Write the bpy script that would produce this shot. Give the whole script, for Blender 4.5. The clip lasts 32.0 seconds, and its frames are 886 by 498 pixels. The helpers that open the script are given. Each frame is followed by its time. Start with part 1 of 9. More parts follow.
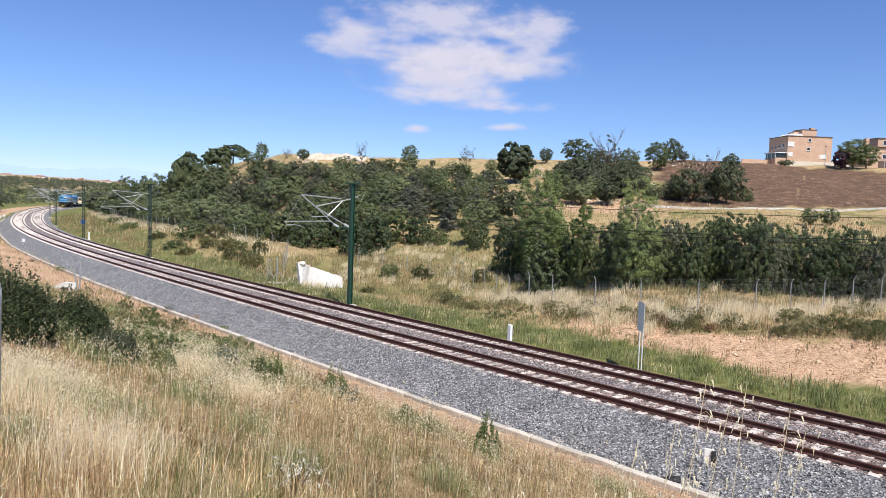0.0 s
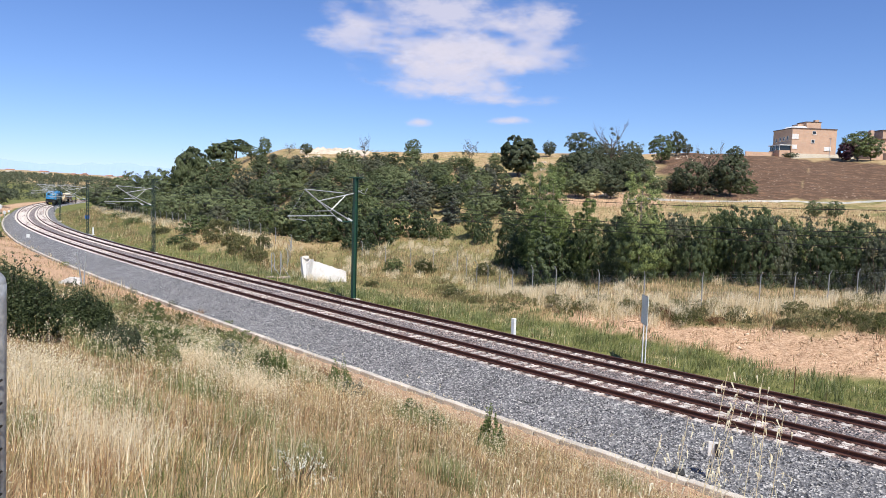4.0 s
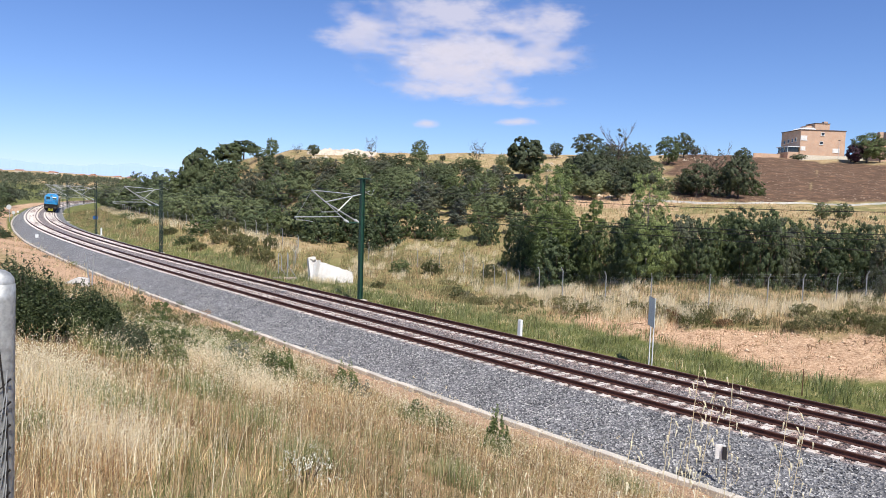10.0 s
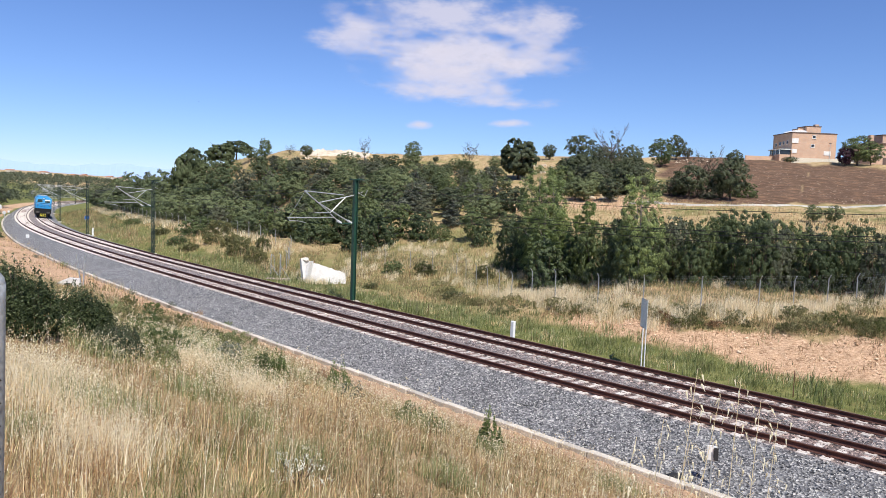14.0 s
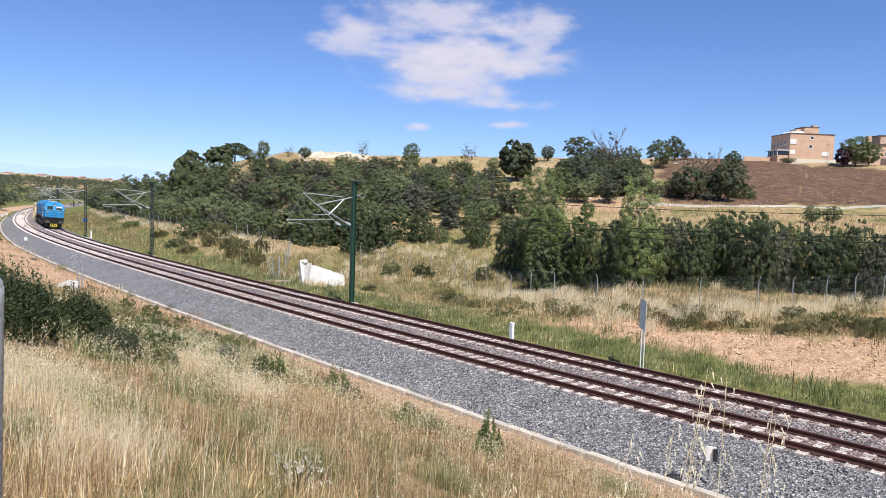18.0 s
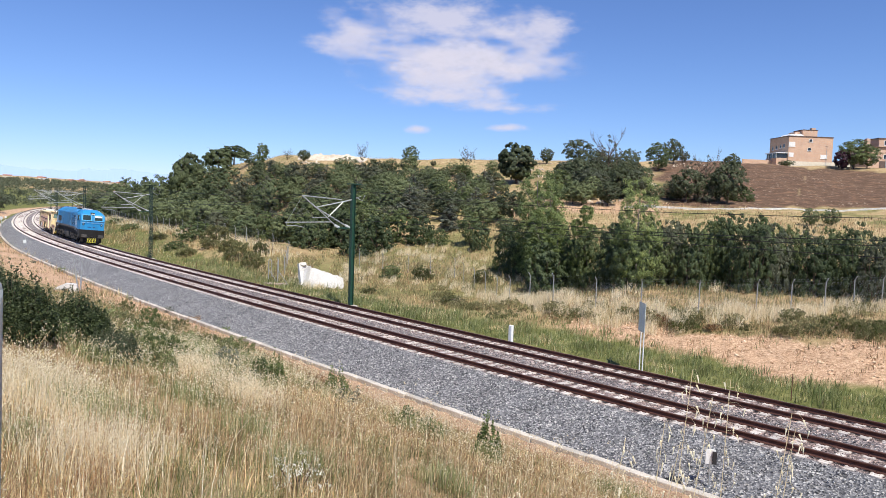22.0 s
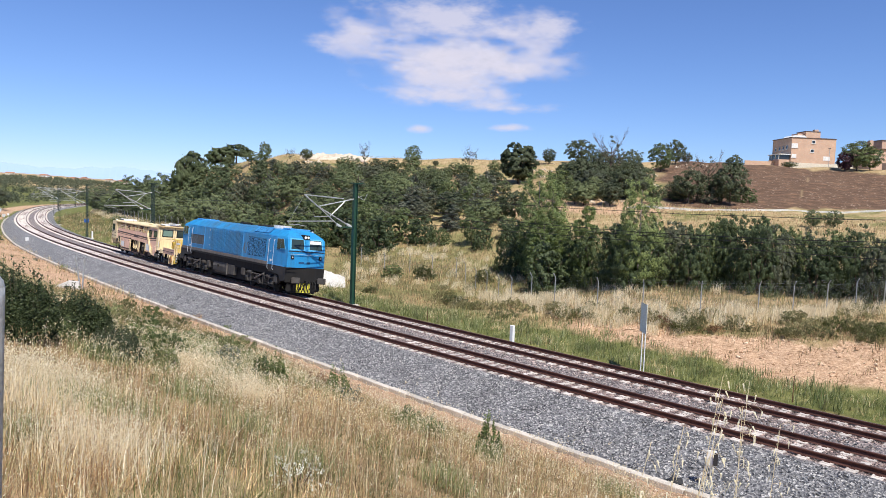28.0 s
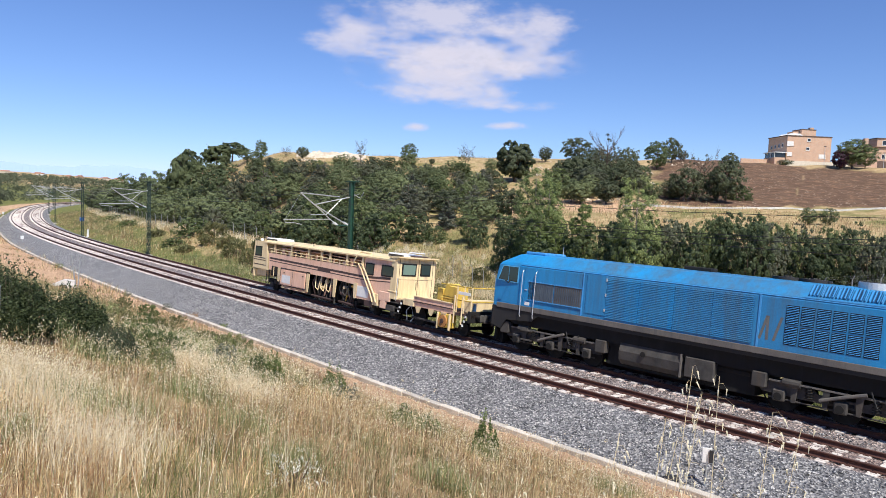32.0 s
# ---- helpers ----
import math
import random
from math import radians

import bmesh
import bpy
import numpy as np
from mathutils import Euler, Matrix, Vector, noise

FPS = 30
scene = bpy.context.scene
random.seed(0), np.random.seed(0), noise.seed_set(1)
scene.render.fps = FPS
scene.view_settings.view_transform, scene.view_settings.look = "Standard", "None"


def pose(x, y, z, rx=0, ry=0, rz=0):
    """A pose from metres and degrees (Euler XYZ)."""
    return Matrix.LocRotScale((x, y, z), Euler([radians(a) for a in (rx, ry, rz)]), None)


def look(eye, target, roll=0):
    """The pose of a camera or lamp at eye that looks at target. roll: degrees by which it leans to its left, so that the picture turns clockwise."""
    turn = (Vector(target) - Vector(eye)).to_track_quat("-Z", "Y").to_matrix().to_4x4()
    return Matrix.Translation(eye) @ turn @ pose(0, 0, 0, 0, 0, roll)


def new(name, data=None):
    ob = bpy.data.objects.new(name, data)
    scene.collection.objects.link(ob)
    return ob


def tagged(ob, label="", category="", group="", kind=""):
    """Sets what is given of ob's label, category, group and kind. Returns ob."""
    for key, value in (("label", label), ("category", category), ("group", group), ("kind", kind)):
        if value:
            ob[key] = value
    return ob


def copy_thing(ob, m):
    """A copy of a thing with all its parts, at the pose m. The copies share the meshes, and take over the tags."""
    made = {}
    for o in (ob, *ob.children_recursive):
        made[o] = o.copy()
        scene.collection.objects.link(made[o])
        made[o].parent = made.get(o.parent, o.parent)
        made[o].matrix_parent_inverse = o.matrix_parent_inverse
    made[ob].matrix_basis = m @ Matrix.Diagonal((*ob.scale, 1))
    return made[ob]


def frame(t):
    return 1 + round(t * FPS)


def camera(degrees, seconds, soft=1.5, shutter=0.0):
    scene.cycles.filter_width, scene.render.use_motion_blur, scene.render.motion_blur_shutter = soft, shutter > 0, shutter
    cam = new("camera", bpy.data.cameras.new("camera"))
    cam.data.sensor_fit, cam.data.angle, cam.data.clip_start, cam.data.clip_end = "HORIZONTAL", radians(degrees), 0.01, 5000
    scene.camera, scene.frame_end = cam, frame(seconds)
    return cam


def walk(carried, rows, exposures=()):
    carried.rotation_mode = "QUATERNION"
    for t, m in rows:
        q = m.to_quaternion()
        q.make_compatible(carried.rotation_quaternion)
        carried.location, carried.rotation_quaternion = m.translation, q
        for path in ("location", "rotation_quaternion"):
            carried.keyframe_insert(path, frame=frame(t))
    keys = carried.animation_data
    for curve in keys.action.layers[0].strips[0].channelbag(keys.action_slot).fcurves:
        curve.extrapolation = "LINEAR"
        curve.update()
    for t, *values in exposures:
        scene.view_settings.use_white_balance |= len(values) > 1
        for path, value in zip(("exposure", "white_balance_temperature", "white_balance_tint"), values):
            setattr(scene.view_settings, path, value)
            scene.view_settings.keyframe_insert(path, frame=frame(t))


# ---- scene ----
# Camera: hand-held on the bank above the railway, it only turns.
EYE_Z = 6.51
cam = camera(64.22, 32.0, soft=0.8)
TURNS = (
    (0, 86.065, -1.961, -0.595), (0.5, 85.598, -1.940, -0.562), (1, 85.250, -1.914, -0.470), (1.5, 85.187, -1.887, -0.414),
    (2, 85.291, -1.841, -0.385), (2.5, 85.384, -1.823, -0.352), (3, 85.458, -1.792, -0.342), (3.5, 85.519, -1.743, -0.353),
    (5.5, 85.648, -1.785, -0.218), (6, 85.662, -1.751, -0.162), (6.5, 85.674, -1.737, -0.119), (7, 85.676, -1.752, -0.076),
    (7.5, 85.668, -1.789, -0.027), (8, 85.658, -1.823, 0.020), (8.5, 85.653, -1.834, 0.076), (9, 85.650, -1.830, 0.139),
    (9.5, 85.648, -1.828, 0.186), (10, 85.647, -1.847, 0.209), (10.5, 85.651, -1.891, 0.229), (11, 85.668, -1.925, 0.239),
    (11.5, 85.698, -1.938, 0.192), (12, 85.733, -1.944, 0.074), (12.5, 85.760, -1.954, -0.078), (13, 85.769, -1.983, -0.209),
    (13.5, 85.767, -2.024, -0.299), (14, 85.762, -2.032, -0.341), (14.5, 85.754, -2.001, -0.337), (16.5, 85.841, -1.927, -0.428),
    (17, 85.865, -1.918, -0.476), (17.5, 85.887, -1.894, -0.480), (18, 85.901, -1.888, -0.457), (18.5, 85.915, -1.911, -0.454),
    (19, 85.944, -1.934, -0.474), (19.5, 85.985, -1.949, -0.491), (20, 86.028, -1.960, -0.496), (20.5, 86.070, -1.939, -0.498),
    (21, 86.101, -1.900, -0.508), (21.5, 86.115, -1.886, -0.522), (22, 86.118, -1.889, -0.530), (22.5, 86.115, -1.889, -0.530),
    (23, 86.111, -1.883, -0.527), (23.5, 86.111, -1.895, -0.529), (24, 86.111, -1.936, -0.536), (24.5, 86.111, -1.983, -0.535),
    (25, 86.109, -2.011, -0.533), (25.5, 86.098, -2.009, -0.540), (27.5, 86.078, -2.183, -0.403), (28, 86.089, -2.188, -0.364),
    (28.5, 86.087, -2.186, -0.351), (29, 86.074, -2.194, -0.350), (29.5, 86.059, -2.218, -0.349), (30, 86.052, -2.237, -0.349),
    (30.5, 86.047, -2.252, -0.363), (31, 86.029, -2.253, -0.403), (31.5, 85.986, -2.227, -0.455), (32, 85.947, -2.154, -0.656),
)
walk(cam, [(t, pose(0, 0, EYE_Z, rx, ry, rz)) for t, rx, ry, rz in TURNS])

# ---------------------------------------------------------------- light
SUN_TO = Vector((0.24, -0.53, 0.82)).normalized()
sun_data = bpy.data.lights.new("sun", "SUN")
sun_data.energy, sun_data.angle, sun_data.color = 4.8, radians(0.55), (1.0, 0.955, 0.88)
sun = new("sun", sun_data)
sun.matrix_world = look(SUN_TO * 50, (0, 0, 0))
world = bpy.data.worlds.new("sky")
scene.world = world
world.use_nodes = True
wn = world.node_tree.nodes
sky = wn.new("ShaderNodeTexSky")
sky.sky_type, sky.sun_disc = "NISHITA", False
sky.sun_elevation = math.asin(SUN_TO.z)
sky.sun_rotation = math.atan2(SUN_TO.x, SUN_TO.y)
sky.altitude, sky.air_density, sky.dust_density, sky.ozone_density = 700, 1.0, 0.0, 4.5
wn["Background"].inputs["Strength"].default_value = 0.089
tint = wn.new("ShaderNodeMix")
tint.data_type, tint.blend_type = "RGBA", "MULTIPLY"
tint.inputs[0].default_value, tint.inputs[7].default_value = 1.0, (0.76, 0.86, 1.15, 1)
world.node_tree.links.new(sky.outputs[0], tint.inputs[6])
world.node_tree.links.new(tint.outputs[2], wn["Background"].inputs[0])
scene.view_settings.exposure = 0.43

# ---------------------------------------------------------------- materials
MATS = {}


def shader(name):
    m = bpy.data.materials.new(name)
    m.use_nodes = True
    MATS[name] = m
    return m, m.node_tree.nodes, m.node_tree.links, m.node_tree.nodes["Principled BSDF"]


def noise_tex(n, l, scale, detail=4, rough=0.6, coord="Object", vec=None):
    t = n.new("ShaderNodeTexNoise")
    t.inputs["Scale"].default_value, t.inputs["Detail"].default_value, t.inputs["Roughness"].default_value = scale, detail, rough
    if vec is None:
        c = n.new("ShaderNodeTexCoord")
        vec = c.outputs[coord]
    l.new(vec, t.inputs["Vector"])
    return t


def ramp(n, l, src, stops):
    r = n.new("ShaderNodeValToRGB")
    e = r.color_ramp.elements
    while len(e) < len(stops):
        e.new(0.5)
    for el, (p, c) in zip(e, stops):
        el.position, el.color = p, (*c, 1)
    l.new(src, r.inputs[0])
    return r


def mix(n, l, fac, a, b, mode="MIX"):
    m = n.new("ShaderNodeMix")
    m.data_type, m.blend_type = "RGBA", mode
    for sock, v in ((m.inputs[0], fac), (m.inputs[6], a), (m.inputs[7], b)):
        if isinstance(v, (int, float)):
            sock.default_value = v
        elif isinstance(v, tuple):
            sock.default_value = (*v, 1)
        else:
            l.new(v, sock)
    return m.outputs[2]


def bump(n, l, b, height, strength, dist):
    t = n.new("ShaderNodeBump")
    t.inputs["Strength"].default_value, t.inputs["Distance"].default_value = strength, dist
    l.new(height, t.inputs["Height"])
    l.new(t.outputs[0], b.inputs["Normal"])


def surface(name, c1, c2, scale=3.0, rough=0.7, metal=0.0, c3=None, fine=40.0, bump_s=0.2, bump_d=0.01, spec=0.4, rand=0.0, stain=0.45):
    """Two scales of variation: broad stains from c1 to c2 (or c3), and a fine grain with relief."""
    m, n, l, b = shader(name)
    big = noise_tex(n, l, scale, 5, 0.65)
    small = noise_tex(n, l, fine, 3, 0.6)
    r = ramp(n, l, big.outputs["Fac"], [(0.3, c1), (0.7, c2)] if c3 is None else [(0.25, c1), (0.52, c2), (0.75, c3)])
    g = ramp(n, l, small.outputs["Fac"], [(0.25, (1 - stain,) * 3), (0.75, (1 + stain * 0.3,) * 3)])
    col = mix(n, l, 1.0, r.outputs[0], g.outputs[0], "MULTIPLY")
    if rand:
        o = n.new("ShaderNodeObjectInfo")
        rr = ramp(n, l, o.outputs["Random"], [(0, (1 - rand,) * 3), (1, (1 + rand * 0.4,) * 3)])
        col = mix(n, l, 1.0, col, rr.outputs[0], "MULTIPLY")
    l.new(col, b.inputs["Base Color"])
    b.inputs["Roughness"].default_value, b.inputs["Metallic"].default_value = rough, metal
    b.inputs["Specular IOR Level"].default_value = spec
    if bump_s:
        bump(n, l, b, small.outputs["Fac"], bump_s, bump_d)
    return m


def leafy(name, dark, mid, light, rough=0.55, trans=0.25, tint=0.25, patchy=0.0):
    """Leaves: each clump differs a little, each plant too, some light comes through."""
    m, n, l, b = shader(name)
    g = n.new("ShaderNodeNewGeometry")
    o = n.new("ShaderNodeObjectInfo")
    r = ramp(n, l, g.outputs["Random Per Island"], [(0.0, dark), (0.55, mid), (1.0, light)])
    rr = ramp(n, l, o.outputs["Random"], [(0, (1 - tint, 1 - tint * 0.9, 1 - tint)), (1, (1 + tint * 0.7, 1 + tint * 0.55, 1 + tint * 0.3))])
    col = mix(n, l, 1.0, r.outputs[0], rr.outputs[0], "MULTIPLY")
    if patchy:
        for size, amount in ((0.55, 0.7), (2.6, 1.0)):
            q = noise_tex(n, l, size, 4, 0.65)
            w = ramp(n, l, q.outputs["Fac"], [(0.34, (1 - patchy * amount, 1 - patchy * amount * 1.05, 1 - patchy * amount * 1.1)), (0.66, (1 + patchy * amount * 0.7,) * 3)])
            col = mix(n, l, 1.0, col, w.outputs[0], "MULTIPLY")
    l.new(col, b.inputs["Base Color"])
    b.inputs["Roughness"].default_value, b.inputs["Specular IOR Level"].default_value = rough, 0.3
    t = n.new("ShaderNodeBsdfTranslucent")
    l.new(col, t.inputs[0])
    s = n.new("ShaderNodeMixShader")
    s.inputs[0].default_value = trans
    l.new(b.outputs[0], s.inputs[1]), l.new(t.outputs[0], s.inputs[2])
    l.new(s.outputs[0], n["Material Output"].inputs[0])
    return m


surface("rust_rail", (0.07, 0.028, 0.02), (0.13, 0.05, 0.035), 2.0, 0.75, fine=30, bump_s=0.3)
surface("rail_head", (0.16, 0.10, 0.08), (0.28, 0.2, 0.17), 1.5, 0.4, metal=0.6, fine=20)
surface("sleeper_concrete", (0.56, 0.49, 0.44), (0.74, 0.68, 0.62), 3.0, 0.85, fine=60, bump_s=0.3, rand=0.25, stain=0.3)
surface("kerb_concrete", (0.5, 0.44, 0.36), (0.72, 0.66, 0.57), 2.0, 0.9, fine=30, bump_s=0.4, rand=0.22)
surface("pale_concrete", (0.56, 0.53, 0.49), (0.78, 0.76, 0.72), 1.2, 0.9, fine=20, bump_s=0.2)
surface("pale_soil", (0.5, 0.4, 0.29), (0.78, 0.68, 0.54), 0.6, 0.95, fine=6, bump_s=0.5, bump_d=0.1)
surface("pole_green", (0.012, 0.05, 0.032), (0.022, 0.075, 0.05), 3.0, 0.5, fine=60, bump_s=0.05)
surface("pole_dark", (0.01, 0.028, 0.022), (0.018, 0.042, 0.034), 3.0, 0.55, fine=60, bump_s=0.05)
surface("galvanised", (0.42, 0.44, 0.45), (0.6, 0.62, 0.63), 4.0, 0.45, metal=0.55, fine=80, bump_s=0.05)
surface("fence_steel", (0.34, 0.35, 0.35), (0.5, 0.51, 0.5), 4.0, 0.55, metal=0.4, fine=80, bump_s=0.05)
surface("insulator", (0.6, 0.62, 0.62), (0.72, 0.73, 0.73), 6.0, 0.3, fine=60, bump_s=0)
surface("white_paint", (0.72, 0.72, 0.7), (0.82, 0.82, 0.8), 3.0, 0.5, fine=50, bump_s=0.05, stain=0.2)
surface("wire_dark", (0.03, 0.028, 0.03), (0.06, 0.055, 0.05), 3.0, 0.5, metal=0.6, fine=30, bump_s=0)
surface("bark", (0.09, 0.06, 0.042), (0.2, 0.15, 0.11), 4.0, 0.9, fine=25, bump_s=0.6, bump_d=0.03)
surface("pale_bark", (0.22, 0.19, 0.16), (0.38, 0.34, 0.29), 4.0, 0.9, fine=25, bump_s=0.5, bump_d=0.02)
leafy("leaf_pine", (0.1174, 0.1452, 0.07084), (0.1448, 0.1767, 0.08501), (0.1804, 0.2171, 0.108), tint=0.4)
leafy("leaf_pine_dark", (0.0771, 0.09848, 0.04554), (0.0978, 0.122, 0.0552), (0.1255, 0.152, 0.07038), tint=0.2)
leafy("leaf_oak", (0.06792, 0.08352, 0.04416), (0.0888, 0.108, 0.0564), (0.1183, 0.138, 0.0744))
leafy("leaf_dusk", (0.09016, 0.1005, 0.06322), (0.115, 0.127, 0.0805), (0.1528, 0.1648, 0.1084), tint=0.25)
leafy("leaf_grey", (0.085, 0.1, 0.075), (0.15, 0.168, 0.13), (0.26, 0.275, 0.22), tint=0.35)
leafy("leaf_fresh", (0.084, 0.118, 0.0381), (0.157, 0.207, 0.0672), (0.28, 0.33, 0.129), trans=0.35)
leafy("leaf_poplar", (0.14, 0.185, 0.068), (0.23, 0.29, 0.105), (0.34, 0.4, 0.17), trans=0.4)
leafy("leaf_mid", (0.069, 0.0943, 0.0391), (0.127, 0.163, 0.0621), (0.207, 0.247, 0.101), trans=0.3)
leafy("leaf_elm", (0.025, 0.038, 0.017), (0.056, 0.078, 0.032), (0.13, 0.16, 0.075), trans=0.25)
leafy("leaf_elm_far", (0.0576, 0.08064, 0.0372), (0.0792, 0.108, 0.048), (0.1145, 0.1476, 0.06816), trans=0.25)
leafy("leaf_far", (0.065, 0.078, 0.045), (0.1, 0.116, 0.065), (0.15, 0.165, 0.1), tint=0)
leafy("leaf_purple", (0.02, 0.008, 0.014), (0.045, 0.016, 0.026), (0.08, 0.03, 0.045))
leafy("straw", (0.32, 0.2, 0.085), (0.76, 0.58, 0.31), (1.0, 0.9, 0.61), trans=0.3, tint=0, patchy=0.34)
leafy("straw_brown", (0.12, 0.066, 0.034), (0.41, 0.25, 0.14), (0.76, 0.54, 0.32), trans=0.25, tint=0, patchy=0.48)
leafy("seed_head", (0.62, 0.5, 0.3), (0.85, 0.73, 0.5), (0.97, 0.91, 0.72), trans=0.35, tint=0)
leafy("grass_green", (0.05, 0.07, 0.018), (0.145, 0.172, 0.052), (0.36, 0.36, 0.15), trans=0.35, tint=0, patchy=0.35)
leafy("grass_fresh", (0.13, 0.156, 0.052), (0.273, 0.305, 0.13), (0.52, 0.533, 0.286), trans=0.35, tint=0, patchy=0.3)
leafy("olive_scrub", (0.1, 0.105, 0.045), (0.18, 0.18, 0.08), (0.3, 0.29, 0.14), trans=0.3, tint=0.25)
leafy("grass_grey", (0.13, 0.125, 0.055), (0.31, 0.29, 0.135), (0.58, 0.53, 0.3), trans=0.3, tint=0, patchy=0.35)
leafy("clod", (0.36, 0.21, 0.12), (0.58, 0.4, 0.26), (0.78, 0.6, 0.43), rough=0.95, trans=0.0, tint=0)
leafy("flower_white", (0.6, 0.6, 0.52), (0.72, 0.72, 0.62), (0.82, 0.82, 0.72), trans=0.3, tint=0)


def ground_material():
    m, n, l, b = shader("ground")
    co = n.new("ShaderNodeTexCoord").outputs["Object"]
    big = noise_tex(n, l, 0.16, 6, 0.65, vec=co)
    mid = noise_tex(n, l, 1.1, 6, 0.7, vec=co)
    fine = noise_tex(n, l, 9.0, 6, 0.75, vec=co)
    dry = ramp(n, l, mid.outputs["Fac"], [(0.25, (0.2, 0.135, 0.07)), (0.5, (0.38, 0.275, 0.145)), (0.75, (0.56, 0.45, 0.27))])
    grn = ramp(n, l, mid.outputs["Fac"], [(0.3, (0.07, 0.09, 0.025)), (0.55, (0.17, 0.175, 0.06)), (0.8, (0.36, 0.31, 0.14))])
    soil = ramp(n, l, fine.outputs["Fac"], [(0.3, (0.19, 0.105, 0.06)), (0.44, (0.44, 0.28, 0.17)), (0.6, (0.61, 0.43, 0.29)), (0.76, (0.76, 0.6, 0.44))])
    wash = noise_tex(n, l, 2.3, 5, 0.75, vec=co)
    wash_c = ramp(n, l, wash.outputs["Fac"], [(0.32, (0.5, 0.46, 0.42)), (0.46, (0.95, 0.94, 0.93)), (0.7, (1.18, 1.17, 1.16))])
    soil_c = mix(n, l, 1.0, soil.outputs[0], wash_c.outputs[0], "MULTIPLY")
    brown = ramp(n, l, fine.outputs["Fac"], [(0.28, (0.062, 0.04, 0.026)), (0.5, (0.128, 0.08, 0.053)), (0.68, (0.2, 0.13, 0.086)), (0.8, (0.38, 0.28, 0.2))])
    chips = n.new("ShaderNodeTexVoronoi")
    chips.inputs["Scale"].default_value = 1.1
    l.new(co, chips.inputs["Vector"])
    chip = ramp(n, l, chips.outputs["Distance"], [(0.1, (1, 1, 1)), (0.2, (0, 0, 0))])
    clod = noise_tex(n, l, 0.5, 5, 0.7, vec=co)
    clod_c = ramp(n, l, clod.outputs["Fac"], [(0.3, (0.62, 0.58, 0.55)), (0.52, (1.0, 1.0, 1.0)), (0.72, (1.9, 1.75, 1.55))])
    brown_c = mix(n, l, 1.0, brown.outputs[0], clod_c.outputs[0], "MULTIPLY")
    brown_c = mix(n, l, 0.0, brown_c, (0.42, 0.33, 0.25))
    l.new(chip.outputs[0], brown_c.node.inputs[0])

    def zone(name):
        a = n.new("ShaderNodeAttribute")
        a.attribute_name = name
        return a.outputs["Fac"]

    def rough_edge(src, amount=0.55):
        x = n.new("ShaderNodeMath")
        x.operation = "MULTIPLY_ADD"
        l.new(mid.outputs["Fac"], x.inputs[0])
        x.inputs[1].default_value = amount * 2
        y = n.new("ShaderNodeMath")
        y.operation = "SUBTRACT"
        l.new(src, y.inputs[0])
        y.inputs[1].default_value = amount
        l.new(y.outputs[0], x.inputs[2])
        r = n.new("ShaderNodeMapRange")
        r.inputs[1].default_value, r.inputs[2].default_value = 0.3, 0.7
        l.new(x.outputs[0], r.inputs[0])
        return r.outputs[0]

    patch = ramp(n, l, big.outputs["Fac"], [(0.45, (0, 0, 0)), (0.68, (1, 1, 1))])
    col = mix(n, l, 0.0, dry.outputs[0], grn.outputs[0])
    col.node.inputs[0].default_value = 0.0
    l.new(patch.outputs[0], col.node.inputs[0])
    col = mix(n, l, rough_edge(zone("green")), col, grn.outputs[0])
    col = mix(n, l, rough_edge(zone("dry")), col, dry.outputs[0])
    col = mix(n, l, rough_edge(zone("soil"), 0.8), col, soil_c)
    col = mix(n, l, rough_edge(zone("brown"), 0.3), col, brown_c)
    l.new(col, b.inputs["Base Color"])
    b.inputs["Roughness"].default_value, b.inputs["Specular IOR Level"].default_value = 0.95, 0.1
    bump(n, l, b, fine.outputs["Fac"], 0.7, 0.12)


ground_material()


def ballast_material(name, lift=1.0):
    """Crushed grey stone with pale and dark chips."""
    m, n, l, b = shader(name)
    co = n.new("ShaderNodeTexCoord").outputs["Object"]
    v = n.new("ShaderNodeTexVoronoi")
    v.inputs["Scale"].default_value = 17
    l.new(co, v.inputs["Vector"])
    sep = n.new("ShaderNodeSeparateColor")
    l.new(v.outputs["Color"], sep.inputs[0])
    r = ramp(n, l, sep.outputs[0], [(0.0, (0.07 * lift, 0.072 * lift, 0.078 * lift)), (0.5, (0.17 * lift, 0.172 * lift, 0.18 * lift)), (0.85, (0.3 * lift, 0.3 * lift, 0.3 * lift)), (1.0, (0.55 * lift, 0.54 * lift, 0.52 * lift))])
    big = noise_tex(n, l, 0.7, 4, 0.6, vec=co)
    tone = ramp(n, l, big.outputs["Fac"], [(0.3, (0.8, 0.78, 0.77)), (0.7, (1.1, 1.08, 1.06))])
    col = mix(n, l, 1.0, r.outputs[0], tone.outputs[0], "MULTIPLY")
    # rust dust along the rails
    dust = n.new("ShaderNodeAttribute")
    dust.attribute_name = "rust"
    rusty = mix(n, l, 1.0, col, (1.32, 0.98, 0.86), "MULTIPLY")
    col = mix(n, l, dust.outputs["Fac"], col, rusty)
    l.new(col, b.inputs["Base Color"])
    b.inputs["Roughness"].default_value = 0.85
    bump(n, l, b, v.outputs["Distance"], 0.9, 0.06)


ballast_material("ballast")
leafy("stone_rusty", (0.058, 0.045, 0.042), (0.2, 0.152, 0.14), (0.6, 0.5, 0.44), rough=0.85, trans=0.0, tint=0)
leafy("stone", (0.045, 0.047, 0.052), (0.155, 0.156, 0.166), (0.55, 0.54, 0.52), rough=0.85, trans=0.0, tint=0)

# ---------------------------------------------------------------- helpers of this place


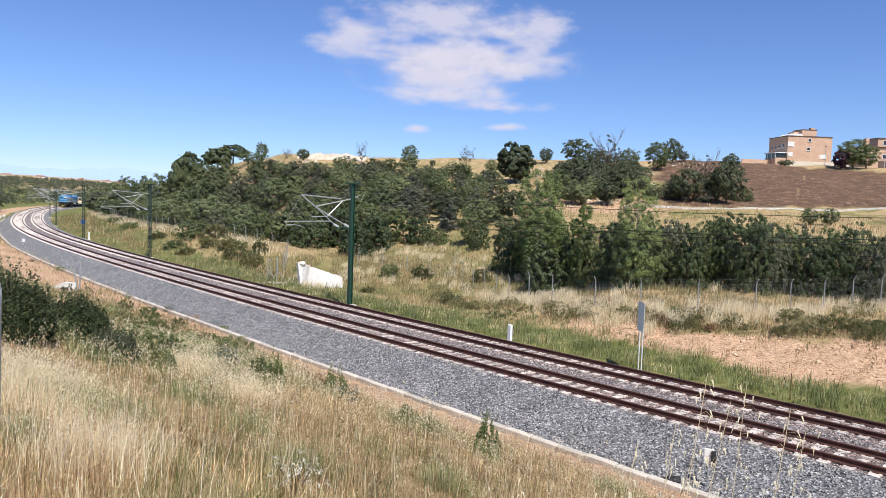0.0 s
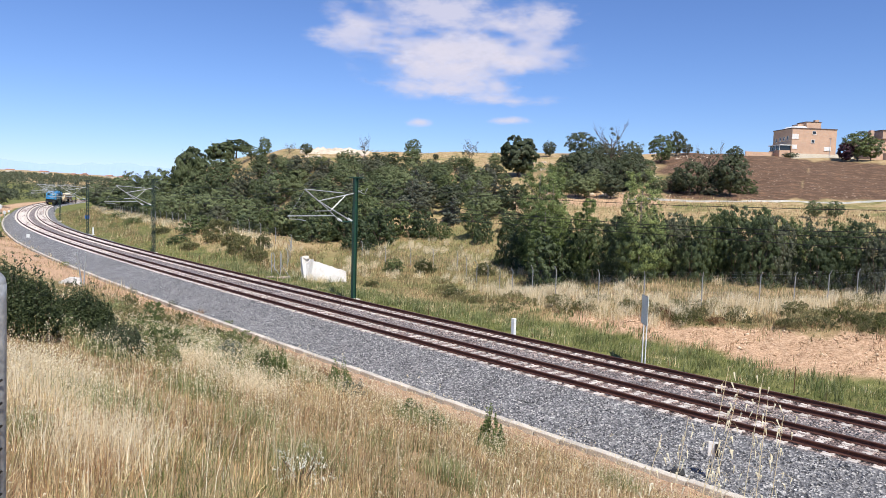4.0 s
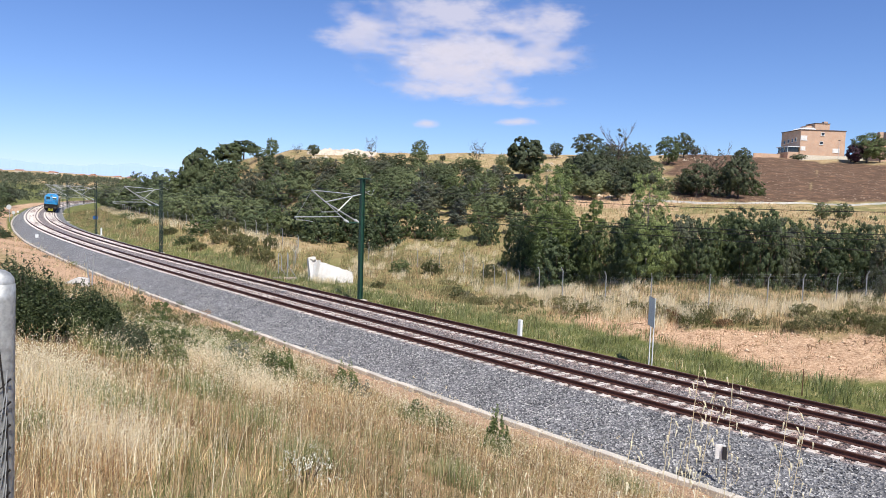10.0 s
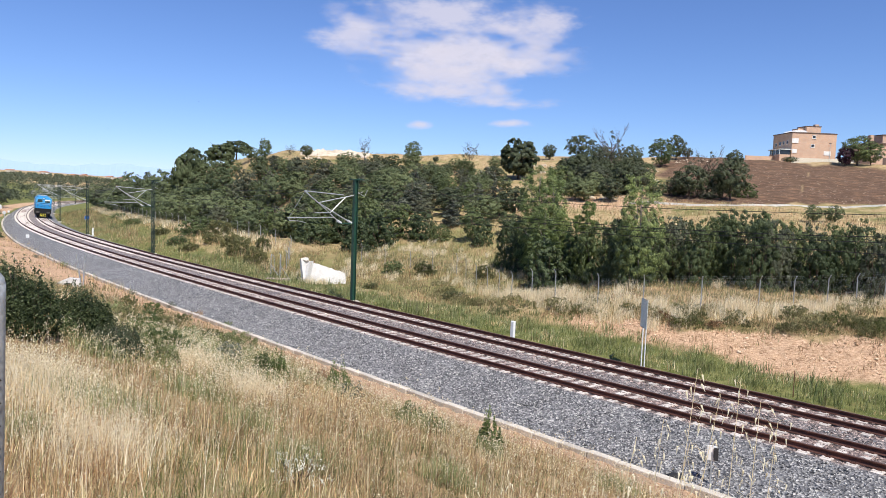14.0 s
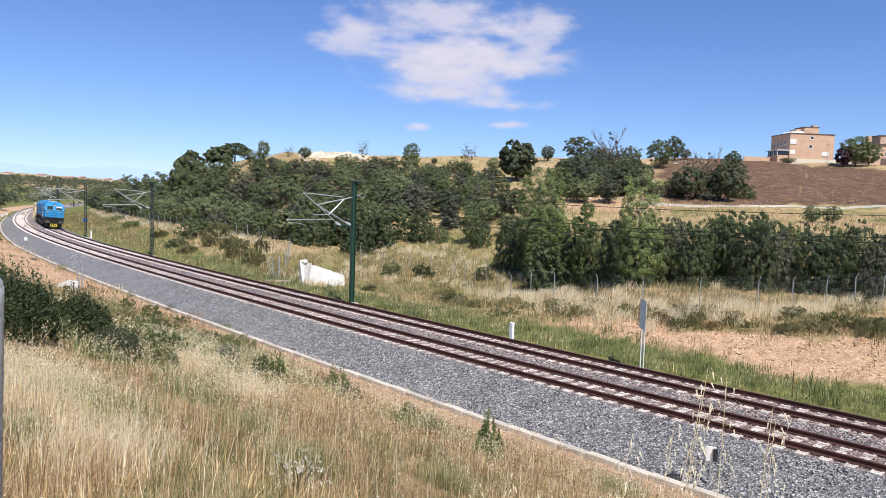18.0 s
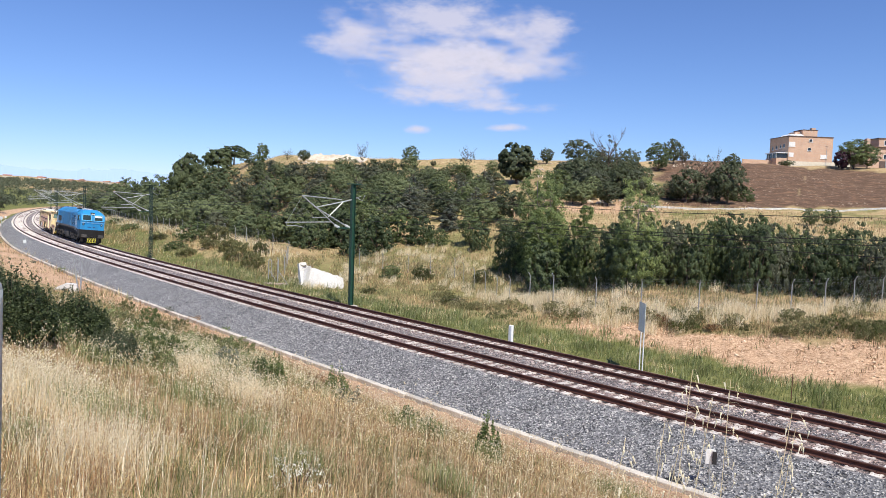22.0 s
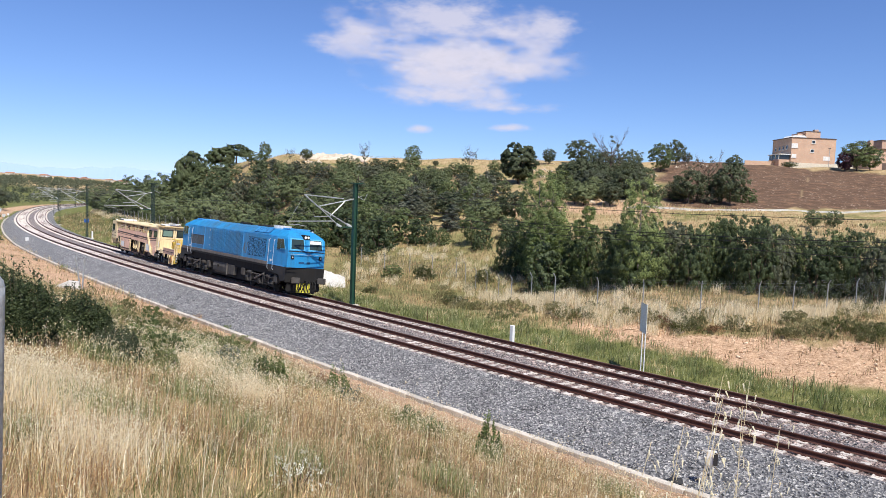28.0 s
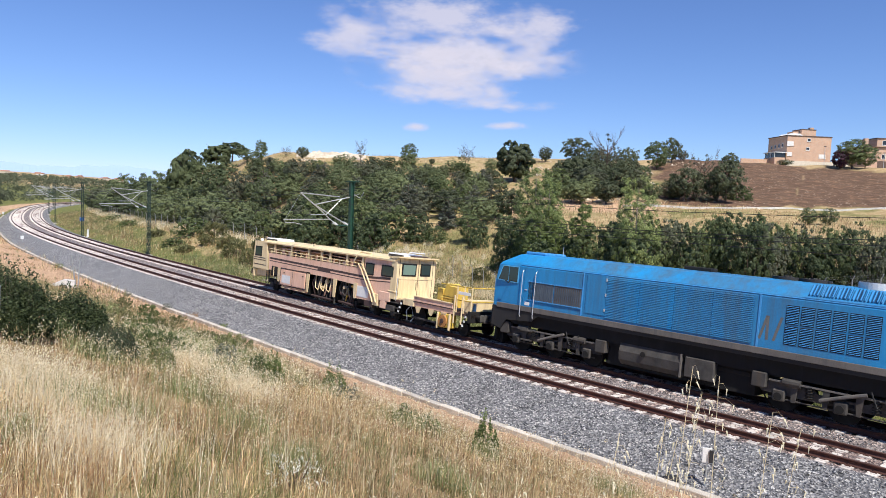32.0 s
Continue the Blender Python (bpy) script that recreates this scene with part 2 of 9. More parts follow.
def part(name, bm, material, parent, label="", smooth=False):
    me = bpy.data.meshes.new(name)
    bm.normal_update()
    bm.to_mesh(me)
    bm.free()
    me.materials.append(MATS[material])
    if smooth:
        me.shade_smooth()
    ob = new(name, me)
    ob.parent = parent
    if label:
        ob["label"] = label
    return ob


def share(name, mesh, parent, m):
    ob = new(name, mesh)
    ob.parent = parent
    ob.matrix_basis = m
    return ob


def box(bm, x0, x1, y0, y1, z0, z1, bevel=0.0):
    vs = [bm.verts.new((x, y, z)) for x in (x0, x1) for y in (y0, y1) for z in (z0, z1)]
    fs = [bm.faces.new([vs[i] for i in q]) for q in ((0, 1, 3, 2), (4, 6, 7, 5), (0, 4, 5, 1), (2, 3, 7, 6), (0, 2, 6, 4), (1, 5, 7, 3))]
    if bevel:
        es = list({e for f in fs for e in f.edges})
        bmesh.ops.bevel(bm, geom=es, offset=bevel, segments=1, affect="EDGES")
    return bm


def boxed(*a, bevel=0.0):
    return box(bmesh.new(), *a, bevel=bevel)


def prism(bm, pts, lo, hi, axis="y"):
    """A flat outline pushed from lo to hi along an axis. For y the outline is (x, z), for x (y, z), for z (x, y)."""
    def place(p, w):
        return {"y": (p[0], w, p[1]), "x": (w, p[0], p[1]), "z": (p[0], p[1], w)}[axis]
    a = [bm.verts.new(place(p, lo)) for p in pts]
    b = [bm.verts.new(place(p, hi)) for p in pts]
    k = len(pts)
    bm.faces.new(a), bm.faces.new(b[::-1])
    for i in range(k):
        bm.faces.new((a[i], b[i], b[(i + 1) % k], a[(i + 1) % k]))
    bmesh.ops.recalc_face_normals(bm, faces=bm.faces)
    return bm


def tube(bm, pts, r, sides=6, r_end=None):
    """A round bar through points."""
    pts = [Vector(p) for p in pts]
    rings = []
    for i, p in enumerate(pts):
        d = (pts[min(i + 1, len(pts) - 1)] - pts[max(i - 1, 0)]).normalized()
        a = d.orthogonal().normalized()
        c = d.cross(a)
        rad = r if r_end is None else r + (r_end - r) * i / (len(pts) - 1)
        rings.append([bm.verts.new(p + (a * math.cos(k * math.tau / sides) + c * math.sin(k * math.tau / sides)) * rad) for k in range(sides)])
    for q, w in zip(rings, rings[1:]):
        for k in range(sides):
            bm.faces.new((q[k], q[(k + 1) % sides], w[(k + 1) % sides], w[k]))
    bm.faces.new(rings[0][::-1]), bm.faces.new(rings[-1])
    return bm


def drum(bm, centre, r, half, axis="y", sides=20):
    ax = {"x": Vector((1, 0, 0)), "y": Vector((0, 1, 0)), "z": Vector((0, 0, 1))}[axis]
    return tube(bm, [Vector(centre) - ax * half, Vector(centre) + ax * half], r, sides)


def raw_mesh(name, verts, faces, material, parent=None, smooth=False):
    """A mesh straight from arrays: verts (n, 3), faces (m, 3) or (m, 4)."""
    verts, faces = np.asarray(verts, np.float32), np.asarray(faces, np.int32)
    me = bpy.data.meshes.new(name)
    me.vertices.add(len(verts))
    me.vertices.foreach_set("co", verts.ravel())
    k = faces.shape[1]
    me.loops.add(faces.size)
    me.loops.foreach_set("vertex_index", faces.ravel())
    me.polygons.add(len(faces))
    me.polygons.foreach_set("loop_start", np.arange(0, faces.size, k, dtype=np.int32))
    me.polygons.foreach_set("loop_total", np.full(len(faces), k, np.int32))
    me.update(calc_edges=True)
    me.materials.append(MATS[material])
    if smooth:
        me.shade_smooth()
    ob = new(name, me)
    ob.parent = parent
    return ob


# ---------------------------------------------------------------- plan of the line
# s runs along the line from its near end; u is the offset from the line's middle, positive towards the camera.
BEND_S = (0, 30, 60, 90, 120, 150, 180, 220, 300, 360)
BEND_K = (-0.00224, -0.00059, -0.00117, -0.00176, -0.00253, -0.00149, -0.00066, -0.0024, -0.0047, -0.001)
SPACING, GAUGE, CANT, LOWER = 3.694, 1.74, 0.135, 0.133
LS = np.arange(-60.0, 421.0, 1.0)
kk = np.interp(LS, BEND_S, BEND_K)
LH = np.concatenate([[0], np.cumsum((kk[1:] + kk[:-1]) / 2)])
LH += 2.3377 - LH[60]
LX = np.concatenate([[0], np.cumsum((np.cos(LH)[1:] + np.cos(LH)[:-1]) / 2)])
LY = np.concatenate([[0], np.cumsum((np.sin(LH)[1:] + np.sin(LH)[:-1]) / 2)])
LX += 12.882 - LX[60]
LY += 20.278 - LY[60]
# beyond the first mast the line falls away gently: it lies that much further out and lower
reach = np.interp(LS, (-60, 40, 70, 101, 139, 220, 420), (1, 1, 1.03, 1.07, 1.082, 1.09, 1.1))
reach = np.convolve(np.pad(reach, 12, mode="edge"), np.ones(25) / 25, "valid")
LX, LY, LZ = LX * reach, LY * reach, EYE_Z * (1 - reach)
way_gone = np.concatenate([[0], np.cumsum(np.hypot(np.diff(LX), np.diff(LY)))])
way_gone -= way_gone[60]
LS = np.arange(-60.0, math.floor(way_gone[-1]) + 1.0)
LX, LY, LZ = (np.interp(LS, way_gone, q) for q in (LX, LY, LZ))
LH = np.unwrap(np.arctan2(np.gradient(LY), np.gradient(LX)))


def along(s, u, z=0.0):
    h = np.interp(s, LS, LH)
    return np.stack([np.interp(s, LS, LX) - np.sin(h) * u, np.interp(s, LS, LY) + np.cos(h) * u, z + np.interp(s, LS, LZ) + 0 * np.asarray(u)], -1)


def heading(s):
    return float(np.interp(s, LS, LH))


def plan(x, y):
    """s and u of places."""
    x, y = np.atleast_1d(np.asarray(x, float)), np.atleast_1d(np.asarray(y, float))
    s, u = np.empty_like(x), np.empty_like(x)
    for a in range(0, len(x), 20000):
        xx, yy = x[a:a + 20000, None], y[a:a + 20000, None]
        i = ((xx - LX) ** 2 + (yy - LY) ** 2).argmin(1)
        dx, dy = xx[:, 0] - LX[i], yy[:, 0] - LY[i]
        s[a:a + 20000] = LS[i] + dx * np.cos(LH[i]) + dy * np.sin(LH[i])
        u[a:a + 20000] = -dx * np.sin(LH[i]) + dy * np.cos(LH[i])
    return s, u


def step(a, b, x):
    t = np.clip((x - a) / (b - a), 0, 1)
    return t * t * (3 - 2 * t)


def wave(x, y, size, seed=0):
    """Cheap smooth unevenness from sines, about -1 to 1."""
    rs = np.random.RandomState(seed)
    v = 0
    for k in range(5):
        a, f, p = rs.uniform(0, math.tau), (0.6 + 0.45 * k) * math.tau / size, rs.uniform(0, math.tau)
        v = v + np.sin((x * math.cos(a) + y * math.sin(a)) * f + p + 0.7 * np.sin(y * f * 0.6 + k)) / (1 + 0.35 * k)
    return v / 2.6


AZ = (-180, -60, -40, -30, -24, -20, -12, 0, 10, 20, 30, 45, 60, 180)
CREST_Z = (4, 4, 4, 5, 8, 12.3, 15.8, 16.4, 17.2, 18.1, 17.8, 17.6, 14, 6)
CURVE = (1, 1, 1, 1, 0.85, 0.75, 0.95, 1.65, 1.25, 1.2, 1.2, 1.2, 1.2, 1)
CREST_D = (220, 220, 220, 210, 195, 185, 170, 165, 170, 178, 195, 200, 200, 200)
RISE = (0.0, 0.0163, 0.0163, 0.0158, 0.0118, -0.02, -0.03, -0.03, -0.03, 0.0, 0.004, 0.004, 0, 0)


def terrain(x, y):
    x, y = np.atleast_1d(np.asarray(x, float)), np.atleast_1d(np.asarray(y, float))
    s, u = plan(x, y)
    d = np.hypot(x, y)
    az = np.degrees(np.arctan2(x, y))
    v = -u
    near = np.interp(u, (0, 5.9, 6.3, 6.9, 8, 12, 23.4, 27, 60, 200), (-1.05, -1.05, -0.82, -0.72, -0.35, 1.2, 4.87, 5.2, 6, 6))
    flat = np.interp(u, (0, 5.9, 6.4, 8, 14, 30, 200), (-1.05, -1.05, -0.9, -0.6, 0.0, 0.6, 2.0))
    w = 0.85 * step(16, 50, s) + 0.15 * step(50, 120, s)
    fall = np.interp(s, LS, LZ)
    near = near * (1 - w) + flat * w + fall * step(70, 25, u)
    right = np.interp(v, (0, 4.2, 4.8, 8.2, 9.4, 12.3, 14, 20, 40), (-1.05, -1.0, -0.72, -0.62, -0.2, 0.72, 0.95, 1.0, 1.6))
    dip = np.interp(v, (0, 4.2, 4.8, 8, 12, 16, 20, 26, 34, 45), (-1.05, -1.0, -0.75, -1.0, -1.2, -1.1, -0.9, -0.3, 0.2, 0.8))
    left = np.interp(v, (0, 4.2, 4.8, 7, 12, 15, 22, 34, 60), (-1.05, -1.0, -0.7, -0.35, 0.75, 1.2, 0.6, -0.5, 0.5))
    a, b = step(17, 32, s), step(50, 72, s)
    far = (right * (1 - a) + dip * a) * (1 - b) + left * b + fall
    zc, dc, g = np.interp(az, AZ, CREST_Z), np.interp(az, AZ, CREST_D), np.interp(az, AZ, RISE)
    hill = 1.0 + (zc - 1.0) * np.clip((d - 62) / (dc - 62), 0, 1) ** np.interp(az, AZ, CURVE) + np.where(d > dc, np.clip(d - dc, 0, np.where(g < 0, 150, 4000)) * g, 0)
    hill = hill + wave(x, y, 26, 3) * 0.4 * step(60, 90, d) + wave(x, y, 120, 5) * 0.7 * step(110, 200, d) * step(20, 8, az)
    m = step(24, 44, v)
    z = np.where(u > 0, near, far * (1 - m) + hill * m)
    # far behind the near-side bank the land joins the valley floor
    q = step(40, 120, u) * step(90, 160, s)
    z = np.where(u > 0, z * (1 - q) + (1.5 + np.clip(d - 200, 0, 4000) * g) * q, z)
    rough = np.where(np.abs(u) > 6.6, 1.0, 0.0) * np.where((v > 0) & (v < 9), 0.3, 1.0)
    return z + rough * (wave(x, y, 2.2, 1) * 0.05 + wave(x, y, 7, 2) * 0.09)


def soil_top(s):
    """Offset of the upper edge of the bare soil beyond the far track."""
    return np.interp(s, (0, 4, 6, 11.4, 17, 20), (13.1, 12.7, 12.0, 10.7, 10.2, 9.6))


def lane_d(az):
    """Distance of the lane under the ploughed slope."""
    return np.interp(az, (12, 20.3, 23, 26.7, 30.3, 40), (104, 107.5, 109.5, 116.5, 121, 126))


def ground():
    azs = np.radians(np.concatenate([np.arange(-180, -48, 6), np.arange(-48, 48, 0.32), np.arange(48, 180, 6)]))
    rs = np.concatenate([[0.0], 0.7 * 1.031 ** np.arange(0, 282)])
    A, Rr = np.meshgrid(azs, rs)
    x, y = (np.sin(A) * Rr).ravel(), (np.cos(A) * Rr).ravel()
    z = terrain(x, y)
    na, nr = len(azs), len(rs)
    i = np.arange(nr - 1)[:, None] * na + np.arange(na)[None]
    j = np.arange(nr - 1)[:, None] * na + (np.arange(na)[None] + 1) % na
    f = np.stack([i, i + na, j + na, j], -1).reshape(-1, 4)
    ob = raw_mesh("ground", np.stack([x, y, z], -1), f, "ground", smooth=True)
    s, u = plan(x, y)
    v, d, az = -u, np.hypot(x, y), np.degrees(np.arctan2(x, y))
    lump = wave(x, y, 9, 8)
    zones = {
        "green": np.clip(0.45 * step(16, 26, s) * step(70, 60, s) * step(8, 12, v) * step(48, 38, v) + step(4.4, 5, v) * step(9.5, 7.5, v + 0.8 * lump) + 0.12 * step(30, 45, s) * step(20, 8, v) * step(3, 5, v) + 0.75 * step(60, 80, d) * step(-17, -24, az) * step(600, 420, d) + 0.35 * step(9, 6, u) * step(20, 45, s) * (u > 6) + 0.8 * step(105, 130, s) * (u > 4.6), 0, 1),
        "dry": np.clip(step(11.8, 13.5, v) * step(60, 45, d) * (1 - 0.7 * step(18, 26, s)) + step(9, 14, u) * (u > 0) * step(150, 110, s) + 0.2 * step(68, 80, d) * step(118, 108, d) * step(10, 16, az) + 0.6 * step(150, 165, d) * step(-20, -14, az) + step(420, 600, d) * step(-20, -23, az), 0, 1),
        "soil": np.clip(step(8.1, 8.9, v + 0.6 * lump) * step(0.5, -0.5, v - soil_top(s) + 0.6 * lump + 0.5 * wave(x, y, 2.5, 9)) * step(21, 16, s + 1.5 * lump) + 1.1 * step(11.5, 8.5, u) * step(6.0, 6.3, u) + 0.7 * step(96, 103, d) * step(120, 110, d) * step(1, 7, az) * step(24, 14, az) + 0.5 * step(30, 60, s) * step(125, 95, s) * step(5, 6, u) * step(16, 9, u) + 0.5 * step(0.22, 0.06, np.abs(az - 27.9 + (195 - d) * 0.012 + 0.12 * lump)) * step(124, 128, d) * step(192, 186, d), 0, 1),
        "brown": np.clip(0.32 * step(66, 76, d) * step(112, 104, d) * step(8, 12, az) * np.clip(0.6 + 0.8 * lump, 0, 1) + 0.45 * step(112, 122, d) * step(172, 160, d) * step(3, 8, az) * step(20, 15, az) * np.clip(0.7 + 0.6 * lump, 0, 1) + 0.4 * step(98, 108, d) * step(160, 145, d) * step(4, 2, az) * step(-23, -20, az) + 0.3 * step(10.5, 13.0, u + lump) * step(60, 40, d) + step(1, 3.5, d - lane_d(az) + 1.2 * lump) * step(192, 183, d + 2.5 * lump) * step(15.5, 20, az + 1.2 * lump) * (1 - 0.5 * step(0.22, 0.06, np.abs(az - 27.9 + (195 - d) * 0.012 + 0.12 * lump))), 0, 1),
    }
    for key, val in zones.items():
        at = ob.data.attributes.new(key, "FLOAT", "POINT")
        at.data.foreach_set("value", val.astype(np.float32))
    tagged(ob, "dry grassy banks, orange bare soil and brown hillside", "ground", kind="structure")


ground()


def kerb_u(s):
    """Offset of the kerb, which draws in to the track beyond the bend."""
    return np.interp(s, (0, 95.4, 130.8, 185.1), (6.12, 6.2, 5.35, 4.9))


def rail_plane(u):
    """Height of the rails' running plane over the formation, each track leaning into the bend."""
    u = np.asarray(u, float)
    return np.where(u > 0, CANT * (u - SPACING / 2) / GAUGE, -LOWER + CANT * (u + SPACING / 2) / GAUGE)


def sweep(name, prof, s_list, material, parent=None, smooth=False, closed=True):
    """A profile of (u, z) carried along the line."""
    s_list = np.asarray(s_list, float)
    k, m = len(prof), len(s_list)
    v = np.concatenate([along(s_list, p[0], p[1])[:, None] for p in prof], 1).reshape(-1, 3)
    f = []
    for i in range(m - 1):
        for j in range(k if closed else k - 1):
            a, b = i * k + j, i * k + (j + 1) % k
            f.append((a, b, b + k, a + k))
    return raw_mesh(name, v, f, material, parent, smooth)


def dusty(u):
    """How far rust from the rails has tinted the stones at this offset."""
    return np.clip(step(1.45, 1.0, np.abs(np.abs(u) - SPACING / 2)) + 0.5 * step(1.9, 1.5, np.abs(u)), 0, 1)


def ballast():
    s_list = np.concatenate([np.arange(-55, -14, 2.0), np.arange(-14, 45, 0.22), np.arange(45, 110, 0.6), np.arange(110, 432, 2.5)])
    us = np.concatenate([[-4.9, -4.4], np.linspace(-4.1, 6.05, 58), [6.2]])
    base = np.interp(us, (-4.9, -4.5, -3.5, -3.2, -0.55, -0.3, 0.3, 0.55, 3.25, 3.6, 6.0, 6.2),
                     (-1.0, -0.72, -0.44, rail_plane(-3.2) - 0.215, rail_plane(-0.55) - 0.215, -0.32, -0.34, rail_plane(0.55) - 0.215, rail_plane(3.25) - 0.215, -0.24, -0.88, -1.1))
    U, SS = np.meshgrid(us, s_list)
    U = np.where(U > 4.2, 4.2 + (U - 4.2) * (kerb_u(SS) - 4.2) / 1.92, U)
    p = along(SS.ravel(), U.ravel(), 0)
    rs = np.random.RandomState(4)
    p[:, 2] += np.tile(base, len(s_list)) + rs.uniform(-0.018, 0.018, len(p)) + 0.02 * wave(p[:, 0], p[:, 1], 1.3, 6)
    k, m = len(us), len(s_list)
    i = (np.arange(m - 1)[:, None] * k + np.arange(k - 1)[None]).ravel()
    f = np.stack([i, i + 1, i + 1 + k, i + k], -1)
    ob = raw_mesh("ballast_bed", p, f, "ballast", smooth=True)
    at = ob.data.attributes.new("rust", "FLOAT", "POINT")
    at.data.foreach_set("value", dusty(U.ravel()).astype(np.float32))
    tagged(ob, "bed of crushed grey ballast stones under both tracks", "ballast", kind="structure")
    # loose stones on top
    n = 52000
    s = -12 + 62 * rs.beta(1.0, 1.6, n)
    u = rs.uniform(-4.2, 6.0, n)
    keep = (np.abs(np.abs(u) - SPACING / 2) > 1.32) | (rs.rand(n) < 0.5)
    s, u = s[keep], u[keep]
    n = len(s)
    c = along(s, u, 0)
    c[:, 2] += np.interp(u, us, base) + 0.008
    r = rs.uniform(0.017, 0.036, n)
    oct_v = np.array([(1, 0, 0), (-1, 0, 0), (0, 1, 0), (0, -1, 0), (0, 0, 1), (0, 0, -1)], float)
    oct_f = np.array([(0, 2, 4), (2, 1, 4), (1, 3, 4), (3, 0, 4), (2, 0, 5), (1, 2, 5), (3, 1, 5), (0, 3, 5)])
    a = rs.uniform(0, math.tau, n)
    ca, sa = np.cos(a), np.sin(a)
    tilt = rs.uniform(-0.6, 0.6, (n, 2))
    sc = rs.uniform(0.7, 1.4, (n, 6, 3)) * np.array((1.2, 0.95, 0.75))
    q = oct_v[None] * sc * r[:, None, None]
    x = q[..., 0] * ca[:, None] - q[..., 1] * sa[:, None]
    y = q[..., 0] * sa[:, None] + q[..., 1] * ca[:, None]
    z = q[..., 2] + x * tilt[:, :1] + y * tilt[:, 1:]
    vv = np.stack([x, y, z], -1) + c[:, None]
    dust = dusty(u) > rs.uniform(0.2, 0.9, n)
    for which, mat, label in ((~dust, "stone", "loose sharp grey ballast stones beside the rails"), (dust, "stone_rusty", "rust-tinted ballast stones between the rails")):
        k = int(which.sum())
        ff = (oct_f[None] + 6 * np.arange(k)[:, None, None]).reshape(-1, 3)
        tagged(raw_mesh("ballast_stones", vv[which].reshape(-1, 3), ff, mat), label, "ballast stones", kind="stuff")


ballast()


def rails_and_sleepers():
    s_rail = np.concatenate([np.arange(-55, 60, 1.5), np.arange(60, 428, 2.5)])
    bm = bmesh.new()
    # sleeper: raised seats under the rails, waisted middle
    for lo, hi, top, low, half in ((-1.3, -1.12, -0.012, -0.012, 0.13), (-1.12, -0.55, 0.0, 0.0, 0.14), (-0.55, 0.55, -0.03, -0.03, 0.115), (0.55, 1.12, 0.0, 0.0, 0.14), (1.12, 1.3, -0.012, -0.012, 0.13)):
        a = [bm.verts.new(p) for p in ((-half, lo, top), (half, lo, top), (half + 0.02, lo, -0.2), (-half - 0.02, lo, -0.2))]
        b = [bm.verts.new(p) for p in ((-half, hi, low if hi > 0.6 else top), (half, hi, low if hi > 0.6 else top), (half + 0.02, hi, -0.2), (-half - 0.02, hi, -0.2))]
        for i in range(4):
            bm.faces.new((a[i], a[(i + 1) % 4], b[(i + 1) % 4], b[i]))
        bm.faces.new(a[::-1]), bm.faces.new(b)
    bmesh.ops.recalc_face_normals(bm, faces=bm.faces)
    sleeper_me = bpy.data.meshes.new("sleeper")
    bm.to_mesh(sleeper_me)
    bm.free()
    sleeper_me.materials.append(MATS["sleeper_concrete"])
    sv = np.array([v.co for v in sleeper_me.vertices])
    sf = np.array([p.vertices[:] for p in sleeper_me.polygons])
    # rail clip: a bent spring and a pad
    bm = bmesh.new()
    for side in (-1, 1):
        box(bm, -0.07, 0.07, side * 0.075 - 0.01, side * 0.075 + 0.085 * side, 0.0, 0.035)
        tube(bm, [(-0.05, side * 0.07, 0.04), (0.0, side * 0.13, 0.07), (0.05, side * 0.07, 0.04)], 0.012, 4)
    clip_me = bpy.data.meshes.new("rail_clip")
    bm.to_mesh(clip_me)
    bm.free()
    clip_me.materials.append(MATS["rust_rail"])
    roll_m = Matrix.Rotation(math.atan(CANT / GAUGE), 4, "X")
    for track, u0 in (("track_near", SPACING / 2), ("track_far", -SPACING / 2)):
        root = tagged(new(track), "railway track of rusty rails on pale concrete sleepers", "railway track", kind="structure")
        for du in (-GAUGE / 2, GAUGE / 2):
            u = u0 + du
            z = float(rail_plane(u))
            foot = [(u - 0.075, z - 0.17), (u + 0.075, z - 0.17), (u + 0.075, z - 0.155), (u + 0.012, z - 0.13), (u + 0.01, z - 0.05), (u + 0.035, z - 0.038), (u + 0.035, z - 0.008), (u + 0.025, z), (u - 0.025, z), (u - 0.035, z - 0.008), (u - 0.035, z - 0.038), (u - 0.01, z - 0.05), (u - 0.012, z - 0.13), (u - 0.075, z - 0.155)]
            rail = sweep("rail", foot[::-1], s_rail, "rust_rail", root)
            top = sweep("running_surface", [(u - 0.024, z + 0.002), (u + 0.024, z + 0.002), (u + 0.024, z - 0.004), (u - 0.024, z - 0.004)][::-1], s_rail, "rail_head", rail)
            top["label"] = "worn brown running surface"
        zc = -0.175 + (0 if u0 > 0 else -LOWER)
        far_v, far_f, nv = [], [], 0
        for i in range(-30, 600):
            s = i * 0.6 + 0.2
            if s < -20:
                continue
            p = along(s, u0, zc)
            rot = Matrix.Rotation(heading(s) + random.uniform(-0.006, 0.006), 4, "Z")
            m = Matrix.Translation(p) @ rot @ roll_m
            if s < 68:
                share("sleeper", sleeper_me, root, m)
                if -8 < s < 34:
                    for du in (-GAUGE / 2, GAUGE / 2):
                        share("rail_clip", clip_me, root, m @ Matrix.Translation((0, du, 0.0)))
            else:
                far_v.append((np.array(m.to_3x3()) @ sv.T).T + np.array(m.translation))
                far_f.append(sf + nv)
                nv += len(sv)
        ob = raw_mesh("sleeper_row", np.concatenate(far_v), np.concatenate(far_f), "sleeper_concrete", root)
        tagged(ob, "row of pale concrete sleepers", kind="stuff")


rails_and_sleepers()


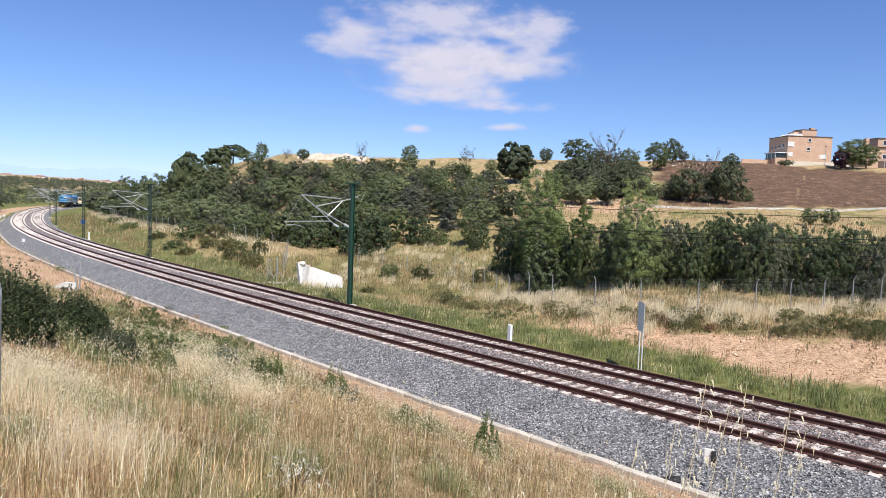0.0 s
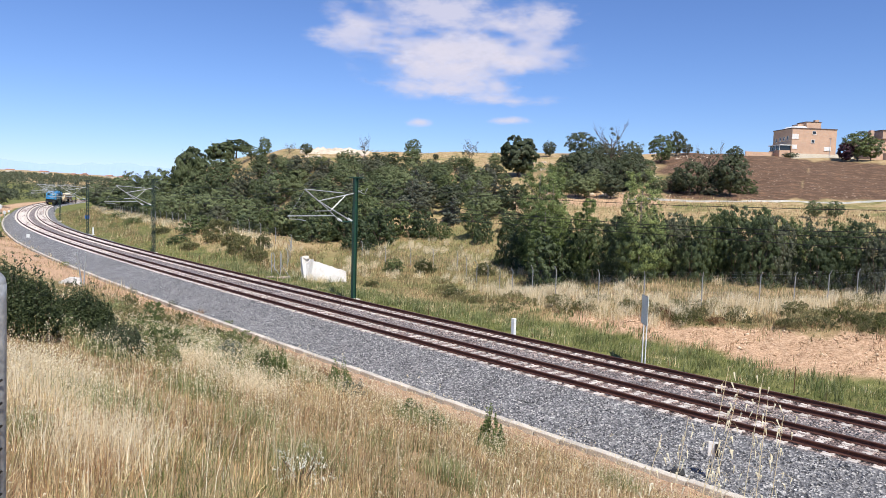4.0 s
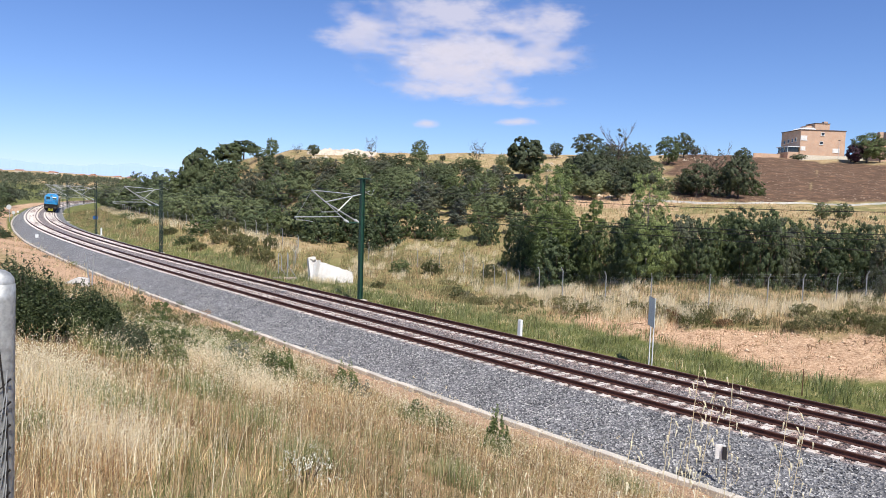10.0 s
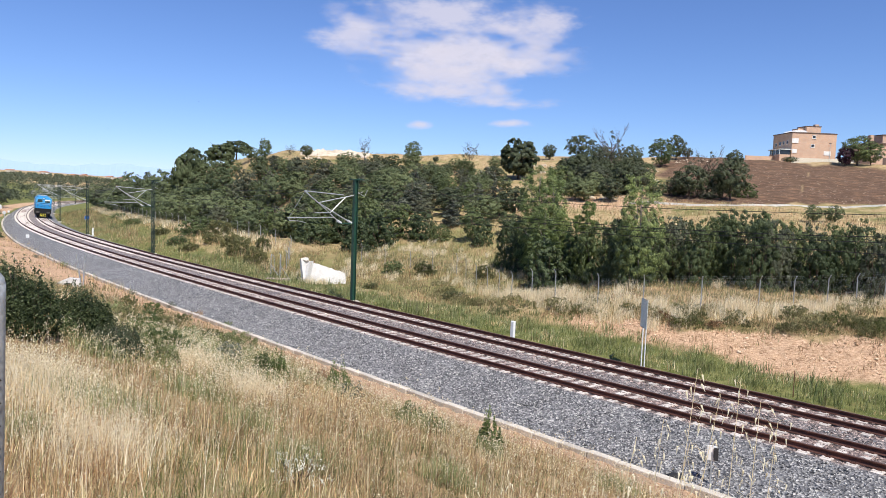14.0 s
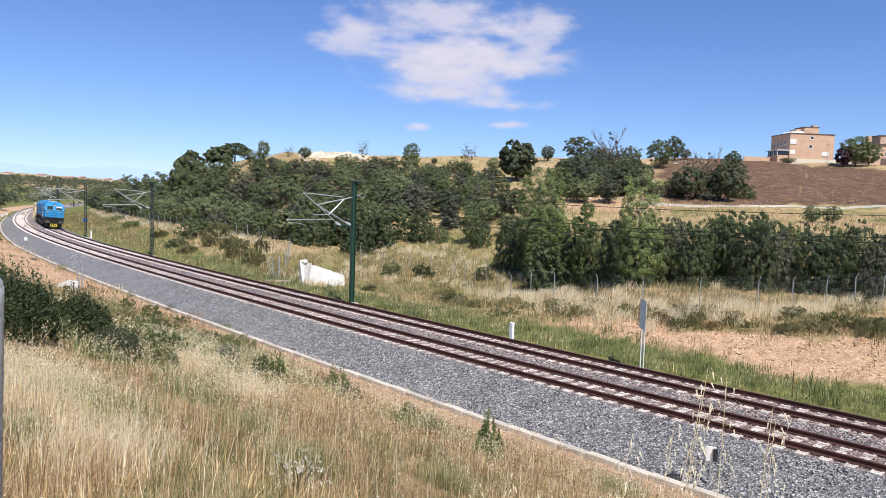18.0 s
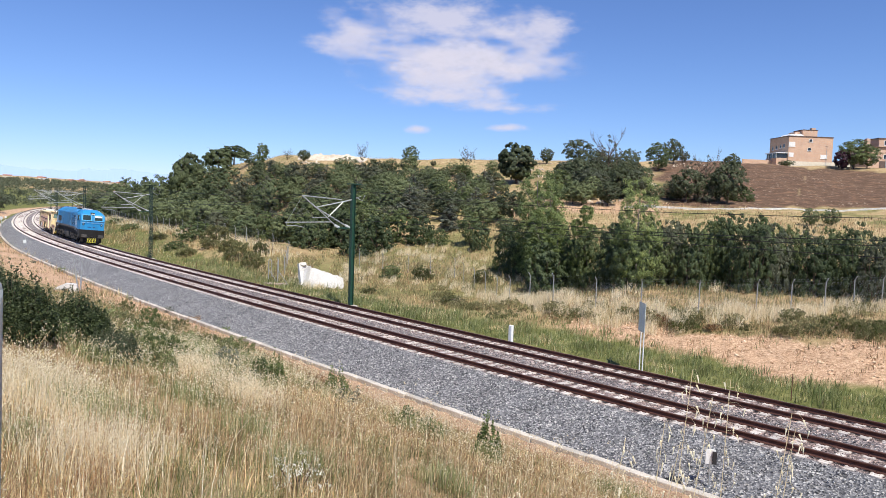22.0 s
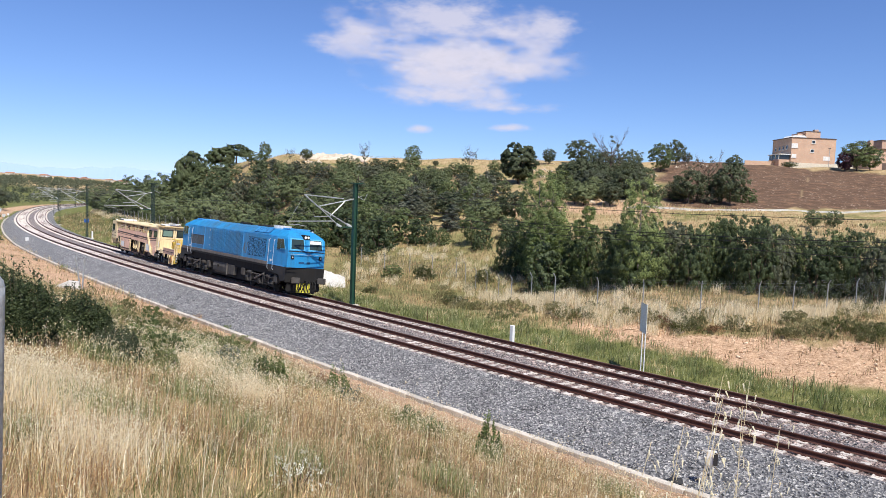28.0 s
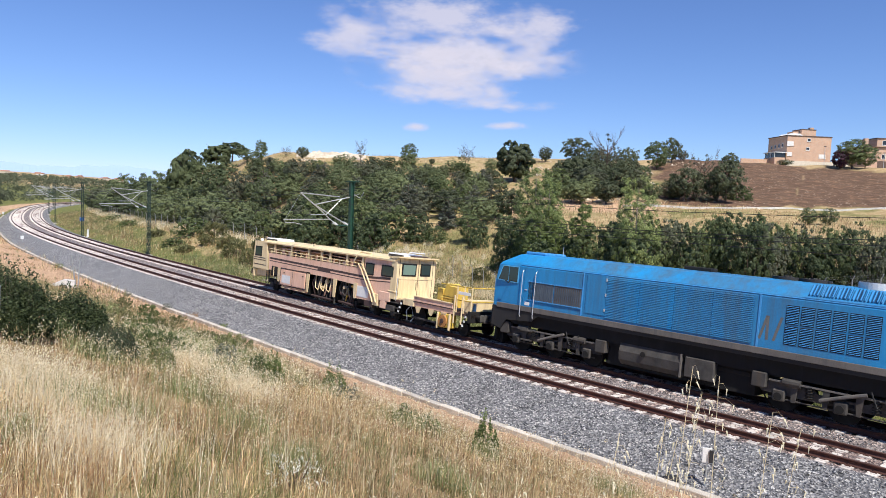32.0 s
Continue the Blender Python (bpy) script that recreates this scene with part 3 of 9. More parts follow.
def kerb():
    root = tagged(new("kerb"), "pale concrete edging strip along the ballast foot", "kerb", kind="structure")
    bm = boxed(-0.49, 0.49, -0.13, 0.13, -0.25, 0.0, bevel=0.015)
    me = bpy.data.meshes.new("kerb_stone")
    bm.to_mesh(me)
    bm.free()
    me.materials.append(MATS["kerb_concrete"])
    rs = random.Random(3)
    for i in range(-8, 190):
        s = i * 1.0
        share("kerb_stone", me, root, Matrix.Translation(along(s, float(kerb_u(s)) + rs.uniform(-0.015, 0.015), -0.72 + rs.uniform(-0.015, 0.012))) @ Matrix.Rotation(heading(s) + rs.uniform(-0.008, 0.008), 4, "Z"))


kerb()

# ---------------------------------------------------------------- catenary masts


def on_ground(x, y):
    return float(terrain(x, y)[0])


def hollow(x, y, z=None, turn=0.0, scale=1.0):
    """A pose standing on the ground."""
    return Matrix.Translation((x, y, on_ground(x, y) if z is None else z)) @ Matrix.Rotation(turn, 4, "Z") @ Matrix.Scale(scale, 4)


def cantilever(root, reach=1.0, lattice=False):
    """Hinged bracket of pale tubes; y points over the track."""
    k = reach
    part("top_tube", tube(bmesh.new(), [(0, 0.9, 6.94), (0, 3.82 * k, 7.12)], 0.035), "galvanised", root)
    part("stay_tube", tube(bmesh.new(), [(0, 0.1, 6.95), (0, 2.82 * k, 6.40)], 0.038), "galvanised", root)
    part("main_tube", tube(bmesh.new(), [(0, 0.45, 5.2), (0, 2.82 * k, 6.40), (0, 3.82 * k, 7.12)], 0.042), "galvanised", root)
    part("strut_tube", tube(bmesh.new(), [(0, 0.75, 6.82), (0, 1.9 * k, 5.8)], 0.03), "galvanised", root)
    part("second_tube", tube(bmesh.new(), [(0, 1.25, 5.2), (0, 2.75 * k, 6.36)], 0.03), "galvanised", root)
    part("cross_tube", tube(bmesh.new(), [(0, 1.9, 5.78), (0, 3.06 * k, 5.76)], 0.025), "galvanised", root)
    part("registration_tube", tube(bmesh.new(), [(0, 1.6, 5.48), (0, 4.98 * k, 5.44)], 0.035), "galvanised", root)
    part("steady_arm", tube(bmesh.new(), [(0, 4.9 * k, 5.4), (0, 4.85 * k, 5.26), (0, 4.2 * k, 5.24), (0, 3.7 * k, 5.14)], 0.022), "galvanised", root)
    part("drop_wire", tube(bmesh.new(), [(0, 3.8 * k, 7.1), (0, 4.9 * k, 5.44)], 0.008, 4), "galvanised", root)
    for y, z in ((0.42, 5.2), (1.22, 5.2)):
        bm = bmesh.new()
        d = Vector((0, 1.0, 0.5)).normalized()
        for i in range(7):
            c = Vector((0, y, z)) + d * (i * 0.05 - 0.15)
            tube(bm, [c - d * 0.016, c + d * 0.016], 0.085 if i % 2 == 0 else 0.05, 10)
        part("insulator", bm, "insulator", root, "white ribbed insulator")
    bm = box(bmesh.new(), -0.05, 0.05, 0.1, 1.15, 5.05, 5.13)
    part("bracket", bm, "pole_green", root)


def h_mast():
    root = tagged(new("catenary_mast"), "dark green steel beam mast with pale bracket tubes", "catenary mast", group="masts along the line")
    bm = bmesh.new()
    box(bm, -0.13, 0.13, 0.11, 0.13, -1.2, 7.95)
    box(bm, -0.13, 0.13, -0.13, -0.11, -1.2, 7.95)
    box(bm, -0.008, 0.008, -0.11, 0.11, -1.2, 7.95)
    part("post", bm, "pole_green", root)
    part("cap_plate", boxed(-0.16, 0.16, -0.5, 0.42, 7.95, 8.02, bevel=0.01), "pole_green", root)
    part("footing", boxed(-0.35, 0.35, -0.35, 0.35, -1.2, -0.05, bevel=0.04), "kerb_concrete", root, "concrete footing block")
    bm = bmesh.new()
    tube(bm, [(0, -0.12, 7.2), (0, -0.72, 6.88), (0, -0.95, 7.3)], 0.02)
    tube(bm, [(0, -0.12, 7.0), (0, -0.6, 7.2)], 0.015)
    part("wire_hook", bm, "galvanised", root)
    return root


def lattice_mast():
    root = tagged(new("catenary_mast"), "dark green lattice mast with pale bracket tubes", "catenary mast", group="masts along the line")
    for x in (-0.21, 0.21):
        for y in (-0.11, 0.11):
            part("leg", boxed(x - 0.03, x + 0.03, y - 0.025, y + 0.025, -1.2, 7.9), "pole_dark", root)
    n = 15
    for y in (-0.125, 0.125):
        for i in range(n):
            z0, z1 = -0.2 + i * 0.54, -0.2 + (i + 1) * 0.54
            part("lacing_bar", tube(bmesh.new(), [(-0.21, y, z0 if i % 2 else z1), (0.21, y, z1 if i % 2 else z0)], 0.017, 4), "pole_dark", root)
    for x in (-0.22, 0.22):
        for i in range(n):
            z0, z1 = -0.2 + i * 0.54, -0.2 + (i + 1) * 0.54
            part("lacing_bar", tube(bmesh.new(), [(x, -0.11, z0 if i % 2 else z1), (x, 0.11, z1 if i % 2 else z0)], 0.014, 4), "pole_dark", root)
    part("cap_plate", boxed(-0.2, 0.2, -0.55, 0.45, 7.9, 7.96, bevel=0.01), "pole_dark", root)
    part("footing", boxed(-0.35, 0.35, -0.35, 0.35, -1.2, -0.05, bevel=0.04), "kerb_concrete", root, "concrete footing block")
    part("wire_hook", tube(bmesh.new(), [(0, -0.12, 7.2), (0, -0.72, 6.88), (0, -0.95, 7.3)], 0.02), "galvanised", root)
    return root


MAST_S = ((32.0, -4.26), (72.4, -4.1), (108.3, -4.15), (150.9, -4.6), (196.2, -4.6), (242.7, -4.6), (290.2, -4.6), (-14.0, -4.3))


def masts():
    first = None
    for i, (s, u) in enumerate(MAST_S):
        m = Matrix.Translation(along(s, u, -0.55)) @ Matrix.Rotation(heading(s), 4, "Z")
        if i == 0:
            root = h_mast()
            cantilever(root)
            root.matrix_basis = m
        elif first is None:
            first = lattice_mast()
            cantilever(first)
            first.matrix_basis = m
        else:
            ob = copy_thing(first, m)
            if i == 2:
                plate = part("number_plate", boxed(0.22, 0.25, -0.3, 0.34, 2.2, 2.72, bevel=0.01), "sign_blue", ob, "blue plate with a pale bar")
                part("pale_bar", boxed(0.251, 0.256, -0.22, 0.26, 2.36, 2.56), "white_paint", plate)


surface("sign_blue", (0.03, 0.12, 0.4), (0.05, 0.17, 0.5), 4, 0.5, fine=40, bump_s=0)
masts()


def wires():
    """Contact, carrying and earth wires from mast to mast with their sag."""
    ends = sorted(MAST_S)
    ends = [(-50.0, -4.3)] + ends
    u0 = -SPACING / 2
    root = tagged(new("overhead_line"), "thin dark overhead contact and carrying wires", "overhead wires")
    for (sa, ua), (sb, ub) in zip(ends, ends[1:]):
        contact, carrier, earth, feeder = bmesh.new(), bmesh.new(), bmesh.new(), bmesh.new()
        n = 8
        ts = [i / n for i in range(n + 1)]
        sag = (sb - sa) ** 2 / 1600.0
        tube(contact, [along(sa + (sb - sa) * t, u0 + 0.25 * (1 - 2 * t), 5.2) for t in ts], 0.014, 4)
        tube(carrier, [along(sa + (sb - sa) * t, u0 + 0.2 * (1 - 2 * t), 6.75 - 4 * sag * t * (1 - t) * 0.9) for t in ts], 0.014, 4)
        tube(earth, [along(sa + (sb - sa) * t, ua + (ub - ua) * t - 0.75, 7.0 - 4 * sag * t * (1 - t) * 0.5) for t in ts], 0.014, 4)
        tube(feeder, [along(sa + (sb - sa) * t, u0 + 0.55, 6.25 - 4 * sag * t * (1 - t) * 0.6) for t in ts], 0.012, 4)
        for t in (0.2, 0.4, 0.6, 0.8):
            z = 6.75 - 4 * sag * t * (1 - t) * 0.9
            part("dropper", tube(bmesh.new(), [along(sa + (sb - sa) * t, u0 + 0.2 * (1 - 2 * t), z), along(sa + (sb - sa) * t, u0 + 0.25 * (1 - 2 * t), 5.2)], 0.004, 4), "wire_dark", root)
        part("contact_wire", contact, "wire_dark", root)
        part("carrying_wire", carrier, "wire_dark", root)
        part("earth_wire", earth, "wire_dark", root)
        part("feeder_wire", feeder, "wire_dark", root)


wires()


# ---------------------------------------------------------------- lineside fence


def mesh_material(name, col, cell, wire):
    """Chain-link: crossing wires, clear between them."""
    m, n, l, b = shader(name)
    co = n.new("ShaderNodeTexCoord").outputs["Object"]
    b.inputs["Base Color"].default_value = (*col, 1)
    b.inputs["Metallic"].default_value, b.inputs["Roughness"].default_value = 0.4, 0.55
    facs = []
    sep = n.new("ShaderNodeSeparateXYZ")
    l.new(co, sep.inputs[0])
    for sign in (1, -1):
        a = n.new("ShaderNodeMath")
        a.operation = "MULTIPLY_ADD"
        l.new(sep.outputs[2], a.inputs[0])
        a.inputs[1].default_value = sign
        l.new(sep.outputs[0], a.inputs[2])
        q = n.new("ShaderNodeMath")
        q.operation = "PINGPONG"
        l.new(a.outputs[0], q.inputs[0])
        q.inputs[1].default_value = cell / 2
        c = n.new("ShaderNodeMath")
        c.operation = "LESS_THAN"
        l.new(q.outputs[0], c.inputs[0])
        c.inputs[1].default_value = wire
        facs.append(c.outputs[0])
    o = n.new("ShaderNodeMath")
    o.operation = "MAXIMUM"
    l.new(facs[0], o.inputs[0]), l.new(facs[1], o.inputs[1])
    l.new(o.outputs[0], b.inputs["Alpha"])


mesh_material("chain_link", (0.3, 0.31, 0.31), 0.12, 0.0014)


def fence_post_mesh():
    bm = bmesh.new()
    tube(bm, [(0, 0, -0.5), (0, 0, 1.7), (0, 0.14, 1.95)], 0.03, 6)
    me = bpy.data.meshes.new("post")
    bm.to_mesh(me)
    bm.free()
    me.materials.append(MATS["fence_steel"])
    return me


def fence(points, spacing, label):
    """Posts with cranked tops, netting between and strained wires."""
    root = tagged(new("lineside_fence"), label, "fence", group="lineside fences")
    pts = [Vector(p) for p in points]
    run = []
    for a, b in zip(pts, pts[1:]):
        n = max(1, round((b - a).length / spacing))
        run += [a.lerp(b, i / n) for i in range(n)]
    run.append(pts[-1])
    me = fence_post_mesh()
    run = [Vector((p.x, p.y, on_ground(p.x, p.y))) for p in run]
    for i, p in enumerate(run):
        d = (run[min(i + 1, len(run) - 1)] - run[max(i - 1, 0)])
        share("post", me, root, Matrix.Translation(p) @ Matrix.Rotation(math.atan2(d.y, d.x) + random.uniform(-0.1, 0.1), 4, "Z") @ Matrix.Rotation(random.uniform(-0.02, 0.02), 4, "X"))
    for a, b in zip(run, run[1:]):
        d = b - a
        ln = math.hypot(d.x, d.y)
        net = bmesh.new()
        vs = [net.verts.new(q) for q in ((0, 0, 0.05), (ln, 0, d.z + 0.05), (ln, 0, d.z + 1.65), (0, 0, 1.65))]
        net.faces.new(vs)
        ob = part("netting", net, "chain_link", root)
        ob.matrix_basis = Matrix.Translation(a) @ Matrix.Rotation(math.atan2(d.y, d.x), 4, "Z")
    for z in (0.1, 0.85, 1.65, 1.8, 1.92):
        part("strand", tube(bmesh.new(), [p + Vector((0, 0, z)) for p in run], 0.0016, 3), "fence_steel", root)
    return root


def lp(s, u):
    return tuple(along(s, u, 0))


fence([(32.5, 44.5, 0), (26.5, 41.2, 0), (22.0, 39.2, 0), (17.5, 37.8, 0), (14.3, 37.6, 0), (11.6, 39.0, 0), (9.5, 40.9, 0), (7.5, 43.9, 0), (5.5, 50.7, 0), (4.2, 57.0, 0), (1.9, 65.5, 0), (-2.6, 70.0, 0), (-8.0, 75.0, 0)], 3.0, "galvanised wire-mesh fence with cranked posts in dry grass")
fence([lp(61, -15.0), lp(67.9, -14.6), lp(83.8, -14.2), lp(107.1, -14.3), lp(135.3, -14.3), lp(174.1, -14.3), lp(207.2, -14)], 3.2, "galvanised wire-mesh fence along the grassy bank")
fence([lp(49.5, -7.5), lp(54, -11.0), lp(61, -15.0)], 2.4, "sagging wire-mesh fence beside the culvert")


def gate_frame():
    root = tagged(new("gate"), "small galvanised gate posts with raking stays", "gate")
    for x in (0.0, 0.75):
        part("post", tube(bmesh.new(), [(x, 0, -0.4), (x, 0, 1.9), (x, 0.15, 2.1)], 0.035), "fence_steel", root)
        part("stay", tube(bmesh.new(), [(x + 0.02, 0, 1.2), (x + 0.85, 0, 0.0)], 0.025), "fence_steel", root)
    part("sill", boxed(-0.4, 1.5, -0.35, 0.35, -0.35, 0.12, bevel=0.03), "pinkish_concrete", root, "pinkish concrete sill")
    x, y, _ = along(46.5, -5.7)
    root.matrix_basis = hollow(x, y, turn=0.0)


surface("pinkish_concrete", (0.45, 0.33, 0.28), (0.6, 0.47, 0.4), 2, 0.9, fine=30)
gate_frame()


def culvert_slab():
    """Pale concrete wing wall of a culvert: leaning face, broken sloping top, a short return beyond a joint."""
    root = tagged(new("culvert_wall"), "bright pale concrete culvert wing wall with a broken top", "culvert wall")
    rs = random.Random(14)

    def panel(name, p0, p1, h0, h1, n, ragged, label=""):
        p0, p1 = Vector((*p0, on_ground(*p0))), Vector((*p1, on_ground(*p1)))
        way = p1 - p0
        back = Vector((-way.y, way.x, 0)).normalized()
        if back.y < 0:
            back = -back
        bm = bmesh.new()
        rows = []
        for i in range(n + 1):
            t = i / n
            p = p0 + way * t
            h = h0 + (h1 - h0) * t + rs.uniform(-ragged, ragged * 0.4)
            rows.append([bm.verts.new(q) for q in (p + Vector((0, 0, -0.5)), p + back * 0.45 * h + Vector((0, 0, h)), p + back * (0.45 * h + 0.3) + Vector((0, 0, h - 0.03)), p + back * 0.6 + Vector((0, 0, -0.5)))])
        for a, b in zip(rows, rows[1:]):
            for j in range(4):
                bm.faces.new((a[j], b[j], b[(j + 1) % 4], a[(j + 1) % 4]))
        bm.faces.new(rows[0]), bm.faces.new(rows[-1][::-1])
        bmesh.ops.recalc_face_normals(bm, faces=bm.faces)
        part(name, bm, "pale_concrete", root, label)

    panel("wing_wall", (-10.85, 58.1), (-7.6, 60.2), 1.95, 1.0, 16, 0.07)
    panel("return_wall", (-11.35, 58.4), (-10.93, 58.1), 1.3, 1.75, 4, 0.05, "short concrete return wall")
    bm = bmesh.new()
    bmesh.ops.create_icosphere(bm, subdivisions=2, radius=0.3)
    for v in bm.verts:
        v.co = Vector((v.co.x * 1.3, v.co.y, v.co.z * 0.7)) * (1 + 0.4 * noise.noise(v.co * 5))
    ob = part("broken_lump", bm, "kerb_concrete", root, "broken grey lump on the wall top")
    ob.matrix_basis = Matrix.Translation((-11.0, 59.1, on_ground(-10.85, 58.1) + 1.8))


culvert_slab()


# ---------------------------------------------------------------- signs and posts by the line
surface("sign_back", (0.68, 0.76, 0.68), (0.78, 0.84, 0.77), 3, 0.55, fine=40, bump_s=0)
surface("sign_dark", (0.02, 0.02, 0.022), (0.035, 0.035, 0.038), 3, 0.6, fine=40, bump_s=0)
surface("rust_post", (0.1, 0.045, 0.025), (0.17, 0.08, 0.045), 4, 0.8, fine=40)
surface("rubber_black", (0.012, 0.012, 0.013), (0.03, 0.03, 0.03), 4, 0.7, fine=30)


def lineside_sign():
    root = tagged(new("lineside_sign"), "grey-green sign board on two pale posts, edge towards the viewer", "sign")
    for y in (-0.2, 0.25):
        part("post", tube(bmesh.new(), [(0, y, -0.3), (0, y, 3.2)], 0.026, 8), "white_paint", root)
    board = part("board", boxed(0.035, 0.06, -0.42, 0.47, 1.95, 3.2, bevel=0.006), "sign_back", root)
    part("frame", prism(bmesh.new(), [(-0.44, 1.93), (0.49, 1.93), (0.49, 3.22), (-0.44, 3.22)], 0.061, 0.066, "x"), "galvanised", board)
    part("face", boxed(0.067, 0.07, -0.4, 0.45, 1.97, 3.18), "sign_back", board)
    part("base_slab", boxed(-0.5, 0.6, -0.6, 0.7, -0.3, 0.06, bevel=0.03), "kerb_concrete", root, "small concrete base slab")
    x, y, _ = along(10.1, -4.5)
    root.matrix_basis = hollow(x, y, turn=heading(10) + radians(47))


lineside_sign()


def white_post(s, u, h, w):
    root = tagged(new("marker_post"), "short white concrete marker post in the verge grass", "marker post", group="white marker posts")
    bm = boxed(-w, w, -w * 0.8, w * 0.8, -0.3, h, bevel=0.02)
    part("shaft", bm, "white_paint", root)
    part("foot_slab", boxed(-0.5, 0.28, -0.22, 0.22, -0.3, 0.04, bevel=0.02), "pale_concrete", root)
    x, y, _ = along(s, u)
    root.matrix_basis = hollow(x, y, turn=heading(s))


white_post(17.7, -4.4, 1.12, 0.11)
white_post(107.8, -4.8, 1.1, 0.13)


def near_plate():
    root = tagged(new("track_plate"), "small white plate on a thin grey post by the ballast", "sign")
    part("post", tube(bmesh.new(), [(0, 0, -0.3), (0, 0, 0.95)], 0.022, 8), "galvanised", root)
    part("plate", boxed(-0.015, 0.015, -0.12, 0.12, 0.72, 1.12, bevel=0.006), "white_paint", root)
    part("side_box", boxed(-0.06, -0.02, -0.16, -0.05, 0.74, 1.08, bevel=0.006), "sign_dark", root, "black backing box")
    x, y, _ = along(2.15, 5.55)
    root.matrix_basis = hollow(x, y, z=-0.85, turn=heading(2) - radians(62))
    # bundle of dark cloth on the stones
    root = tagged(new("rubble_bag"), "crumpled black bag on the ballast edge", "bag")
    bm = bmesh.new()
    bmesh.ops.create_icosphere(bm, subdivisions=2, radius=0.2)
    for v in bm.verts:
        v.co = Vector((v.co.x * 1.25, v.co.y * 0.8, v.co.z * 0.55)) * (1 + 0.35 * noise.noise(v.co * 9))
    part("bag", bm, "rubber_black", root)
    x, y, _ = along(3.0, 5.75)
    root.matrix_basis = hollow(x, y, z=-0.78)


near_plate()


def small_posts():
    for i, (s, u, h) in enumerate(((3.9, -5.1, 1.05), (25.0, -4.9, 0.8), (46.6, -4.6, 0.9), (81.5, -5.0, 0.8), (60.5, -4.9, 0.7))):
        root = tagged(new("stake"), "thin rusty steel stake in the green verge", "stake", group="rusty stakes")
        part("bar", tube(bmesh.new(), [(0, 0, -0.3), (0.01, 0, h)], 0.018, 5), "rust_post", root)
        x, y, _ = along(s, u)
        root.matrix_basis = hollow(x, y)
    for s, u, h in ((95.3, 5.0, 0.7), (179.6, 4.6, 0.9)):
        root = tagged(new("distance_plate"), "small white plate on a short stake in the ballast", "sign", group="white distance plates")
        part("stake", tube(bmesh.new(), [(0, 0, -0.3), (0, 0, h)], 0.025, 5), "galvanised", root)
        part("plate", boxed(-0.02, 0.02, -0.22, 0.22, h - 0.25, h + 0.2, bevel=0.01), "white_paint", root)
        root.matrix_basis = hollow(*(float(q) for q in along(s, u, -0.7)), turn=heading(s) + 0.4)
    # round-headed signal discs beyond the bend
    root = tagged(new("disc_sign"), "two round pale signs on grey posts near the bend", "sign")
    for k, (dx, h) in enumerate(((0.0, 3.0), (0.9, 1.9))):
        part("post", tube(bmesh.new(), [(dx, 0, -0.3), (dx, 0, h)], 0.05, 6), "galvanised", root)
        part("disc", drum(bmesh.new(), (dx, -0.08, h), 0.5 if k == 0 else 0.34, 0.03, "y", 16), "insulator", root)
    x, y, _ = along(155.4, 5.6)
    root.matrix_basis = hollow(x, y)
    # broken pale posts and slabs on the near bank
    root = tagged(new("drain_headwall"), "small concrete drain headwall with two leaning steel posts", "drain")
    part("slab", prism(bmesh.new(), [(-0.8, -0.4), (0.75, -0.4), (0.7, 0.42), (0.1, 0.5), (-0.75, 0.12)], -0.3, 0.3), "pale_concrete", root)
    part("channel_mouth", boxed(-0.2, 0.25, -0.36, -0.29, -0.3, 0.18), "sign_dark", root, "dark pipe mouth")
    part("apron", boxed(-1.3, -0.1, -1.1, -0.3, -0.4, -0.06, bevel=0.03), "pale_concrete", root)
    part("post", tube(bmesh.new(), [(0.75, 0.9, -0.3), (0.45, 0.8, 2.1)], 0.05, 6), "galvanised", root)
    part("post", tube(bmesh.new(), [(0.85, 1.0, -0.3), (0.98, 1.0, 1.9)], 0.05, 6), "galvanised", root)
    root.matrix_basis = hollow(-24.7, 47.3, turn=radians(24))


small_posts()


def near_fence_post():
    """Galvanised post with netting at the viewer's left hand."""
    root = tagged(new("fence_post"), "galvanised round fence post with wire netting, close by", "fence")
    part("post", tube(bmesh.new(), [(0, 0, -1.6), (0, 0, -0.03), (0, 0, 0.0)], 0.026, 16), "fence_steel", root, smooth=True)
    bm = bmesh.new()
    bmesh.ops.create_uvsphere(bm, u_segments=14, v_segments=8, radius=0.026)
    part("cap", bm, "fence_steel", root, smooth=True)
    # woven netting drawn across the face of the post, thick strands and thin ones
    for i in range(26):
        z = -0.2 - i * 0.042
        part("strand", tube(bmesh.new(), [(-0.16, -0.034, z - 0.1), (-0.06, -0.037, z - 0.035), (-0.012, -0.034, z), (0.018, -0.03, z + 0.03)], 0.0022, 5), "wire_dark", root)
        thin = bmesh.new()
        for k in range(12):
            x = -0.14 + k * 0.013
            tube(thin, [(x, -0.033, z - 0.04 + 0.68 * x), (x + 0.006, -0.034, z + 0.68 * x), (x + 0.009, -0.033, z + 0.045 + 0.68 * x)], 0.0012, 4)
        part("netting", thin, "fence_steel", root)
    part("tie_wire", tube(bmesh.new(), [(-0.018, -0.03, 0.022), (-0.008, -0.032, -0.05), (0.0, -0.032, -0.12), (0.012, -0.03, -0.24), (0.016, -0.028, -0.6), (0.015, -0.03, -1.2)], 0.0022, 4), "wire_dark", root)
    root.matrix_basis = Matrix.Translation((-0.803, 1.267, 6.325)) @ Matrix.Rotation(radians(34), 4, "Z") @ Matrix.Rotation(radians(1.0), 4, "Y")


near_fence_post()


# ---------------------------------------------------------------- houses on the hill


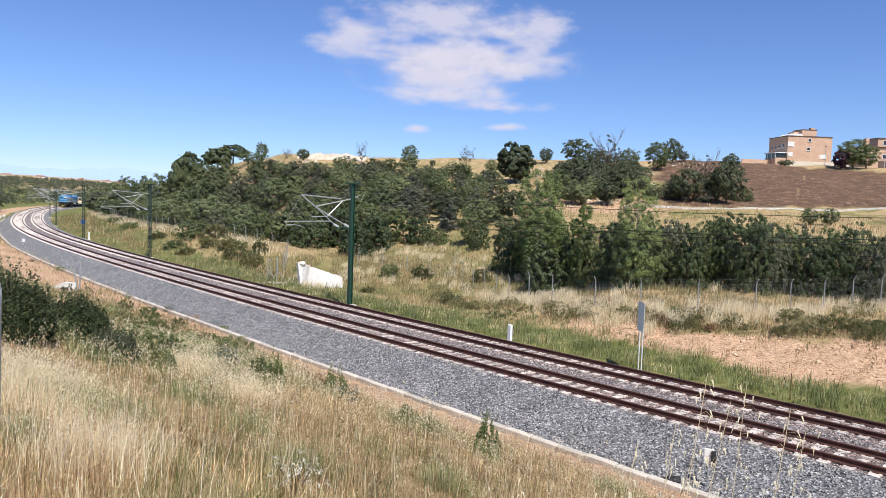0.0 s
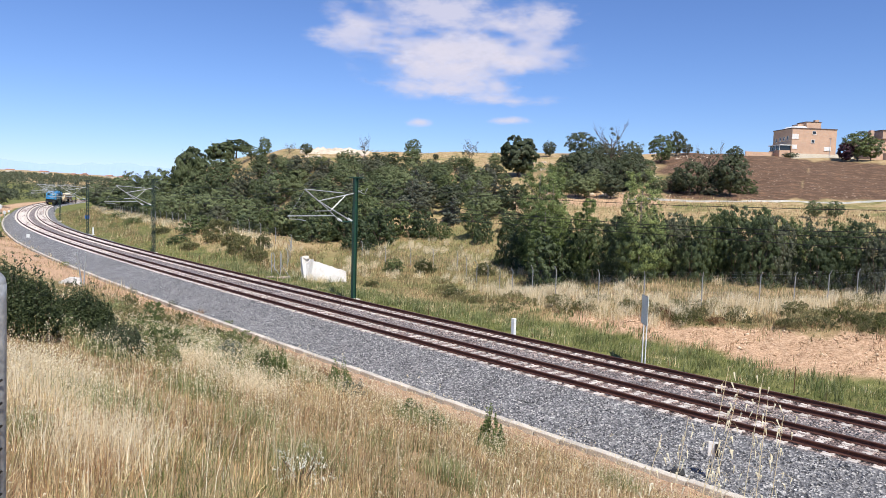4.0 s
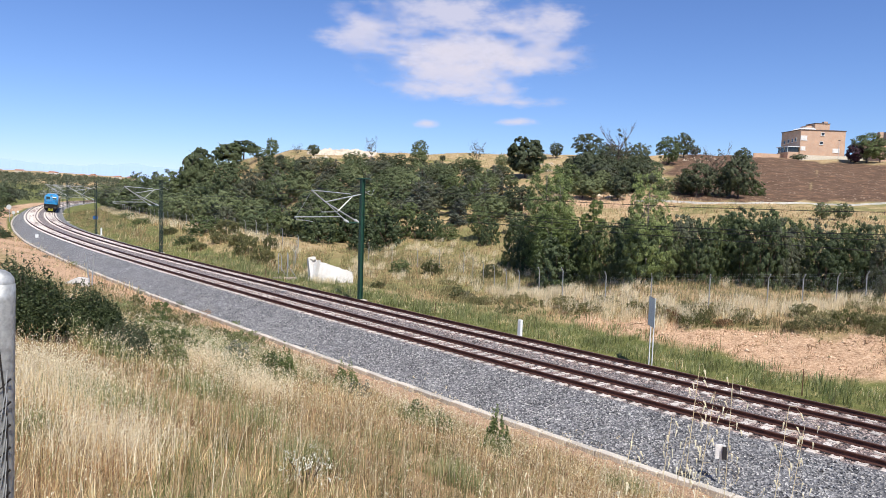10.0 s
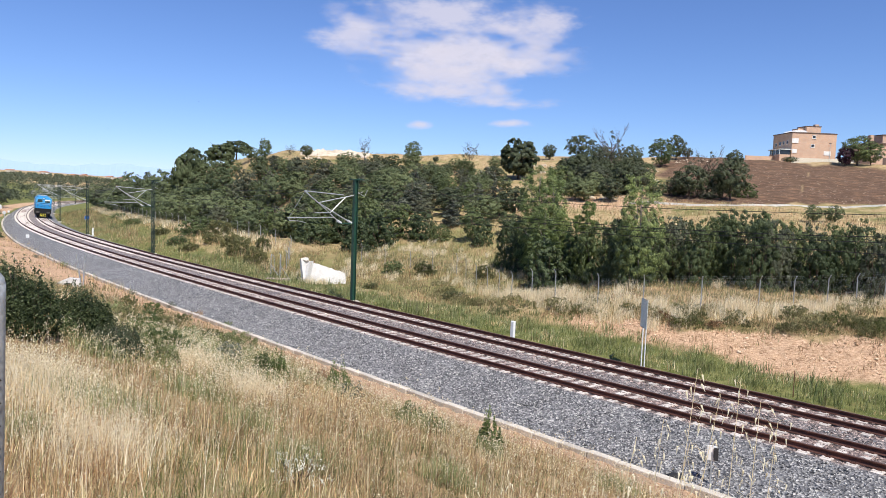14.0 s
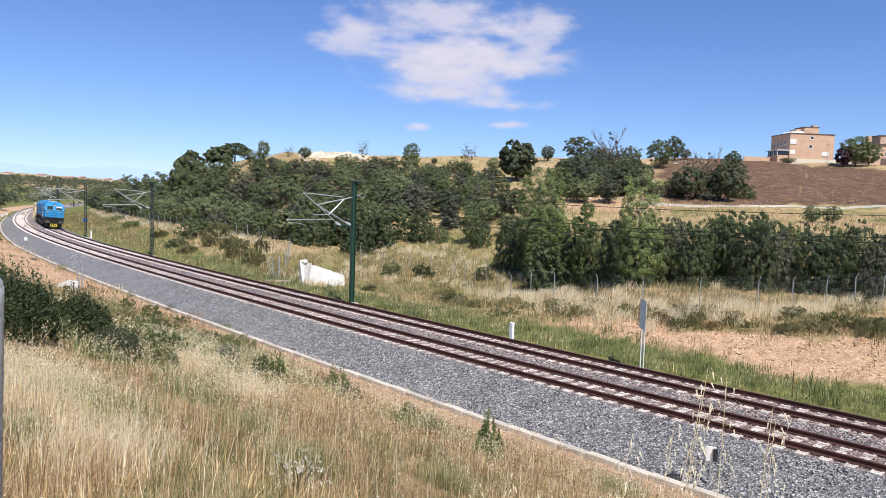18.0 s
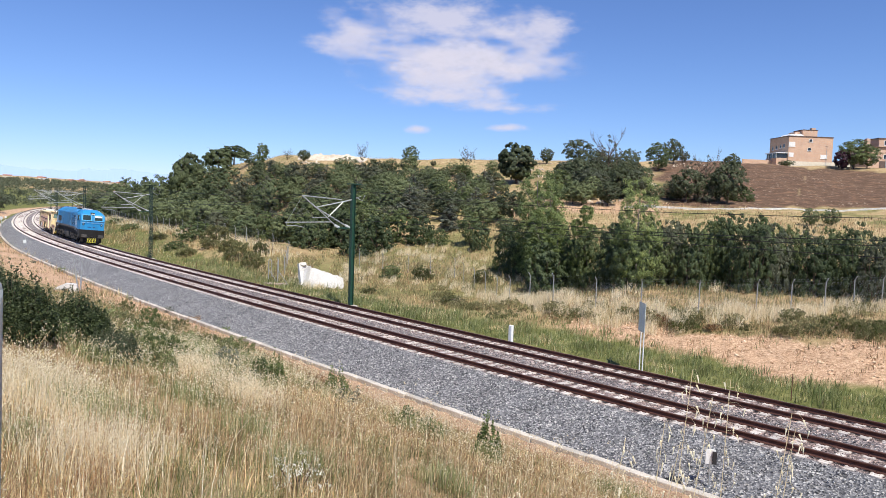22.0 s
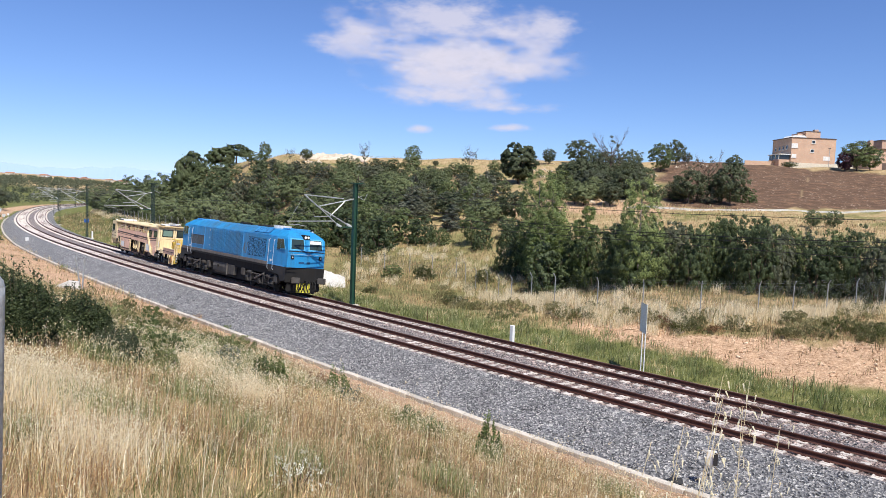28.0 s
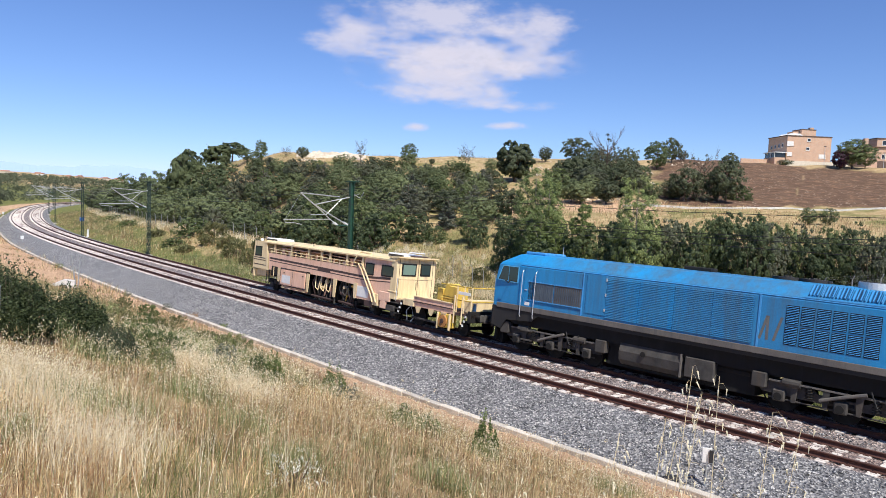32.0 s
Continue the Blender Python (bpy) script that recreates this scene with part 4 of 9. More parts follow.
def brick_material(name, a, b_, mortar):
    m, n, l, b = shader(name)
    t = n.new("ShaderNodeTexBrick")
    co = n.new("ShaderNodeTexCoord").outputs["Object"]
    mp = n.new("ShaderNodeMapping")
    mp.inputs["Rotation"].default_value = (radians(90), 0, 0)
    l.new(co, mp.inputs[0]), l.new(mp.outputs[0], t.inputs["Vector"])
    t.inputs["Color1"].default_value, t.inputs["Color2"].default_value, t.inputs["Mortar"].default_value = (*a, 1), (*b_, 1), (*mortar, 1)
    t.inputs["Scale"].default_value, t.inputs["Brick Width"].default_value, t.inputs["Row Height"].default_value, t.inputs["Mortar Size"].default_value = 1.0, 0.25, 0.075, 0.01
    big = noise_tex(n, l, 0.6, 4, 0.6)
    g = ramp(n, l, big.outputs["Fac"], [(0.3, (0.88, 0.88, 0.88)), (0.7, (1.08, 1.07, 1.05))])
    l.new(mix(n, l, 1.0, t.outputs[0], g.outputs[0], "MULTIPLY"), b.inputs["Base Color"])
    b.inputs["Roughness"].default_value = 0.85


brick_material("brick_tan", (0.47, 0.29, 0.195), (0.54, 0.34, 0.235), (0.5, 0.4, 0.31))
surface("glass_dark", (0.02, 0.025, 0.03), (0.035, 0.04, 0.045), 2, 0.12, fine=10, bump_s=0, spec=0.6)
surface("blind_white", (0.74, 0.73, 0.7), (0.82, 0.81, 0.78), 2, 0.6, fine=30, bump_s=0)
surface("roof_dark", (0.1, 0.07, 0.055), (0.16, 0.11, 0.09), 2, 0.8, fine=20)
surface("cream_wall", (0.62, 0.56, 0.45), (0.7, 0.64, 0.53), 0.5, 0.9, fine=10)


def window(root, x, y, z, w, h, face, pane="glass_dark"):
    """face 0: on the -y side; 1: on the -x side."""
    def b(a0, a1, z0, z1, d0, d1):
        return (x + a0, x + a1, y - d1, y - d0, z + z0, z + z1) if face == 0 else (x - d1, x - d0, y + a0, y + a1, z + z0, z + z1)
    win = part("window", boxed(*b(-w / 2, w / 2, 0, h, 0.0, 0.04)), "blind_white", root, "white framed window")
    part("pane", boxed(*b(-w / 2 + 0.09, w / 2 - 0.09, 0.09, h - 0.09, 0.042, 0.06)), pane, win)
    part("sill", boxed(*b(-w / 2 - 0.08, w / 2 + 0.08, -0.08, 0.0, 0.0, 0.12)), "white_paint", win)


def brick_house():
    root = tagged(new("brick_house"), "tan brick house with flat roof and stair tower on the hill", "house")
    # the near corner is the origin: one front runs along +x, the side along +y
    part("wall", boxed(0, 10.4, 0, 9.5, -2.5, 7.2), "brick_tan", root)
    part("plinth", boxed(-0.02, 10.42, -0.02, 9.0, -2.5, 0.75), "cream_wall", root, "cream rendered plinth")
    part("parapet", boxed(-0.12, 10.52, -0.12, 9.6, 7.2, 7.38), "roof_dark", root)
    part("roof", boxed(0.3, 10.1, 0.3, 9.2, 7.38, 7.46), "roof_dark", root)
    part("terrace_canopy", prism(bmesh.new(), [(0.2, 7.5), (3.8, 7.5), (3.2, 8.0), (0.9, 7.95)], 0.6, 5.0), "white_paint", root)
    tower = part("tower", boxed(3.7, 7.1, 1.0, 5.5, 7.42, 9.1), "brick_tan", root, "brick stair tower above the roof")
    part("tower_parapet", boxed(3.6, 7.2, 0.9, 5.6, 9.1, 9.25), "roof_dark", tower)
    part("chimney", boxed(6.0, 6.9, 1.6, 2.6, 9.25, 9.8), "brick_tan", root)
    part("low_tower", boxed(2.2, 3.6, 2.0, 5.0, 7.42, 8.6), "brick_tan", root)
    for x, z, w, h, pane in ((0.75, 4.6, 1.5, 1.2, "blind_white"), (5.1, 5.9, 0.85, 0.85, "glass_dark"), (4.9, 3.6, 0.85, 0.85, "glass_dark"), (0.7, 2.0, 1.1, 1.0, "blind_white"), (8.4, 1.7, 1.6, 1.0, "blind_white")):
        window(root, x, 0, z, w, h, 0, pane)
    for y, z in ((2.2, 4.4), (3.9, 4.3), (5.8, 4.2), (7.8, 4.0)):
        window(root, 0, y, z, 0.8, 1.0, 1)
    porch = part("porch", boxed(-2.6, -0.05, 0.3, 5.6, -1.5, 1.5), "brick_tan", root)
    part("porch_roof", boxed(-2.8, -0.02, 0.0, 5.8, 2.75, 2.95), "white_paint", porch, "white porch roof")
    part("porch_glazing", boxed(-2.5, -0.1, 0.4, 5.5, 1.5, 2.75), "glass_dark", porch)
    for y in (0.5, 2.3, 4.2):
        part("porch_post", boxed(-2.62, -2.5, y - 0.06, y + 0.06, 1.5, 2.75), "white_paint", porch)
    part("garden_wall", boxed(-9.5, -0.1, 2.5, 2.8, -1.5, 1.0), "brick_tan", root)
    part("garden_wall_front", boxed(10.45, 15.0, 0.4, 0.65, -1.5, 0.9), "cream_wall", root)
    root.matrix_basis = Matrix.Translation((92.2, 186.4, 19.3)) @ Matrix.Rotation(radians(3), 4, "Z") @ Matrix.Diagonal((1.16, 1.0, 1.0, 1.0))
    # neighbour beyond the trees
    root = tagged(new("brick_house"), "tan brick house partly behind garden trees", "house")
    part("wall", boxed(0, 16, 0, 9, -3, 5.4), "brick_tan", root)
    part("roof", prism(bmesh.new(), [(-0.4, 5.4), (16.4, 5.4), (16.4, 5.6), (-0.4, 5.6)], -0.4, 9.4), "roof_dark", root)
    part("chimney", boxed(1.6, 2.6, 3, 4, 5.6, 8.0), "brick_tan", root)
    part("upper_floor", boxed(4.0, 12.0, 1.5, 8, 5.6, 7.9), "brick_tan", root)
    part("upper_roof", boxed(3.8, 12.2, 1.3, 8.2, 7.9, 8.1), "roof_dark", root)
    for x, z in ((2.0, 2.4), (5.0, 2.4), (8.0, 2.4), (6, 6.2), (9, 6.2)):
        window(root, x, 0 if z < 5 else 1.5, z, 1.1, 1.2, 0)
    part("garage_door", boxed(3.4, 6.0, -0.06, 0, -0.5, 1.8), "roof_dark", root)
    root.matrix_basis = Matrix.Translation((114.5, 188.5, 19.2)) @ Matrix.Rotation(radians(3), 4, "Z")


brick_house()


def hill_furniture():
    for x, y, h in ((98.0, 178.5, 5.2), (117.5, 176.5, 12.0), (113.5, 179.0, 4.5)):
        root = tagged(new("street_lamp"), "thin grey street lamp near the houses", "street lamp", group="street lamps on the hill")
        part("pole", tube(bmesh.new(), [(0, 0, -0.5), (0, 0, h)], 0.07, 6, 0.045), "galvanised", root)
        part("lantern", boxed(-0.3, 0.3, -0.12, 0.12, h, h + 0.14, bevel=0.03), "sign_dark", root)
        root.matrix_basis = hollow(x, y)
    # pale low wall of the lane under the ploughed slope
    root = tagged(new("lane_wall"), "long low pale concrete wall beside a lane", "wall")
    pts = [(az, float(lane_d(az))) for az in np.arange(15.0, 40.0, 1.0)]
    ring = []
    for az, d in pts:
        x, y = d * math.sin(radians(az)), d * math.cos(radians(az))
        ring.append((x, y, on_ground(x, y)))
    for a, b in zip(ring, ring[1:]):
        seg = bmesh.new()
        h = 0.24
        q = [seg.verts.new(p) for p in ((a[0], a[1], a[2] - 0.3), (b[0], b[1], b[2] - 0.3), (b[0], b[1], b[2] + h), (a[0], a[1], a[2] + h))]
        w = [seg.verts.new(v.co + Vector((0.06, 0.25, 0))) for v in q]
        seg.faces.new(q), seg.faces.new(w[::-1])
        for i in range(4):
            seg.faces.new((q[i], w[i], w[(i + 1) % 4], q[(i + 1) % 4]))
        bmesh.ops.recalc_face_normals(seg, faces=seg.faces)
        part("wall_length", seg, "pale_concrete", root)


hill_furniture()


def far_town():
    """Low houses and sheds on the far plain, and the range behind, haze painted into its blue."""
    rs = random.Random(8)
    for i in range(13):
        az, d = rs.choice((rs.uniform(-27.5, -23.0), rs.uniform(-34, -23.0))), rs.uniform(1500, 1800)
        x, y = d * math.sin(radians(az)), d * math.cos(radians(az))
        w, dp, h = rs.uniform(7, 16), rs.uniform(8, 12), rs.uniform(2.5, 4.5)
        root = tagged(new("far_house"), "distant pale house with a tiled roof", "house", group="houses on the far plain")
        part("wall", boxed(-w / 2, w / 2, -dp / 2, dp / 2, -4, h), rs.choice(("cream_wall", "white_paint", "brick_tan")), root)
        part("roof", prism(bmesh.new(), [(-dp / 2 - 0.5, h), (dp / 2 + 0.5, h), (0, h + 2.4)], -w / 2 - 0.4, w / 2 + 0.4, "x"), "far_tiles", root)
        root.matrix_basis = hollow(x, y, turn=rs.uniform(-0.5, 0.5))
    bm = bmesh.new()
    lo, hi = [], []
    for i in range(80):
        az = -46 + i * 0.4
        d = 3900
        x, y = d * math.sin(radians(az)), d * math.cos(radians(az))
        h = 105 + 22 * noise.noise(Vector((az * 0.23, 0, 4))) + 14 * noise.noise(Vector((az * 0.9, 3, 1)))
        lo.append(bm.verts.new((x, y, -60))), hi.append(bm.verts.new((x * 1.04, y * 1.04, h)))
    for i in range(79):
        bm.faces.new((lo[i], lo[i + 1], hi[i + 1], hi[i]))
    root = part("backdrop", bm, "hazed_range", None)
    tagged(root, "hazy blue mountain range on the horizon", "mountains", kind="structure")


surface("far_tiles", (0.34, 0.17, 0.1), (0.45, 0.24, 0.15), 0.2, 0.9, fine=2)
# the air's haze is put into the blue base and a weak emission
m_, n_, l_, b_ = shader("hazed_range")
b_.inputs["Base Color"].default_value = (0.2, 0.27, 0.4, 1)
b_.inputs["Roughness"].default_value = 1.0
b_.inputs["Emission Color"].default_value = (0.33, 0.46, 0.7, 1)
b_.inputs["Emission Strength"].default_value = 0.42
far_town()

# ---------------------------------------------------------------- trees and bushes


def leaf_quads(centres, normals, sizes, rs, stretch=1.5, axis=None):
    """One three-cornered leaf spray a point, roughly facing its normal, or long along an axis."""
    n = len(centres)
    a = np.cross(normals, rs.normal(size=(n, 3))) if axis is None else axis + rs.normal(size=(n, 3)) * 0.3
    a /= np.linalg.norm(a, axis=1)[:, None] + 1e-9
    b = np.cross(normals, a)
    b /= np.linalg.norm(b, axis=1)[:, None] + 1e-9
    a, b = a * (sizes * stretch)[:, None], b * sizes[:, None]
    v = np.stack([centres - a, centres + a * 0.7 + b, centres + a * 0.5 - b], 1)
    v += rs.normal(size=v.shape) * (sizes * 0.2)[:, None, None]
    return v.reshape(-1, 3), np.arange(3 * n).reshape(-1, 3)


def shape_points(kind, n, rs):
    """Clump centres inside the crown, with the crown's height 1 and width 1."""
    p = []
    while len(p) < n:
        x, y, z = rs.uniform(-0.5, 0.5), rs.uniform(-0.5, 0.5), rs.uniform(0, 1)
        r = math.hypot(x, y) * 2
        if kind == "stone":
            ok = ((z - 0.55) / 0.42) ** 2 + r * r < 1 and z > 0.42
            edge = ((z - 0.55) / 0.42) ** 2 + r * r > 0.4
        elif kind == "cedar":
            w = (1.05 * (1 - z) ** 0.85 + 0.03) * (0.72 + 0.28 * math.cos(z * 38))
            ok = r < w and z > 0.04
            edge = r > w * 0.45
        elif kind == "pine":
            ok = ((z - 0.55) / 0.46) ** 2 + r * r < 1 and z > 0.1
            edge = ((z - 0.55) / 0.46) ** 2 + r * r > 0.3
        elif kind == "tall":
            w = 0.98 * math.sin(math.pi * min(1, (z * 0.66 + 0.2))) ** 0.7
            ok = r < w and z > 0.08
            edge = r > w * 0.35
        elif kind == "bush":
            ok = abs(z) ** 2.6 + r ** 2.4 < 1
            edge = abs(z) ** 2.6 + r ** 2.4 > 0.22
        else:
            ok = ((z - 0.56) / 0.45) ** 2 + r * r < 1 and z > 0.12
            edge = ((z - 0.56) / 0.45) ** 2 + r * r > 0.35
        if ok and (edge or rs.rand() < 0.25):
            p.append((x, y, z))
    return np.array(p)


LUMP = {"stone": (170, 0.06), "pine": (240, 0.056), "cedar": (150, 0.052), "oak": (260, 0.055), "tall": (300, 0.046), "bush": (280, 0.05), "bare": (40, 0.055), "tuft": (120, 0.075), "spiky": (90, 0.05)}


def crown(kind, h, w, leaves, leaf, seed, clumps=0, lump=0.0):
    """A crown of rounded clumps: small sprays cover the upper and outer side of each, a third of them fill its heart."""
    rs = np.random.RandomState(seed)
    clumps, lump = clumps or LUMP[kind][0], lump or LUMP[kind][1]
    c = shape_points({"spiky": "tall", "tuft": "bush"}.get(kind, kind), clumps, rs) * (w * 0.95, w * 0.95, h * (1.02 if kind in ("tall", "spiky") else 0.97))
    c += rs.normal(size=c.shape) * (w * 0.03, w * 0.03, h * 0.02)
    rad = rs.uniform(0.6, 1.45, clumps) * lump * (w + h) / 2
    i = rs.choice(clumps, leaves, p=rad ** 2 / (rad ** 2).sum())
    out = c - np.array([0, 0, h * (0.6 if kind == "stone" else 0.4)])
    out /= np.linalg.norm(out, axis=1)[:, None] + 1e-6
    d = rs.normal(size=(leaves, 3))
    d /= np.linalg.norm(d, axis=1)[:, None]
    d = d + out[i] * 0.55 + (0, 0, 0.35)
    d /= np.linalg.norm(d, axis=1)[:, None]
    q = c[i] + d * (rad[i] * np.where(rs.rand(leaves) < 0.3, rs.rand(leaves) * 0.8, 0.72 + 0.4 * rs.rand(leaves) ** 1.5))[:, None] * (1, 1, 0.85)
    q[:, 2] = np.maximum(q[:, 2], 0.03)
    # conifers and oaks shade as one rounded mass, broadleaf bushes clump by clump
    whole = kind in ("stone", "pine", "cedar", "oak")
    nrm = d * (0.62 if whole else 0.8) + out[i] * (0.55 if whole else 0.35) + rs.normal(size=d.shape) * 0.28
    nrm /= np.linalg.norm(nrm, axis=1)[:, None]
    size = leaf * rs.uniform(0.55, 1.35, leaves)
    if kind == "cedar":
        v, f = leaf_quads(q, nrm, size * 0.6, rs, 3.4, out[i] * (1, 1, 0.25) + (0, 0, -0.1))
    elif kind in ("spiky", "tuft"):
        v, f = leaf_quads(q, nrm, size * 0.6, rs, 3.6, out[i] * (0.6, 0.6, 0.2) + (0, 0, 0.9))
    else:
        v, f = leaf_quads(q, nrm, size * 0.86, rs, 1.6)
    return v, f


def branch(bm, pts, r0, r1, sides, joint=None):
    """A tapered limb; with a joint it grows out of that vertex. Returns its rings."""
    rings = []
    n = len(pts) - 1
    for k, p in enumerate(pts):
        p = Vector(p)
        if k == 0 and joint is not None:
            rings.append([joint] * sides)
            continue
        d = (Vector(pts[min(k + 1, n)]) - Vector(pts[max(k - 1, 0)])).normalized()
        e1 = d.cross(Vector((0.3, 0.9, 0.2)) if abs(d.y) < 0.8 else Vector((1, 0, 0.2))).normalized()
        e2 = d.cross(e1)
        r = r0 + (r1 - r0) * k / n
        rings.append([bm.verts.new(p + (e1 * math.cos(math.tau * j / sides) + e2 * math.sin(math.tau * j / sides)) * r) for j in range(sides)])
    for a, b in zip(rings, rings[1:]):
        for j in range(sides):
            q = (a[j], a[(j + 1) % sides], b[(j + 1) % sides], b[j])
            bm.faces.new(q if a[0] is not a[1] else q[1:])
    bm.faces.new(rings[-1])
    return rings


def limbs(kind, h, w, r, seed):
    """Tapered trunk that forks into limbs, in one piece."""
    rs = random.Random(seed)
    bm = bmesh.new()
    lean = (rs.uniform(-0.05, 0.05) * h, rs.uniform(-0.05, 0.05) * h)
    tops = {"stone": 0.75, "cedar": 0.95, "tall": 0.92, "spiky": 0.85, "bare": 0.75}.get(kind, 0.7)
    if kind == "bush":
        foot = bm.verts.new((0, 0, -0.3))
        for k in range(5):
            a = k * 1.3 + rs.random()
            branch(bm, [(0, 0, -0.3), (w * 0.08 * math.cos(a), w * 0.08 * math.sin(a), h * 0.12), (w * 0.17 * math.cos(a), w * 0.17 * math.sin(a), h * 0.35), (w * 0.3 * math.cos(a), w * 0.3 * math.sin(a), h * 0.65)], r, r * 0.4, 5, foot)
        bmesh.ops.recalc_face_normals(bm, faces=bm.faces)
        return bm
    axis = lambda z: Vector((lean[0] * (z / h) ** 1.3 if z > 0 else 0, lean[1] * (z / h) ** 1.3 if z > 0 else 0, z))
    heights = [-0.4, 0.0] + [h * tops * k / 8 for k in range(1, 9)]
    stem = branch(bm, [axis(z) for z in heights], r, r * 0.3, 7)
    n = 16 if kind == "bare" else 9
    for k in range(n):
        a = k * 2.4 + rs.random()
        z0 = h * (0.28 + 0.42 * k / n) * (1.25 if kind == "stone" else 1)
        ring = min(stem, key=lambda q: abs(q[0].co.z - z0))
        joint = max(ring, key=lambda p: (p.co.x - lean[0]) * math.cos(a) + (p.co.y - lean[1]) * math.sin(a))
        ln, up = w * rs.uniform(0.28, 0.45), h * rs.uniform(0.12, 0.28)
        p0 = joint.co.copy()
        way = Vector((math.cos(a) * ln, math.sin(a) * ln, up))
        bow = Vector((0, 0, -0.06 * ln))
        p1, p2 = p0 + way * 0.5 + bow, p0 + way
        arms = branch(bm, [p0, p0 + way * 0.12 + bow, p1, p2], r * 0.5, r * 0.1, 5, joint)
        for j in range(7 if kind == "bare" else 0):
            b = a + rs.uniform(-1.1, 1.1)
            st = rs.choice(arms[2:])[rs.randrange(5)]
            en = st.co + Vector((math.cos(b) * ln * 0.45, math.sin(b) * ln * 0.45, up * rs.uniform(0.3, 0.9)))
            mid = st.co.lerp(en, 0.5) + Vector((0, 0, 0.1))
            twig = branch(bm, [st.co, st.co.lerp(mid, 0.2), mid, en], r * 0.14, r * 0.04, 4, st)
            for _ in range(2):
                c = b + rs.uniform(-1, 1)
                st2 = twig[2][rs.randrange(4)]
                en2 = st2.co + Vector((math.cos(c) * ln * 0.25, math.sin(c) * ln * 0.25, up * rs.uniform(0.2, 0.6)))
                branch(bm, [st2.co, st2.co.lerp(en2, 0.2), en2], r * 0.07, r * 0.03, 3, st2)
    bmesh.ops.recalc_face_normals(bm, faces=bm.faces)
    return bm


TREES = {}


def tree_kind(key, name, shape, h, w, leaves, leaf, mat, label, category, trunk_r=0.16, variants=3, bark="bark", group="trees on the hillside"):
    TREES[key] = []
    for v in range(variants):
        seed = sum(map(ord, key)) * 7 + v * 13
        root = tagged(new(name), label, category, group=group)
        part("stem" if shape in ("bush", "tuft") else "trunk", limbs("bush" if shape == "tuft" else shape, h, w, trunk_r, seed), bark, root)
        q, f = crown(shape, h, w * (1 + 0.12 * (v - 1)), leaves, leaf, seed)
        raw_mesh("foliage" if shape in ("bush", "tuft") else "crown", q, f, mat, root)
        TREES[key].append((root, h, w))


FENCE_SIDE = "bushes behind the fence"
tree_kind("umbrella", "stone_pine", "stone", 9.0, 8.0, 20000, 0.13, "leaf_pine_dark", "umbrella-shaped dark green stone pine on the ridge", "pine tree", 0.26)
tree_kind("roundoak", "holm_oak", "oak", 7.0, 7.6, 26000, 0.15, "leaf_oak", "large dense round dark holm oak on the hilltop", "oak tree", 0.25, 1)
tree_kind("pine", "young_pine", "pine", 5.0, 4.4, 5200, 0.096, "leaf_pine", "rounded olive-green young pine on the hillside", "pine tree", 0.12, 5)
tree_kind("cedar", "grey_cypress", "cedar", 5.5, 4.2, 5400, 0.1, "leaf_grey", "grey-green conical cypress on the hillside", "conifer", 0.12, 4)
tree_kind("oak", "holm_oak", "oak", 6.0, 6.0, 6800, 0.115, "leaf_oak", "dense dark rounded holm oak", "oak tree", 0.2, 4)
tree_kind("darkoak", "dark_pine", "oak", 6.0, 5.0, 6000, 0.098, "leaf_dusk", "dull purplish-green dense pine on the hillside", "pine tree", 0.16, 2)
tree_kind("grey", "grey_tree", "oak", 5.0, 4.6, 5040, 0.09, "leaf_dusk", "greyish thin-leaved tree on the hillside", "tree", 0.14, 2)
tree_kind("mid", "broadleaf_tree", "oak", 6.0, 5.0, 6960, 0.092, "leaf_mid", "green broadleaf tree with an uneven crown", "tree", 0.14, 3)
tree_kind("tall", "poplar", "tall", 9.0, 4.5, 17000, 0.054, "leaf_poplar", "tall fresh green poplar with loose foliage", "poplar tree", 0.1, 3, "pale_bark", "trees behind the fence")
tree_kind("spiky", "willow", "spiky", 6.6, 3.0, 12000, 0.06, "leaf_fresh", "bright green willow with upright shoots", "willow tree", 0.09, 1, "pale_bark", "trees behind the fence")
tree_kind("thicket", "thicket_bush", "bush", 4.6, 5.4, 6200, 0.105, "leaf_mid", "dense dark green bush at the foot of the slope", "bush", 0.06, 4, group=FENCE_SIDE)
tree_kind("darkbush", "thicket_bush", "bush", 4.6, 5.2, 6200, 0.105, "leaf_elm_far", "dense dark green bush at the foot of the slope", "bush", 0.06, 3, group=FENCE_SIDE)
tree_kind("belt_green", "thicket_bush", "bush", 4.2, 4.3, 18500, 0.049, "leaf_mid", "dense green bush behind the wire fence", "bush", 0.06, 4, group=FENCE_SIDE)
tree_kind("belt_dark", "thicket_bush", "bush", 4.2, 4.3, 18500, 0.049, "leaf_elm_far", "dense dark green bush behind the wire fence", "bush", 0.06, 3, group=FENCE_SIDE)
tree_kind("greybush", "grey_bush", "bush", 3.6, 4.4, 9500, 0.056, "leaf_dusk", "greyish half-bare bush behind the wire fence", "bush", 0.06, 2, group=FENCE_SIDE)
tree_kind("olivebush", "olive_bush", "tuft", 2.4, 3.4, 6000, 0.06, "olive_scrub", "soft olive-green bush on the grassy cutting", "bush", 0.05, 2, group="bushes on the cutting")
tree_kind("bare", "bare_tree", "bare", 8.0, 7.0, 2200, 0.085, "leaf_dusk", "half-bare tree with dark branching limbs on the ridge", "tree", 0.2, 2)
tree_kind("purple", "purple_plum", "oak", 4.0, 4.6, 3000, 0.13, "leaf_purple", "dark purple plum tree beside the brick house", "tree", 0.14, 1)

USED = set()


